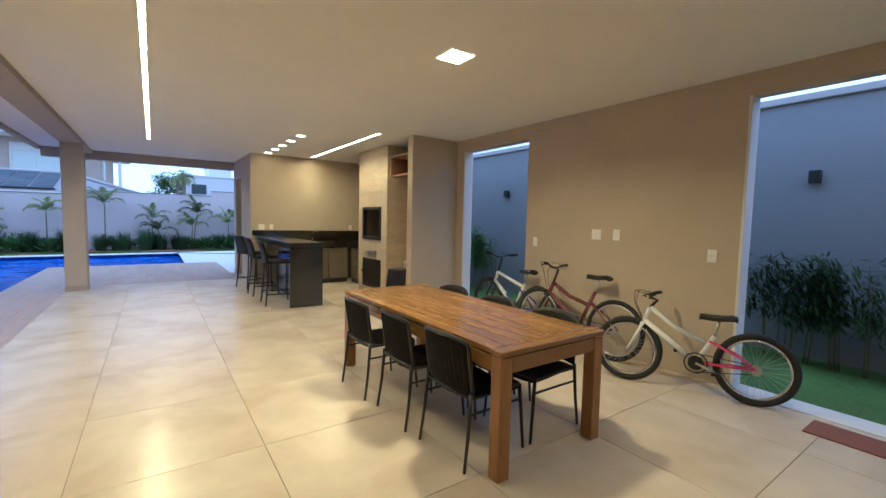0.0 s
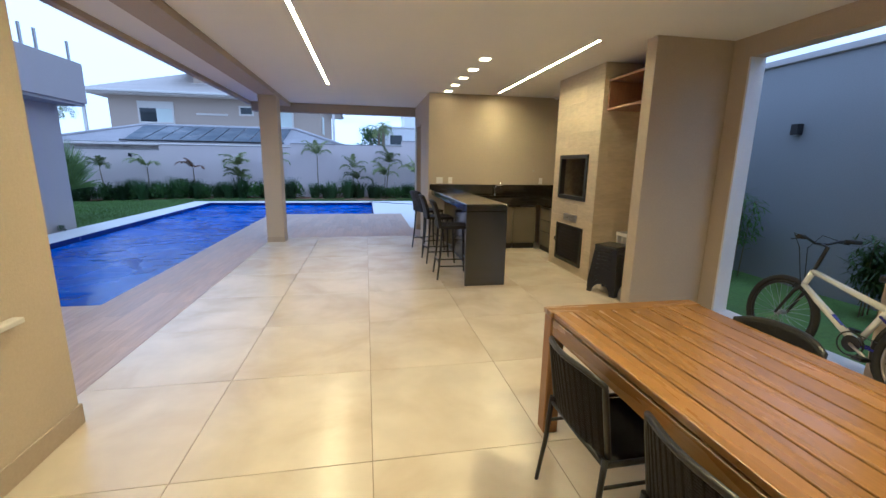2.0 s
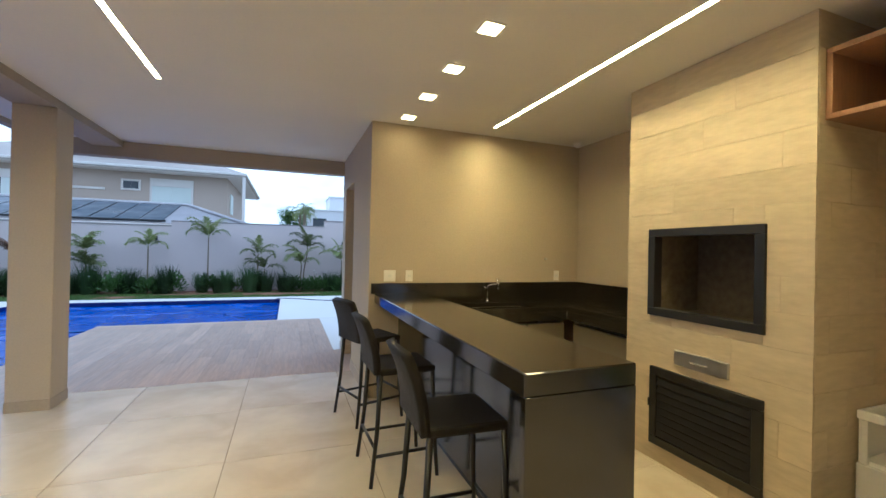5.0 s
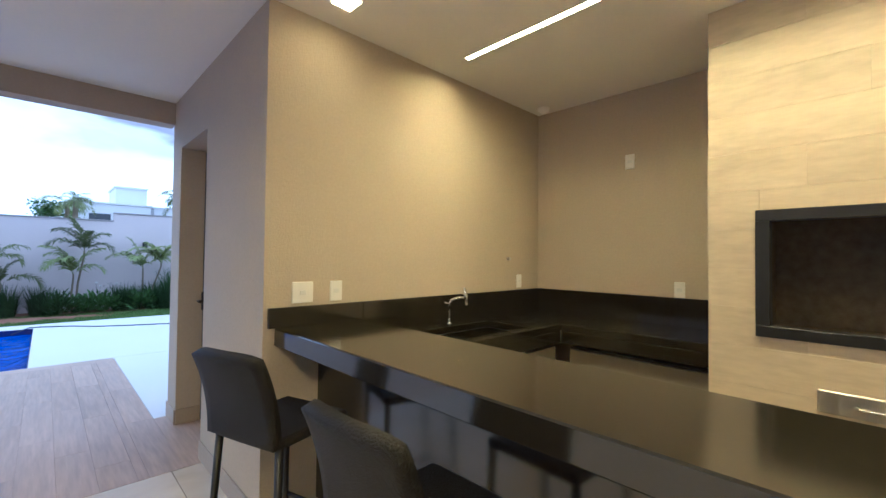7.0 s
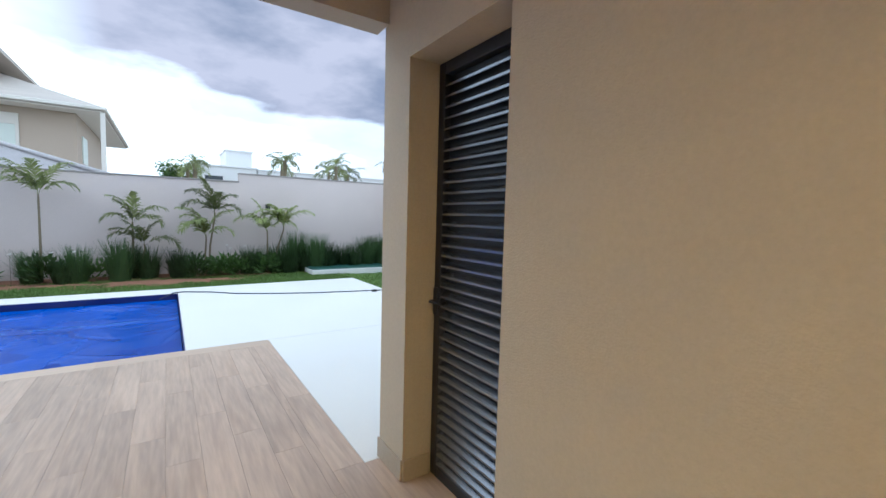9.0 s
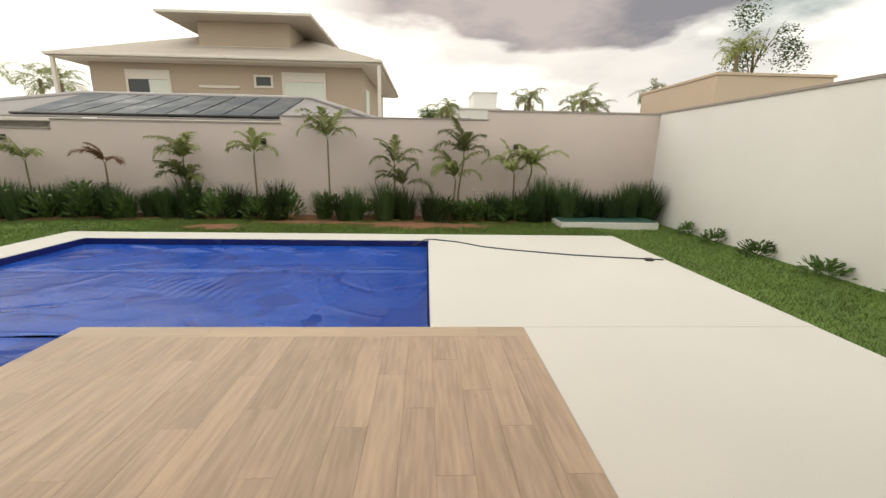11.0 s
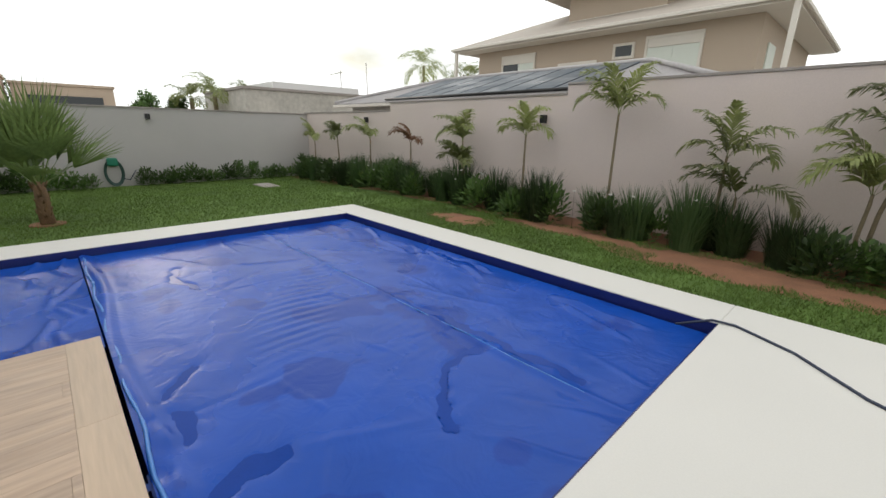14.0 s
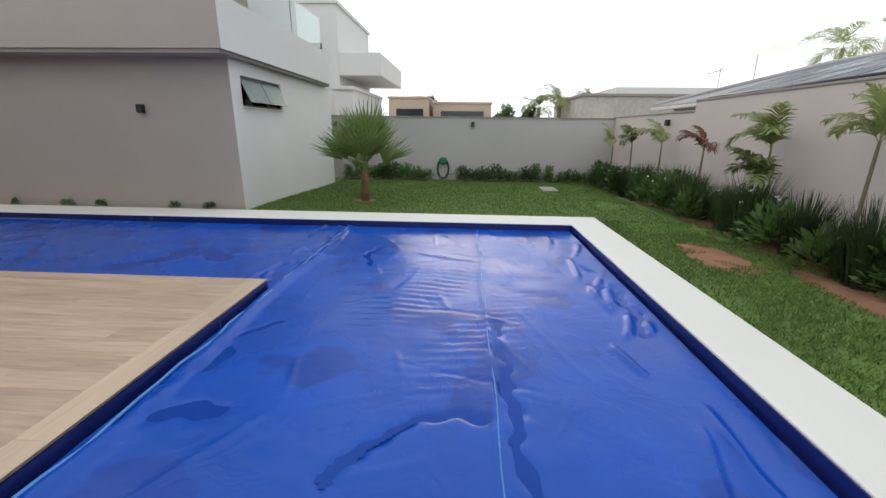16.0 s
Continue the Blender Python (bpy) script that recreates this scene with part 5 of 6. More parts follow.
def frond(verts, faces, root, az, lift, length, droop, rng, leaflets=18, leaf=0.20, spread=0.9):
    """One feather-shaped palm leaf."""
    out, up = Vector((math.cos(az), math.sin(az), 0)), Vector((0, 0, 1))
    spine, p, ang = [], Vector(root), lift
    n = 12
    for i in range(n + 1):
        spine.append(p.copy())
        p = p + (out * math.cos(ang) + up * math.sin(ang)) * (length / n)
        ang -= droop / n * (0.5 + 1.2 * i / n)
    cross = out.cross(up).normalized()
    leaf_strip(verts, faces, spine, [0.007 * (1 - 0.7 * i / n) for i in range(n + 1)], cross)
    for k in range(leaflets):
        f = 0.16 + 0.84 * k / (leaflets - 1)
        i = min(n - 1, int(f * n))
        q = spine[i].lerp(spine[i + 1], f * n - i)
        fwd = (spine[i + 1] - spine[i]).normalized()
        ln = leaf * (math.sin(math.pi * min(1, 0.18 + f * 0.75)) ** 0.7) * rng.uniform(0.85, 1.1)
        for s in (-1, 1):
            d = (fwd * (0.55 + 0.75 * f) + cross * s * spread + up * rng.uniform(-0.25, 0.45)).normalized()
            tip = q + d * ln - up * ln * rng.uniform(0.15, 0.5)
            mid = q + d * ln * 0.5 + up * 0.008
            w = (0.010 + 0.005 * rng.random()) * (leaf / 0.2) ** 0.6 * 0.95
            sd = fwd.cross(up).cross(d)
            sd = fwd if sd.length < 1e-4 else (fwd - d * fwd.dot(d)).normalized()
            leaf_strip(verts, faces, [q, mid, tip], [w * 0.6, w, 0.001], sd)


def garden_palm(x, y, crown_z, seed, n=7, length=0.62, label="young green feather palm in front of the wall", dry=False, lean=0.0, twin=None, thick=0.022):
    th = empty("palm_tree", pose(x, y, lawn_z(x, y) - 0.02), label=label, category="palm", group="young palms along the wall")
    rng = random.Random(seed)
    crowns = [(0, 0, crown_z)] + (twin or [])
    for cx, cy, cz in crowns:
        top = Vector((cx + lean, cy, cz + 0.02))
        pts = [Vector((cx * 0.2, cy * 0.2, 0)), Vector((cx * 0.6 + lean * 0.3, cy * 0.5, cz * 0.5)), top - Vector((0, 0, 0.12)), top]
        part("trunk", tube(bmesh.new(), pts, thick * 1.2, 7, thick * 0.7), TRUNK, th)
        v, f = [], []
        a0 = rng.uniform(0, 6.28)
        for k in range(max(5, n - 1)):
            # the leaves fan out along the wall, a few towards the pool
            az = (0.0 if k % 2 else math.pi) + rng.uniform(-0.75, 0.75)
            if k % 4 == 3:
                az = -math.pi / 2 + rng.uniform(-0.6, 0.6)
            if math.sin(az) > 0.25 and y > 22:
                az = -az
            lift = radians(rng.uniform(46, 64) if k < 2 else rng.uniform(62, 90))
            ln = length * rng.uniform(0.95, 1.5)
            frond(v, f, top - Vector((0, 0, 0.04)), az, lift, ln, radians(rng.uniform(95, 140) if k < 2 else rng.uniform(45, 120)), rng, leaflets=rng.randint(24, 30), leaf=length * 0.40, spread=0.95)
        raw_mesh("crown", v, f, LEAF_DRY if dry else LEAF, th)
    return th


PY = 23.13
garden_palm(-10.39, PY, 1.30, 11, 6, 0.60)
garden_palm(-8.80, PY, 1.36, 12, 7, 0.64, lean=-0.08, label="young palm with yellowing feather leaves by the wall")
garden_palm(-7.09, PY, 1.34, 13, 6, 0.70)
garden_palm(-5.30, PY, 1.28, 14, 5, 0.54, dry=True, label="young palm with reddish brown withered leaves")
garden_palm(-3.50, PY, 1.36, 15, 8, 0.72, twin=[(0.14, -0.1, 0.85)])
garden_palm(-1.85, PY, 1.52, 16, 7, 0.62)
garden_palm(-0.11, PY, 1.88, 17, 8, 0.78, label="tall thin-stemmed young palm with drooping leaves")
garden_palm(1.46, PY, 1.32, 18, 7, 0.66, twin=[(0.22, -0.1, 0.80)])
garden_palm(2.98, PY, 1.58, 19, 8, 0.76, lean=0.15, twin=[(-0.2, -0.1, 1.0)])
garden_palm(4.38, PY, 1.14, 20, 7, 0.72, twin=[(0.42, 0.0, 1.28)], label="bushy young palm with two stems by the wall")


def fan_palm(x, y):
    th = empty("fan_palm", pose(x, y, lawn_z(x, y) - 0.02), label="stout fan palm with spiky green leaves on the lawn", category="palm")
    rng = random.Random(5)
    bm = bmesh.new()
    tube(bm, [(0, 0, 0), (0.0, 0, 0.2), (0.01, 0, 0.42), (0.0, 0, 0.66)], 0.10, 14, 0.085)
    for v in bm.verts:
        v.co += Vector((v.co.x, v.co.y, 0)) * 0.35 * noise.noise(v.co * 14)
    part("trunk", bm, TRUNK_FIBRE, th)
    bm = bmesh.new()
    for k in range(34):
        a, z = rng.uniform(0, 6.28), rng.uniform(0.12, 0.62)
        o = Vector((math.cos(a), math.sin(a), 0))
        tube(bm, [o * 0.08 + Vector((0, 0, z)), o * 0.125 + Vector((0, 0, z + 0.07))], 0.018, 5, 0.006)
    part("leaf_bases", bm, TRUNK_FIBRE, th, kind="stuff")
    v, f = [], []
    up = Vector((0, 0, 1))
    for k in range(26):
        az = k * 2.399 + rng.uniform(-0.35, 0.35)
        el = radians(12 + 72 * ((k + 0.5) / 26) ** 0.8 + rng.uniform(-9, 9))
        out = Vector((math.cos(az), math.sin(az), 0))
        d = out * math.cos(el) + up * math.sin(el)
        side = d.cross(up)
        side = side.normalized() if side.length > 0.05 else Vector((1, 0, 0))
        root = Vector((0, 0, 0.60)) + out * 0.05
        pet = rng.uniform(0.42, 0.62)
        hub = root + d * pet
        leaf_strip(v, f, [root, hub], [0.013, 0.010], side)
        nrm = side.cross(d).normalized()
        # the leaf blade is folded along its middle, its tips stiff and free
        turn = rng.uniform(-0.6, 0.6)
        side = (side * math.cos(turn) + nrm * math.sin(turn)).normalized()
        nrm = side.cross(d).normalized()
        rays = 17
        for r in range(rays):
            t = radians(-58 + 116 * r / (rays - 1))
            rd = (d * math.cos(t) + side * math.sin(t) + nrm * 0.22 * abs(math.sin(t))).normalized()
            ln = rng.uniform(0.74, 0.90) * (0.70 + 0.30 * math.cos(t)) * (1.0 + 0.18 * math.sin(el))
            p1 = hub + rd * ln * 0.5
            p2 = hub + rd * ln - up * ln * rng.uniform(0.0, 0.10)
            sd = rd.cross(nrm).normalized()
            leaf_strip(v, f, [hub, p1, p2], [0.006, 0.026, 0.001], sd)
    raw_mesh("crown", v, f, FAN_LEAF, th)
    part("mulch_ring", tube(bmesh.new(), [(0, 0, 0.0), (0, 0, 0.035)], 0.26, 18), SOIL, th, "bare soil ring round the trunk")
    return th


fan_palm(-6.15, 16.28).scale = (0.90, 0.90, 1.08)


def grass_clump_mesh(seed, blades, h, r):
    rng = random.Random(seed)
    v, f = [], []
    for _ in range(blades):
        a, q = rng.uniform(0, 6.28), r * 0.55 * math.sqrt(rng.random())
        root = Vector((q * math.cos(a), q * math.sin(a), 0))
        out = Vector((math.cos(a + rng.uniform(-0.6, 0.6)), math.sin(a + rng.uniform(-0.6, 0.6)), 0))
        hh, lean = h * rng.uniform(0.40, 1.10), r * rng.uniform(0.05, 1.05)
        side = Vector((-out.y, out.x, 0))
        leaf_strip(v, f, [root, root + out * lean * 0.3 + Vector((0, 0, hh * 0.55)), root + out * lean + Vector((0, 0, hh))], [0.006, 0.008, 0.001], side)
    return v, f


def shrub_mesh(seed, leaves, h, r):
    """A low shrub: arching stems with broad leaves."""
    rng = random.Random(seed)
    v, f = [], []
    for _ in range(leaves):
        a, el = rng.uniform(0, 6.28), rng.uniform(0.1, 1.3)
        d = Vector((math.cos(a) * math.cos(el), math.sin(a) * math.cos(el), math.sin(el)))
        p = Vector((d.x * r, d.y * r, d.z * h)) * rng.uniform(0.35, 1.0) + Vector((0, 0, 0.04))
        ln, w = rng.uniform(0.09, 0.17), rng.uniform(0.016, 0.032)
        dirn = (d + Vector((rng.uniform(-0.5, 0.5), rng.uniform(-0.5, 0.5), rng.uniform(-0.2, 0.4)))).normalized()
        sd = dirn.cross(Vector((rng.uniform(-1, 1), rng.uniform(-1, 1), 1))).normalized()
        leaf_strip(v, f, [p, p + dirn * ln * 0.5 + Vector((0, 0, 0.012)), p + dirn * ln], [0.003, w, 0.002], sd)
    return v, f


clumps = []
for s, (nb, h, r) in enumerate(((420, 0.80, 0.34), (380, 0.72, 0.30), (440, 0.90, 0.32), (340, 0.64, 0.36))):
    v, f = grass_clump_mesh(40 + s, nb, h, r)
    me = bpy.data.meshes.new("grass_clump")
    me.from_pydata([tuple(p) for p in v], [], f)
    me.materials.append(BLADE)
    clumps.append(me)
bushes = []
for s, (nl, h, r) in enumerate(((260, 0.62, 0.34), (220, 0.48, 0.36), (300, 0.70, 0.30))):
    v, f = shrub_mesh(60 + s, nl, h, r)
    me = bpy.data.meshes.new("shrub")
    me.from_pydata([tuple(p) for p in v], [], f)
    me.materials.append(SHRUB)
    bushes.append(me)
rng = random.Random(77)
GAPS = ((-0.85, -0.42), (0.85, 1.05), (1.95, 2.2))
x = -11.45
while x < 7.8:
    if not any(a < x < b for a, b in GAPS):
        y = 23.02 + rng.uniform(-0.20, 0.20)
        if rng.random() < 0.34 and x < 5.0:
            ob = new("shrub", rng.choice(bushes))
            tagged(ob, "leafy dark green shrub in the planting bed", "shrub", "planting along the garden wall")
            y -= 0.12
        else:
            ob = new("grass_clump", rng.choice(clumps))
            tagged(ob, "upright dark green ornamental grass clump", "grass clump", "planting along the garden wall")
        sc = rng.uniform(0.82, 1.05) * (1.22 if x > 4.6 else 1.07)
        ob.matrix_basis = pose(x, y, lawn_z(x, y) - 0.02, 0, 0, rng.uniform(0, 360)) @ Matrix.Diagonal((sc, sc, sc * rng.uniform(0.9, 1.08), 1))
    x += rng.uniform(0.19, 0.30)
FLOWER = mat("white_petal", (0.75, 0.74, 0.70), 0.6, var=0.05)
for i in range(22):
    fx = rng.uniform(-10.8, 4.2)
    v, f = [], []
    root, tip = Vector((0, 0, 0)), Vector((rng.uniform(-0.05, 0.05), -0.05, rng.uniform(0.55, 0.8)))
    th = empty("flower", pose(fx, 22.74, lawn_z(fx, 22.7) - 0.01), label="small white flower on a thin stalk", category="flower", group="white flowers in the bed")
    part("stalk", tube(bmesh.new(), [root, tip], 0.003, 4), BLADE, th)
    for k in range(5):
        a = 2 * math.pi * k / 5
        d = Vector((math.cos(a), math.sin(a) * 0.6 - 0.3, 0.5)).normalized()
        leaf_strip(v, f, [tip, tip + d * 0.02, tip + d * 0.036], [0.003, 0.012, 0.004], d.cross(Vector((0, 1, 0.2))).normalized())
    raw_mesh("petals", v, f, FLOWER, th)
# low planting along the grey wall
y = 14.4
while y < 22.6:
    if not 17.35 < y < 18.4 and rng.random() < 0.85:
        ob = new("shrub", rng.choice(bushes))
        tagged(ob, "low grey-green shrub at the grey wall's foot", "shrub", "low planting along the grey wall")
        sc = rng.uniform(0.7, 1.0)
        ob.matrix_basis = pose(-11.5, y, lawn_z(-11.5, y) - 0.03, 0, 0, rng.uniform(0, 360)) @ Matrix.Diagonal((sc * 0.8, sc * 1.3, sc, 1))
    y += rng.uniform(0.3, 0.5)
for yy in (15.0, 16.2, 17.3, 18.4, 19.6, 20.7, 21.6):
    ob = new("shrub", bushes[1])
    tagged(ob, "small shrub at the side wall's foot", "shrub", "low planting along the side wall")
    ob.matrix_basis = pose(SIDE_X - 0.2, yy, lawn_z(7.7, yy) - 0.03, 0, 0, yy * 40) @ Matrix.Diagonal((0.5, 0.9, 0.6, 1))
# weeds along the house wall
for yy in (9.6, 10.7, 11.4, 12.9, 13.6):
    ob = new("weed", bushes[1])
    tagged(ob, "small weed growing along the house wall", "weed", "weeds at the house wall")
    ob.matrix_basis = pose(-4.54, yy, -0.02, 0, 0, yy * 70) @ Matrix.Diagonal((0.16, 0.35, 0.30, 1))
# bamboo-like plants in the side yard
for yy, hh in ((0.9, 1.3), (1.7, 1.55), (2.35, 1.25), (3.1, 1.3), (6.9, 0.9), (8.9, 1.5), (10.0, 1.3)):
    th = empty("bamboo_plant", pose(SIDE_X - 0.35, yy, -0.11), label="thin leafy bamboo growing against the side wall", category="bamboo", group="bamboo in the side yard")
    rg = random.Random(int(yy * 100))
    bm, v, f = bmesh.new(), [], []
    for k in range(9):
        px, py = rg.uniform(-0.12, 0.12), rg.uniform(-0.32, 0.32)
        top = Vector((px - rg.uniform(0, 0.15), py * 1.5, hh * rg.uniform(0.75, 1.05)))
        tube(bm, [(px, py, 0), (px, py * 1.15, hh * 0.5), top], 0.009, 5, 0.004)
        for j in range(170):
            t = rg.uniform(0.45, 1.0)
            p = Vector((px, py, 0)).lerp(top, t) + Vector((rg.uniform(-0.12, 0.10), rg.uniform(-0.14, 0.14), rg.uniform(-0.05, 0.1)))
            d = Vector((rg.uniform(-1, 0.7), rg.uniform(-1, 1), rg.uniform(-0.9, 0.2))).normalized()
            sd = d.cross(Vector((0.2, 0.3, 1))).normalized()
            ln = rg.uniform(0.09, 0.17)
            leaf_strip(v, f, [p, p + d * ln * 0.5, p + d * ln], [0.002, 0.013, 0.001], sd)
    part("stem", bm, TRUNK, th)
    raw_mesh("foliage", v, f, SHRUB, th)

# ---- lawn blades, soil, lids ----
PATCHES = ((-2.29, 21.88, 0.8, 0.38), (2.05, 22.3, 2.0, 0.5), (-0.5, 22.55, 1.6, 0.28), (-5.7, 22.55, 3.0, 0.2))


def make_blades(n, seed, regions):
    r = np.random.RandomState(seed)
    areas = np.array([(b - a) * (d - c) * w for a, b, c, d, w in regions])
    V, F = [], []
    for (a, b, c, d, w), ar in zip(regions, areas / areas.sum()):
        m = int(n * ar)
        xs, ys, an, hh = r.uniform(a, b, m), r.uniform(c, d, m), r.uniform(0, 6.28, m), r.uniform(0.02, 0.05, m)
        le = r.uniform(-0.03, 0.03, (m, 2))
        for i in range(m):
            px, py = xs[i], ys[i]
            if py > 20.5 and ((i % 2 and noise.noise((px * 0.9 + 3, py * 1.3, 2)) > 0.25) or any(((px - q[0]) / q[2]) ** 2 + ((py - q[1]) / q[3]) ** 2 < 0.5 + 0.9 * noise.noise((px * 3, py * 3, 5)) for q in PATCHES)):
                continue
            z = lawn_z(px, py) - 0.004
            cx, cy = 0.006 * math.cos(an[i]), 0.006 * math.sin(an[i])
            k = len(V)
            V += [(px - cx, py - cy, z), (px + cx, py + cy, z), (px + le[i, 0], py + le[i, 1], z + hh[i])]
            F.append((k, k + 1, k + 2))
    return V, F


GRASS_BLADE = mat("grass_blade", (0.098, 0.160, 0.026), 0.7, var=0.32, coarse=1.1, fine=12)
V, F = make_blades(150000, 4, [(-4.5, 6.0, 20.96, 22.9, 2.2), (-11.6, -4.55, 14.25, 22.9, 1.0), (5.98, 8.05, 13.6, 22.9, 0.8)])
raw_mesh("lawn_grass", V, F, GRASS_BLADE, None, "short green lawn grass with worn patches", category="grass", kind="stuff")


def soil_patch(x, y, rx, ry, seed):
    bm = bmesh.new()
    ring, c = [], bm.verts.new((x, y, lawn_z(x, y) + 0.022))
    for k in range(28):
        a = 2 * math.pi * k / 28
        q = 1 + 0.35 * noise.noise((math.cos(a) * 1.6, math.sin(a) * 1.6, seed))
        px, py = x + rx * q * math.cos(a), y + ry * q * math.sin(a)
        ring.append(bm.verts.new((px, py, lawn_z(px, py) - 0.006)))
    for k in range(28):
        bm.faces.new((c, ring[k], ring[(k + 1) % 28])).smooth = True
    part("soil_patch", bm, SOIL, None, "bare patch of red soil in the lawn", category="soil", kind="structure")


soil_patch(-2.29, 21.88, 0.8, 0.38, 1)
soil_patch(2.05, 22.3, 2.0, 0.5, 2)
soil_patch(-0.5, 22.55, 1.6, 0.28, 4)
bm = bmesh.new()
for i in range(64):
    a, b = -11.5 + i * 0.3, -11.5 + (i + 1) * 0.3
    za, zb = lawn_z(a, 22), lawn_z(b, 22)
    vs = [bm.verts.new(p) for p in ((a, 22.7 + 0.08 * math.sin(a * 3), za + 0.004), (b, 22.7 + 0.08 * math.sin(b * 3), zb + 0.004), (b, 23.57, zb + 0.02), (a, 23.57, za + 0.02))]
    bm.faces.new(vs)
bmesh.ops.remove_doubles(bm, verts=bm.verts, dist=0.001)
part("planting_bed", bm, SOIL, None, "red soil planting bed along the wall", category="soil", kind="structure")
block("inspection_lid", (-9.9, 20.82, -0.26, -9.0, 21.28, lawn_z(-9.4, 21) + 0.03), WALL_CAP, None, 0.008, "grey concrete inspection lid in the lawn", category="lid")
tank = empty("tank_cover", label="low white-framed box with a green mesh cover", category="tank cover")
TZ = lawn_z(6, 22.6)
for d in ((5.30, 22.12, TZ - 0.05, 5.38, 23.4, TZ + 0.13), (7.5, 22.12, TZ - 0.05, 7.58, 23.4, TZ + 0.13), (5.3805, 22.12, TZ - 0.05, 7.4995, 22.20, TZ + 0.13), (5.3805, 23.32, TZ - 0.05, 7.4995, 23.4, TZ + 0.13)):
    block("kerb", d, WHITE_PAINT, tank, 0.006)
block("cover", (5.32, 22.14, TZ + 0.1305, 7.56, 23.38, TZ + 0.155), TANK_GREEN, tank, 0.006, "dark green mesh cover")

# cable over the paving
part("cable", tube(bmesh.new(), [(1.98, 20.24, -0.07), (2.22, 20.35, 0.02), (2.38, 20.40, 0.012), (2.8, 20.2, 0.010), (3.2, 19.83, 0.010), (3.67, 19.6, 0.010), (4.12, 19.43, 0.010), (4.54, 19.28, 0.010), (5.18, 19.14, 0.010), (5.72, 19.03, 0.010), (5.9, 19.0, 0.010)], 0.011, 7), CABLE, None, "dark cable lying across the white paving", category="cable")
bm = bmesh.new()
box(bm, 5.60, 18.93, 0.0, 5.72, 19.01, 0.04, 0.008)
part("cable_plug", bm, BLACK_PLASTIC, None, "black cable plug on the white paving", category="plug")

# hose on the grey wall
hose = empty("garden_hose", label="green hose coiled on a wall bracket", category="hose")
bm = bmesh.new()
for k in range(5):
    pts = [(-11.66 + 0.012 * k, 17.76 + (0.17 + 0.012 * k) * math.sin(a), 0.20 + (0.30 + 0.015 * k) * math.cos(a)) for a in [2 * math.pi * i / 26 for i in range(27)]]
    tube(bm, pts, 0.014, 6)
part("coil", bm, mat("dark_hose", (0.03, 0.07, 0.06), 0.5), hose)
bm = bmesh.new()
box(bm, -11.779, 17.64, 0.38, -11.58, 17.88, 0.60, 0.04, 3)
part("reel_bracket", bm, HOSE_GREEN, hose, "bright green plastic hose bracket")
part("hose_end", tube(bmesh.new(), [(-11.64, 17.89, 0.05), (-11.67, 18.09, -0.02), (-11.69, 18.26, 0.24)], 0.014, 6), CABLE, hose)

# ---- the main house beyond the pool ----
house = empty("house", label="grey-white two-storey house wing beside the pool", category="house")
HX, HY = -4.64, 14.25
WY0, WY1, WZ0, WZ1 = -6.78, -5.02, 1.92, 2.475
EX = HX - 0.012
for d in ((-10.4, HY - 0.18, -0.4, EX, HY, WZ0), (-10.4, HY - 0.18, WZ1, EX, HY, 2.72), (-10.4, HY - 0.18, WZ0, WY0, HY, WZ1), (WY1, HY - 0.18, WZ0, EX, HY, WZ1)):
    block("end_wall", d, WHITE_PAINT, house, 0, "end wall in the wing's lighter, lit paint")
# Wall and parapet towards the pool take the paint that holds their shade.
block("wall", (HX - 0.18, -6.0, -0.4, HX + 0.001, HY - 0.181, 2.72), HOUSE_DIM, house, 0)
block("corner_render", (EX + 0.0005, HY - 0.1805, -0.4, HX + 0.001, HY, 2.72), HOUSE_DIM, house, 0)
block("inner_wall", (-10.4, -6.0, -0.4, -10.2, HY - 0.181, 2.72), HOUSE_DIM, house, 0)
block("soffit_band", (-9.9, -6.0, 2.721, -4.18, 14.40, 2.78), WALL_CAP, house, 0)
block("parapet", (-9.9, -6.0, 2.781, -4.14, 14.44, 3.64), HOUSE_DIM, house, 0.01)
# Thin paler sheet: the light on the parapet's end, put into colour.
block("parapet_end", (-9.89, 14.4405, 2.785, -4.15, 14.452, 3.636), WHITE_PAINT, house, 0, "white sheet for the lit end of the parapet")
block("upper_wall", (-9.9, -6.0, 3.641, -5.2, 13.55, 6.5), HOUSE_DIM, house, 0.01)
for k, (a, b) in enumerate(((-9.6, -7.6), (-7.55, -5.5))):
    rg = block("rail_glass", (a, 14.30, 3.65, b, 14.312, 4.5), RAIL_GLASS, house, 0, "clear glass balcony panel")
    rg.visible_shadow = False
for yy in (12.9, 13.28, 14.2):
    block("rail_post", (-4.27, yy, 3.64, -4.23, yy + 0.05, 4.05), STEEL, house, 0.003)
win = empty("window")
win.parent = house
for d in ((WY0, WZ0, WY1, WZ0 + 0.035), (WY0, WZ1 - 0.035, WY1, WZ1), (WY0, WZ0 + 0.036, WY0 + 0.035, WZ1 - 0.036), (WY1 - 0.035, WZ0 + 0.036, WY1, WZ1 - 0.036)):
    block("window_frame", (d[0], HY - 0.12, d[1], d[2], HY - 0.04, d[3]), BLACK_METAL, win, 0.003)
block("window_sill", (WY0 - 0.04, HY - 0.10, WZ0 - 0.03, WY1 + 0.04, HY + 0.03, WZ0 - 0.002), PAVING, win, 0.003)
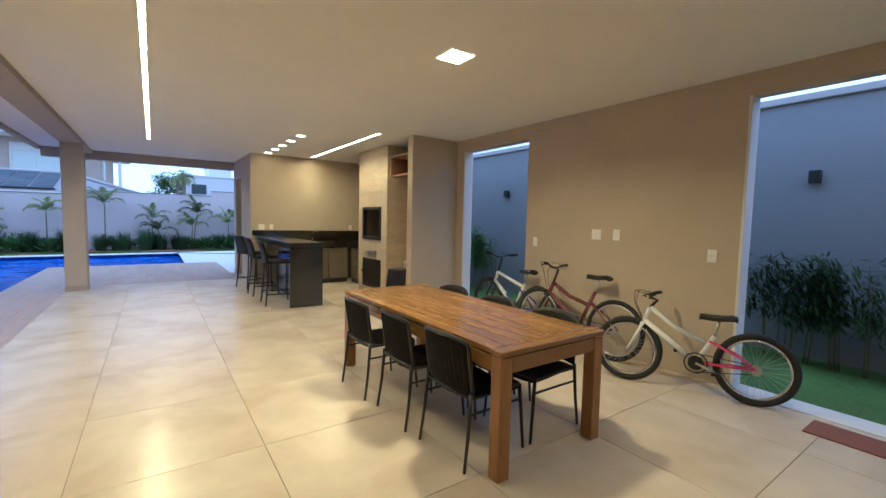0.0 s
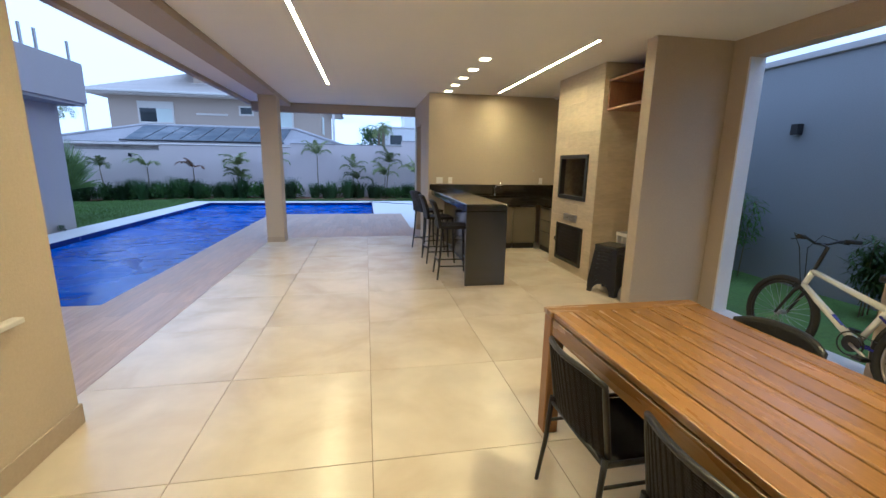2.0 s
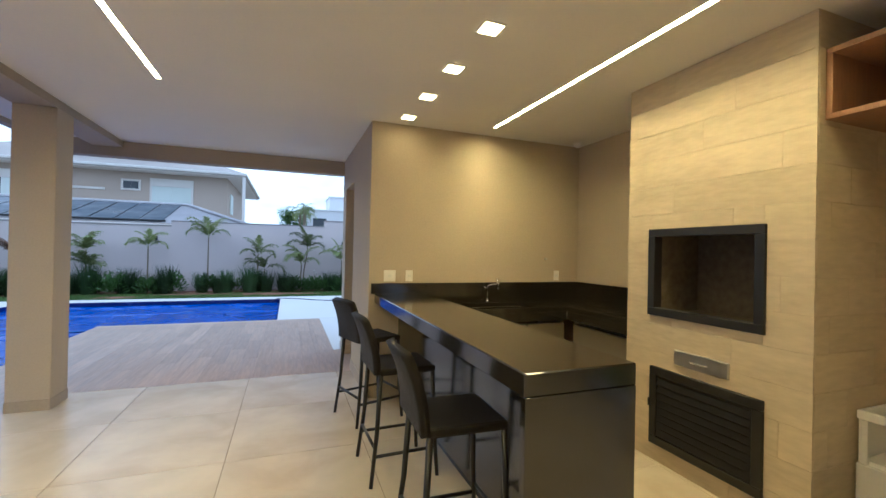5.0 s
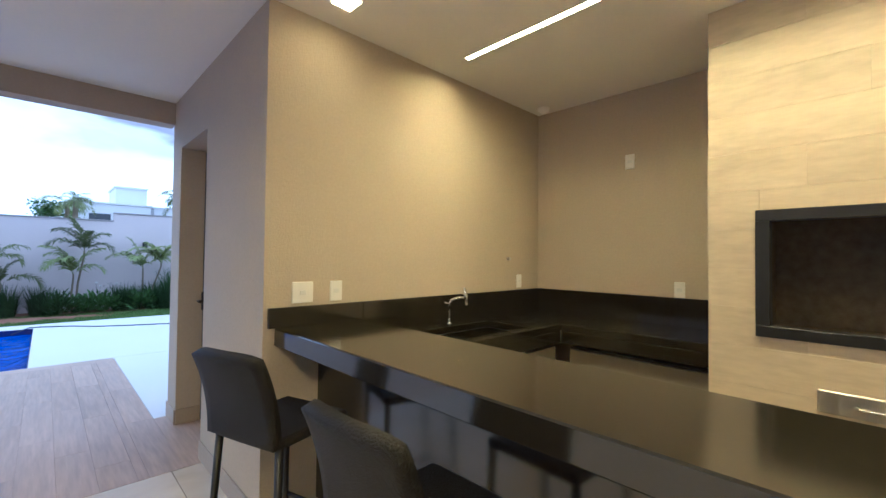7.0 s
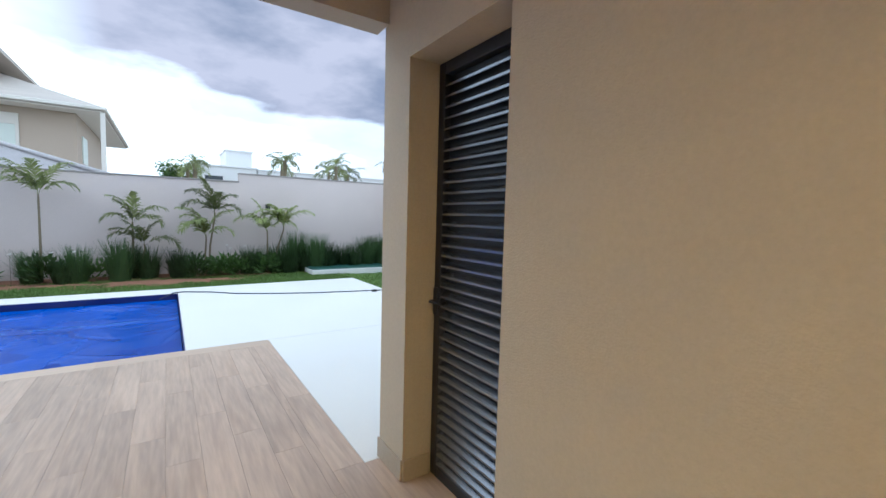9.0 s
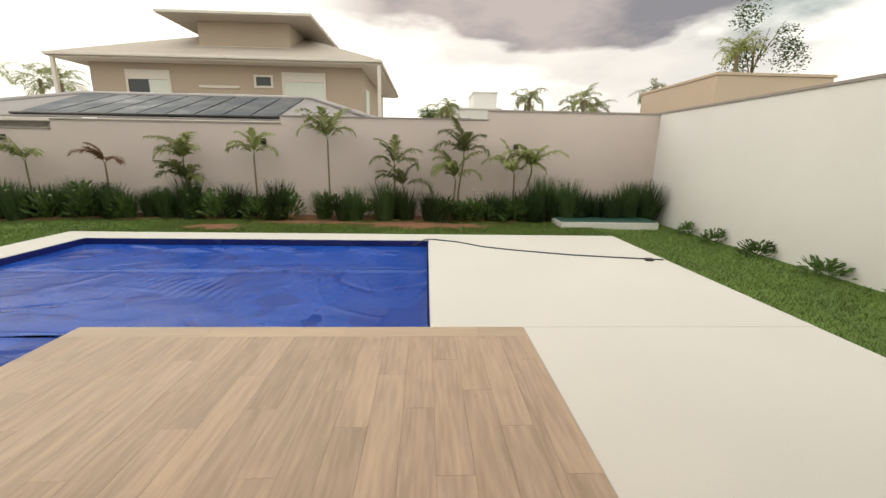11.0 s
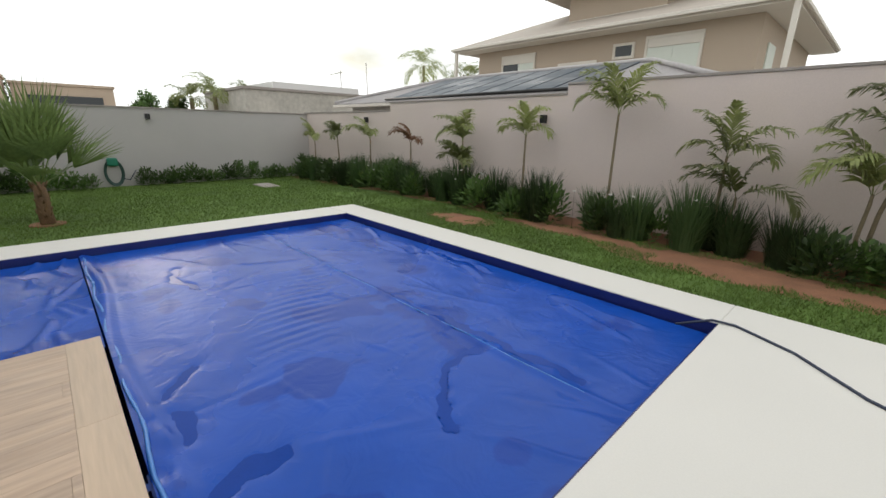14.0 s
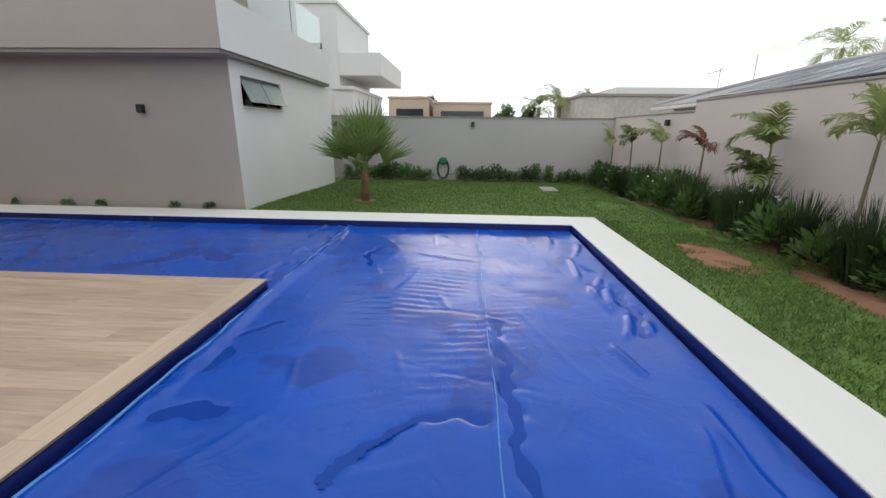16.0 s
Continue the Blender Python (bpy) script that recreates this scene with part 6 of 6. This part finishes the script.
for a, b in ((WY0 + 0.04, (WY0 + WY1) / 2 - 0.01), ((WY0 + WY1) / 2 + 0.01, WY1 - 0.04)):
    p = part("tilted_pane", box(bmesh.new(), a, -0.006, -(WZ1 - WZ0 - 0.08), b, 0.006, 0.0, 0.002), WINDOW_GREEN, win, "tilted open greenish glass pane")
    p.matrix_basis = pose(0, HY - 0.05, WZ1 - 0.04, 24, 0, 0)
block("window_back", (WY0, HY - 0.40, WZ0 - 0.3, WY1, HY - 0.36, WZ1 + 0.2), WINDOW_DARK, win, 0)


# ---- neighbouring houses ----
def hip_roof(bm, x0, x1, y0, y1, z0, rise, ridge0, ridge1, ry, t=0.16):
    """A hip roof: eaves rectangle, ridge line at y = ry."""
    a = [(x0, y0, z0), (x1, y0, z0), (x1, y1, z0), (x0, y1, z0)]
    r0, r1 = (ridge0, ry, z0 + rise), (ridge1, ry, z0 + rise)
    top = [bm.verts.new((p[0], p[1], p[2] + t)) for p in a]
    low = [bm.verts.new(p) for p in a]
    q0, q1 = bm.verts.new((r0[0], r0[1], r0[2] + t)), bm.verts.new((r1[0], r1[1], r1[2] + t))
    for i in range(4):
        bm.faces.new((low[i], low[(i + 1) % 4], top[(i + 1) % 4], top[i]))
    bm.faces.new((top[0], top[1], q1, q0))
    bm.faces.new((top[1], top[2], q1))
    bm.faces.new((top[2], top[3], q0, q1))
    bm.faces.new((top[3], top[0], q0))
    bm.faces.new(list(reversed(low)))


nb = empty("neighbour_house", label="brown two-storey house with wide hipped roof", category="house")
block("wall", (-13.6, 34.8, -0.4, -0.88, 45.0, 5.40), NB_WALL, nb, 0.01)
bm = bmesh.new()
hip_roof(bm, -14.7, 0.12, 33.8, 46.0, 5.40, 2.4, -9.2, -5.4, 39.9)
part("roof", bm, ROOF_BROWN, nb)
block("gutter", (-14.75, 33.72, 5.44, 0.18, 33.80, 5.56), NB_TRIM, nb, 0.01)
block("gutter", (0.12, 33.801, 5.44, 0.20, 46.0, 5.56), NB_TRIM, nb, 0.01)
block("soffit", (-14.6, 33.85, 5.36, 0.05, 34.79, 5.398), NB_TRIM, nb, 0)
block("soffit", (-0.879, 34.8, 5.36, 0.05, 45.9, 5.398), NB_TRIM, nb, 0)
for x in (0.06, -14.5):
    block("roof_post", (x - 0.08, 33.85, -0.4, x + 0.08, 34.0, 5.36), NB_TRIM, nb, 0.01)
block("upper_tower", (-9.0, 36.0, 5.6, -4.56, 41.5, 7.55), NB_WALL, nb, 0.01)
bm = bmesh.new()
hip_roof(bm, -10.3, -3.2, 34.9, 42.8, 7.55, 1.1, -7.6, -5.9, 38.8)
part("tower_roof", bm, ROOF_BROWN, nb)
block("tower_gutter", (-10.35, 34.82, 7.58, -3.15, 34.9, 7.70), NB_TRIM, nb, 0.01)
block("flashing", (-9.1, 35.93, 6.28, -4.5, 35.999, 6.42), NB_TRIM, nb, 0)


def nb_window(x0, x1, z0, z1, dark, shutter):
    w = empty("window")
    w.parent = nb
    y = 34.8
    f = 0.10
    for d in ((x0, z0, x1, z0 + f), (x0, z1 - f, x1, z1), (x0, z0 + f, x0 + f, z1 - f), (x1 - f, z0 + f, x1, z1 - f)):
        block("window_frame", (d[0], y - 0.08, d[1], d[2], y + 0.05, d[3]), NB_TRIM, w, 0.01)
    if shutter:
        block("shutter_box", (x0 + f, y - 0.06, z1 - 0.42, x1 - f, y + 0.04, z1 - f), NB_TRIM, w, 0.005)
    xm = (x0 + x1) / 2
    block("pane", (x0 + f, y - 0.03, z0 + f, xm, y - 0.01, z1 - f - (0.33 if shutter else 0)), WINDOW_DARK if dark else WINDOW_PALE, w, 0)
    block("pane", (xm + 0.01, y - 0.035, z0 + f, x1 - f, y - 0.015, z1 - f - (0.33 if shutter else 0)), WINDOW_PALE if shutter else WINDOW_DARK, w, 0)


nb_window(-11.97, -9.9, 3.7, 5.05, True, True)
nb_window(-6.0, -5.1, 4.35, 4.95, True, False)
nb_window(-4.68, -2.6, 3.6, 5.08, False, True)
block("flashing", (-8.6, 34.72, 4.30, -6.7, 34.799, 4.42), NB_TRIM, nb, 0.01)
block("side_window", (-0.879, 36.0, 3.4, -0.83, 37.2, 4.6), WINDOW_PALE, nb, 0.01)

# low annexe with a tiled roof and solar mats
annexe = empty("annexe", label="low annexe with pale corrugated tile roof", category="house")
EY, EZ, RY, RZ = 24.2, 2.16, 27.2, 3.02
EX0, EX1, RX0, RX1 = -10.9, 1.15, -8.4, -1.35
block("wall", (EX0 + 0.5, EY + 0.4, -0.4, EX1 - 0.5, 30.0, EZ - 0.02), FAR_GREY, annexe, 0)
bm = bmesh.new()
N = 200
for i in range(N * 2):
    x = EX0 + (EX1 - EX0) * i / (N * 2)
    xn = EX0 + (EX1 - EX0) * (i + 1) / (N * 2)
    def slope(xx, ph):
        if xx < RX0:
            t = (xx - EX0) / (RX0 - EX0)
        elif xx > RX1:
            t = (EX1 - xx) / (EX1 - RX1)
        else:
            t = 1.0
        w = 0.022 * math.cos(ph * math.pi)
        return (xx, EY, EZ + w), (xx, EY + (RY - EY) * t, EZ + (RZ - EZ) * t + w)
    a, b = slope(x, i)
    c, d = slope(xn, i + 1)
    if (Vector(b) - Vector(a)).length > 0.02 and (Vector(d) - Vector(c)).length > 0.02:
        bm.faces.new([bm.verts.new(p) for p in (a, c, d, b)])
part("roof", bm, ROOF_TILE, annexe)
bm = bmesh.new()
nn = 60
for side in (0, 1):
    ex, rx = (EX0, RX0) if side == 0 else (EX1, RX1)
    for i in range(nn):
        y0, y1 = EY + (30.2 - EY) * i / nn, EY + (30.2 - EY) * (i + 1) / nn
        def hp(y, k):
            t = min(1, (y - EY) / (RY - EY)) if y < RY else min(1, (30.2 - y) / (30.2 - RY))
            w = 0.02 * math.cos(k * math.pi)
            return (ex, y, EZ + w), (ex + (rx - ex) * t, y, EZ + (RZ - EZ) * t + w)
        a, b = hp(y0, i)
        c, d = hp(y1, i + 1)
        bm.faces.new([bm.verts.new(p) for p in (a, c, d, b)])
part("hip_roof", bm, ROOF_TILE, annexe)
part("ridge_cap", tube(bmesh.new(), [(EX1, EY, EZ + 0.05), (RX1, RY, RZ + 0.05), (RX0, RY, RZ + 0.05), (EX0, EY, EZ + 0.05)], 0.06, 8), ROOF_TILE, annexe)
block("gutter", (EX0, EY - 0.10, EZ - 0.12, EX1, EY - 0.01, EZ - 0.03), NB_TRIM, annexe, 0.01)


def on_slope(x, t, up):
    return (x, EY + (RY - EY) * t, EZ + (RZ - EZ) * t + up)


for i in range(9):
    xa, xb = -7.9 + i * 0.71, -7.9 + i * 0.71 + 0.65
    bm = bmesh.new()
    sk0, sk1 = (-0.35 if i == 0 else 0), 0
    prism(bm, [on_slope(xa, 0.04, 0.03), on_slope(xb, 0.04, 0.03), on_slope(xb + (0.0), 0.96, 0.03), on_slope(xa + sk0, 0.96, 0.03)], [on_slope(xa, 0.04, 0.055), on_slope(xb, 0.04, 0.055), on_slope(xb, 0.96, 0.055), on_slope(xa + sk0, 0.96, 0.055)])
    part("solar_panel", bm, SOLAR, annexe, "black solar heating mat")
part("collector_pipe", tube(bmesh.new(), [on_slope(-8.0, 0.03, 0.06), on_slope(-1.45, 0.03, 0.06)], 0.035, 8), BLACK_PLASTIC, annexe)

# ---- far buildings, palms and trees ----
def far_house(name, dims, material, label, cap=True, windows=()):
    th = empty(name, label=label, category="building")
    block("wall", dims, material, th, 0.02)
    x0, y0, z0, x1, y1, z1 = dims
    if cap:
        block("roof_edge", (x0 - 0.08, y0 - 0.08, z1 + 0.001, x1 + 0.08, y1 + 0.08, z1 + 0.14), WALL_CAP if material is FAR_GREY else material, th, 0.01)
    for face, a, b, za, zb in windows:
        if face == "x":
            block("window", (x1 + 0.001, a, za, x1 + 0.06, b, zb), WINDOW_DARK, th, 0.005)
        else:
            block("window", (a, y0 - 0.06, za, b, y0 - 0.001, zb), WINDOW_DARK, th, 0.005)
    return th


far_house("far_house", (-27.0, 24.3, -0.4, -20.0, 34.0, 3.15), FAR_GREY, "long stained grey boundary building beyond the lawn")
far_house("far_house", (-27.0, 27.0, 3.31, -23.0, 33.0, 3.9), FAR_WHITE, "pale rooftop block behind the grey building", False)
far_house("white_house", (-22.0, 4.0, -0.4, -16.0, 12.6, 6.4), FAR_WHITE, "white modern two-storey house behind the wing", True, (("x", 10.4, 11.9, 3.7, 4.9),))
block("white_terrace", (-22.0, 12.602, 3.62, -16.0, 14.45, 4.55), FAR_WHITE, None, 0.02, "white cantilevered balcony block of a modern house", category="building")
far_house("white_wall", (-21.0, 12.603, -0.4, -15.0, 13.45, 2.95), FAR_WHITE, "white garden wall of the modern house")
far_house("tan_house", (-34.0, 12.2, -0.4, -30.0, 15.3, 3.65), FAR_TAN, "tan flat-roofed far house", True, (("x", 12.8, 14.9, 2.2, 2.9),))
far_house("tan_house", (-36.0, 15.6, -0.4, -31.0, 20.2, 3.35), FAR_TAN, "tan flat-roofed far house with dark gutter", True, (("x", 16.2, 19.6, 2.2, 2.8),))
far_house("far_white_house", (3.6, 48.0, -0.4, 8.2, 54.0, 4.9), FAR_WHITE, "white far house above the garden wall", True, (("y", 4.6, 5.8, 3.3, 4.2),))
far_house("far_white_house", (6.2, 50.0, -0.4, 8.2, 54.0, 6.4), FAR_WHITE, "white stair tower of a far house", True)
far_house("far_white_house", (9.0, 52.0, -0.4, 22.0, 58.0, 5.2), FAR_WHITE, "long white far house behind palms", True)
far_house("far_roof_house", (17.6, 36.0, -0.4, 24.0, 44.0, 5.7), FAR_TAN, "tan far house with brown roof edge", True)


def tall_palm(x, y, crown_z, seed, length=1.9, n=14):
    th = empty("tall_palm", pose(x, y, -0.4), label="tall mature palm behind the neighbouring walls", category="palm", group="far palms")
    rng = random.Random(seed)
    top = Vector((0.1, 0, crown_z + 0.4))
    part("trunk", tube(bmesh.new(), [(0, 0, 0), (0.05, 0, crown_z * 0.5), top], 0.16, 8, 0.11), TRUNK, th)
    v, f = [], []
    for k in range(n):
        frond(v, f, top, k * 2.399, radians(rng.uniform(-5, 75)), length * rng.uniform(0.8, 1.1), radians(rng.uniform(70, 130)), rng, leaflets=20, leaf=length * 0.32)
    # broaden the leaflets for trees this far off
    raw_mesh("crown", v, f, LEAF, th)
    return th


for i, (x, y, z, ln) in enumerate(((-26.6, 42, 6.6, 2.6), (-24.6, 45, 6.0, 2.2), (-22.4, 44, 5.6, 2.0), (8.5, 40, 4.9, 1.2), (11.9, 40, 4.8, 1.3), (3.5, 40, 4.2, 0.9), (3.3, 45, 4.4, 1.5), (9.4, 45, 5.0, 1.6), (13.0, 45, 4.9, 1.5), (14.6, 45, 4.8, 1.5), (18.8, 45, 6.0, 1.6), (21.2, 40, 7.6, 1.8), (-24.0, 24.0, 3.0, 1.7), (-23.2, 22.6, 2.7, 1.4), (-24.5, 26.0, 3.0, 1.6))):
    tall_palm(x, y, z, 200 + i, ln)


def far_tree(x, y, h, r, seed, label="dense dark green far tree"):
    th = empty("far_tree", pose(x, y, -0.4), label=label, category="tree", group="far trees")
    rng = random.Random(seed)
    bm = bmesh.new()
    tube(bm, [(0, 0, 0), (0.1, 0, h * 0.45), (0.0, 0.1, h * 0.75)], 0.16, 8, 0.06)
    for k in range(7):
        a = k * 0.9
        tube(bm, [(0, 0, h * (0.4 + 0.04 * k)), (r * 0.6 * math.cos(a), r * 0.6 * math.sin(a), h * (0.62 + 0.04 * k))], 0.05, 5, 0.015)
    part("trunk", bm, TRUNK, th)
    v, f = [], []
    blobs = [(rng.uniform(-r, r) * 0.7, rng.uniform(-r, r) * 0.7, h * rng.uniform(0.55, 0.95), r * rng.uniform(0.3, 0.5)) for _ in range(10)]
    for bx, by, bz, br in blobs:
        for _ in range(260):
            d = Vector((rng.gauss(0, 1), rng.gauss(0, 1), rng.gauss(0, 1))).normalized() * br * rng.uniform(0.5, 1.05)
            p = Vector((bx, by, bz)) + d
            q = Vector((rng.uniform(-1, 1), rng.uniform(-1, 1), rng.uniform(-0.6, 0.6))).normalized()
            sd = q.cross(Vector((rng.uniform(-1, 1), rng.uniform(-1, 1), 1))).normalized()
            ln = rng.uniform(0.10, 0.22)
            leaf_strip(v, f, [p, p + q * ln * 0.5, p + q * ln], [0.01, ln * 0.28, 0.005], sd)
    raw_mesh("crown", v, f, SHRUB, th)


for i, (x, y, h, r) in enumerate(((-24, 20.4, 3.3, 0.9), (-40, 12.0, 5.0, 2.2), (-41, 15.0, 4.8, 2.0), (2.6, 46, 5.0, 1.4), (23.1, 41, 11.6, 2.2), (-25, 22.2, 3.2, 0.8))):
    far_tree(x, y, h, r, 300 + i)
aerial = empty("aerial_pole", label="thin metal aerial pole on a far roof", category="pole")
part("mast", tube(bmesh.new(), [(-47.0, 50, -0.5), (-47.4, 50, 9.6)], 0.07, 6), STEEL, aerial)
part("mast", tube(bmesh.new(), [(-54.0, 50, -0.5), (-54.0, 50, 9.2)], 0.07, 6), STEEL, aerial)
part("antenna", tube(bmesh.new(), [(-57.0, 50, 8.8), (-53.5, 50, 8.9)], 0.06, 6), STEEL, aerial)

# the far things keep one plan of their own, laid out beyond the garden wall
FAR = Matrix.LocRotScale((-0.25, -1.07, 0.0), None, (1.088, 1.074, 1.09))
for ob in [o for o in scene.objects if o.parent is None and o.name.split(".")[0] in ("neighbour_house", "annexe", "far_house", "white_house", "white_terrace", "white_wall", "tan_house", "far_white_house", "far_roof_house", "tall_palm", "far_tree", "aerial_pole")]:
    ob.matrix_basis = FAR @ ob.matrix_basis

# ---- floor tiles, deck planks, barbecue cladding ----
def tile_mesh(name, w, d, h, material, bev=0.001):
    """A slab with its top edges eased, the corner at the origin."""
    bm = bmesh.new()
    lo = [(0, 0, 0), (w, 0, 0), (w, d, 0), (0, d, 0)]
    mid = [(p[0], p[1], h - bev) for p in lo]
    top = [(bev, bev, h), (w - bev, bev, h), (w - bev, d - bev, h), (bev, d - bev, h)]
    prism(bm, lo, mid, True, False)
    prism(bm, mid, top, False, True)
    bmesh.ops.remove_doubles(bm, verts=bm.verts, dist=1e-5)
    bmesh.ops.recalc_face_normals(bm, faces=bm.faces)
    me = bpy.data.meshes.new(name)
    bm.to_mesh(me)
    bm.free()
    me.materials.append(material)
    return me


meshes = {}


def tile(name, x0, y0, x1, y1, material, parent, gap=0.0006, h=0.006):
    w, d = round(x1 - x0 - 2 * gap, 4), round(y1 - y0 - 2 * gap, 4)
    if w < 0.01 or d < 0.01:
        return
    key = (name, w, d, material.name)
    if key not in meshes:
        meshes[key] = tile_mesh(name, w, d, h, material, 0.001 if gap > 0.001 else 0.0004)
    share(name, meshes[key], pose(x0 + gap, y0 + gap, -h), parent)


TP = 1.01
ys = [-4.0] + [5.265 + TP * k for k in range(-9, 7)] + [12.33]
xs = [0.10, 1.06, 2.06, 3.05, 4.04, 5.03, RIGHT_X - 0.0]
for a, b in zip(xs, xs[1:]):
    for c, d in zip(ys, ys[1:]):
        tile("tile", a, c, b, d, TILE, floor, 0.0022)

rng = random.Random(9)
PW, PL, BW = 0.195, 1.18, 0.20
# strip beside the pool
y_edges = frange(-4.0, 12.33, PL)
tile_x = [DECK_X0 + BW, DECK_X0 + BW + 0.227, DECK_X0 + BW + 0.454, 0.099]
for a in y_edges:
    tile("plank", DECK_X0, a, DECK_X0 + BW, min(a + PL, 12.33), DECK, deck)
for i, (a, b) in enumerate(zip(tile_x, tile_x[1:])):
    off = (i % 3) * PL / 3
    for c in frange(-4.0 - off, 12.33, PL):
        tile("plank", a, max(-4.0, c), b, min(c + PL, 12.33), DECK, deck)
# planks across the pool arm's near end
for i, a in enumerate(frange(POOL_X0 + 0.002, DECK_X0, 0.2136)):
    for c in frange(POOL_YN - PL * 3 - (i % 3) * PL / 3, POOL_YN, PL):
        tile("plank", a, c, min(a + 0.2136, DECK_X0), min(c + PL, POOL_YN), DECK, deck)
# square deck at the pool's corner
for c in frange(12.332, POOL_Y0 - BW, PL):
    tile("plank", DECK_X0, c, DECK_X0 + BW, min(c + PL, POOL_Y0 - BW), DECK, deck)
    tile("plank", DECK_X1 - BW, c, DECK_X1, min(c + PL, POOL_Y0 - BW), DECK, deck)
for c in frange(DECK_X0, DECK_X1, PL):
    tile("border_plank", c, POOL_Y0 - BW, min(c + PL, DECK_X1), POOL_Y0, DECK_X, deck)
x, i = DECK_X0 + BW, 0
while x < DECK_X1 - BW - 0.01:
    b = min(x + PW, DECK_X1 - BW)
    off = (0, 0.42, 0.80, 0.22, 0.62)[i % 5]
    for c in frange(12.332 - off, POOL_Y0 - BW, PL):
        tile("plank", x, max(12.332, c), b, min(c + PL, POOL_Y0 - BW), DECK, deck)
    x, i = b, i + 1


def clad(name, a0, a1, z0, z1, plane):
    """One cladding plank; plane 'x' lies on the front, 'y' on the near side."""
    g = 0.0008
    key = (name, plane, round(a1 - a0, 3), round(z1 - z0, 3))
    if key not in meshes:
        w, h = a1 - a0 - 2 * g, z1 - z0 - 2 * g
        bm = bmesh.new()
        if plane == "x":
            box(bm, 0, 0, 0, 0.012, w, h)
        else:
            box(bm, 0, 0, 0, w, 0.012, h)
        bmesh.ops.recalc_face_normals(bm, faces=bm.faces)
        me = bpy.data.meshes.new(name)
        bm.to_mesh(me)
        bm.free()
        me.materials.append(STONE)
        meshes[key] = me
    share(name, meshes[key], pose(BX, a0 + g, z0 + g) if plane == "x" else pose(a0 + g, BY0 - 0.0005, z0 + g), bbq)


RH = CEIL_Z / 14
for r in range(14):
    z0, z1 = r * RH, (r + 1) * RH - (0.003 if r == 13 else 0)
    cut = BY0 + 0.012 + (0.42, 0.85, 0.15, 0.63)[r % 4]
    for a, b in ((BY0, cut), (cut, BY1 - 0.001)):
        # leave the firebox open
        if z1 <= OZ0 or z0 >= OZ1:
            clad("cladding_plank", a, b, z0, z1, "x")
        else:
            zz = [(z0, min(z1, OZ0))] if z0 < OZ0 else []
            zz += [(max(z0, OZ1), z1)] if z1 > OZ1 else []
            for p, q in zz:
                if q - p > 0.01:
                    clad("cladding_plank", max(a, OY0), min(b, OY1), p, q, "x") if min(b, OY1) - max(a, OY0) > 0.02 else None
            if a < OY0:
                clad("cladding_plank", a, min(b, OY0), z0, z1, "x")
            if b > OY1:
                clad("cladding_plank", max(a, OY1), b, z0, z1, "x")
    cx = BX + 0.0125 + (0.30, 0.55, 0.12)[r % 3]
    for a, b in ((BX + 0.0125, cx), (cx, RIGHT_X - 0.003)):
        clad("cladding_plank", a, b, z0, z1, "y")
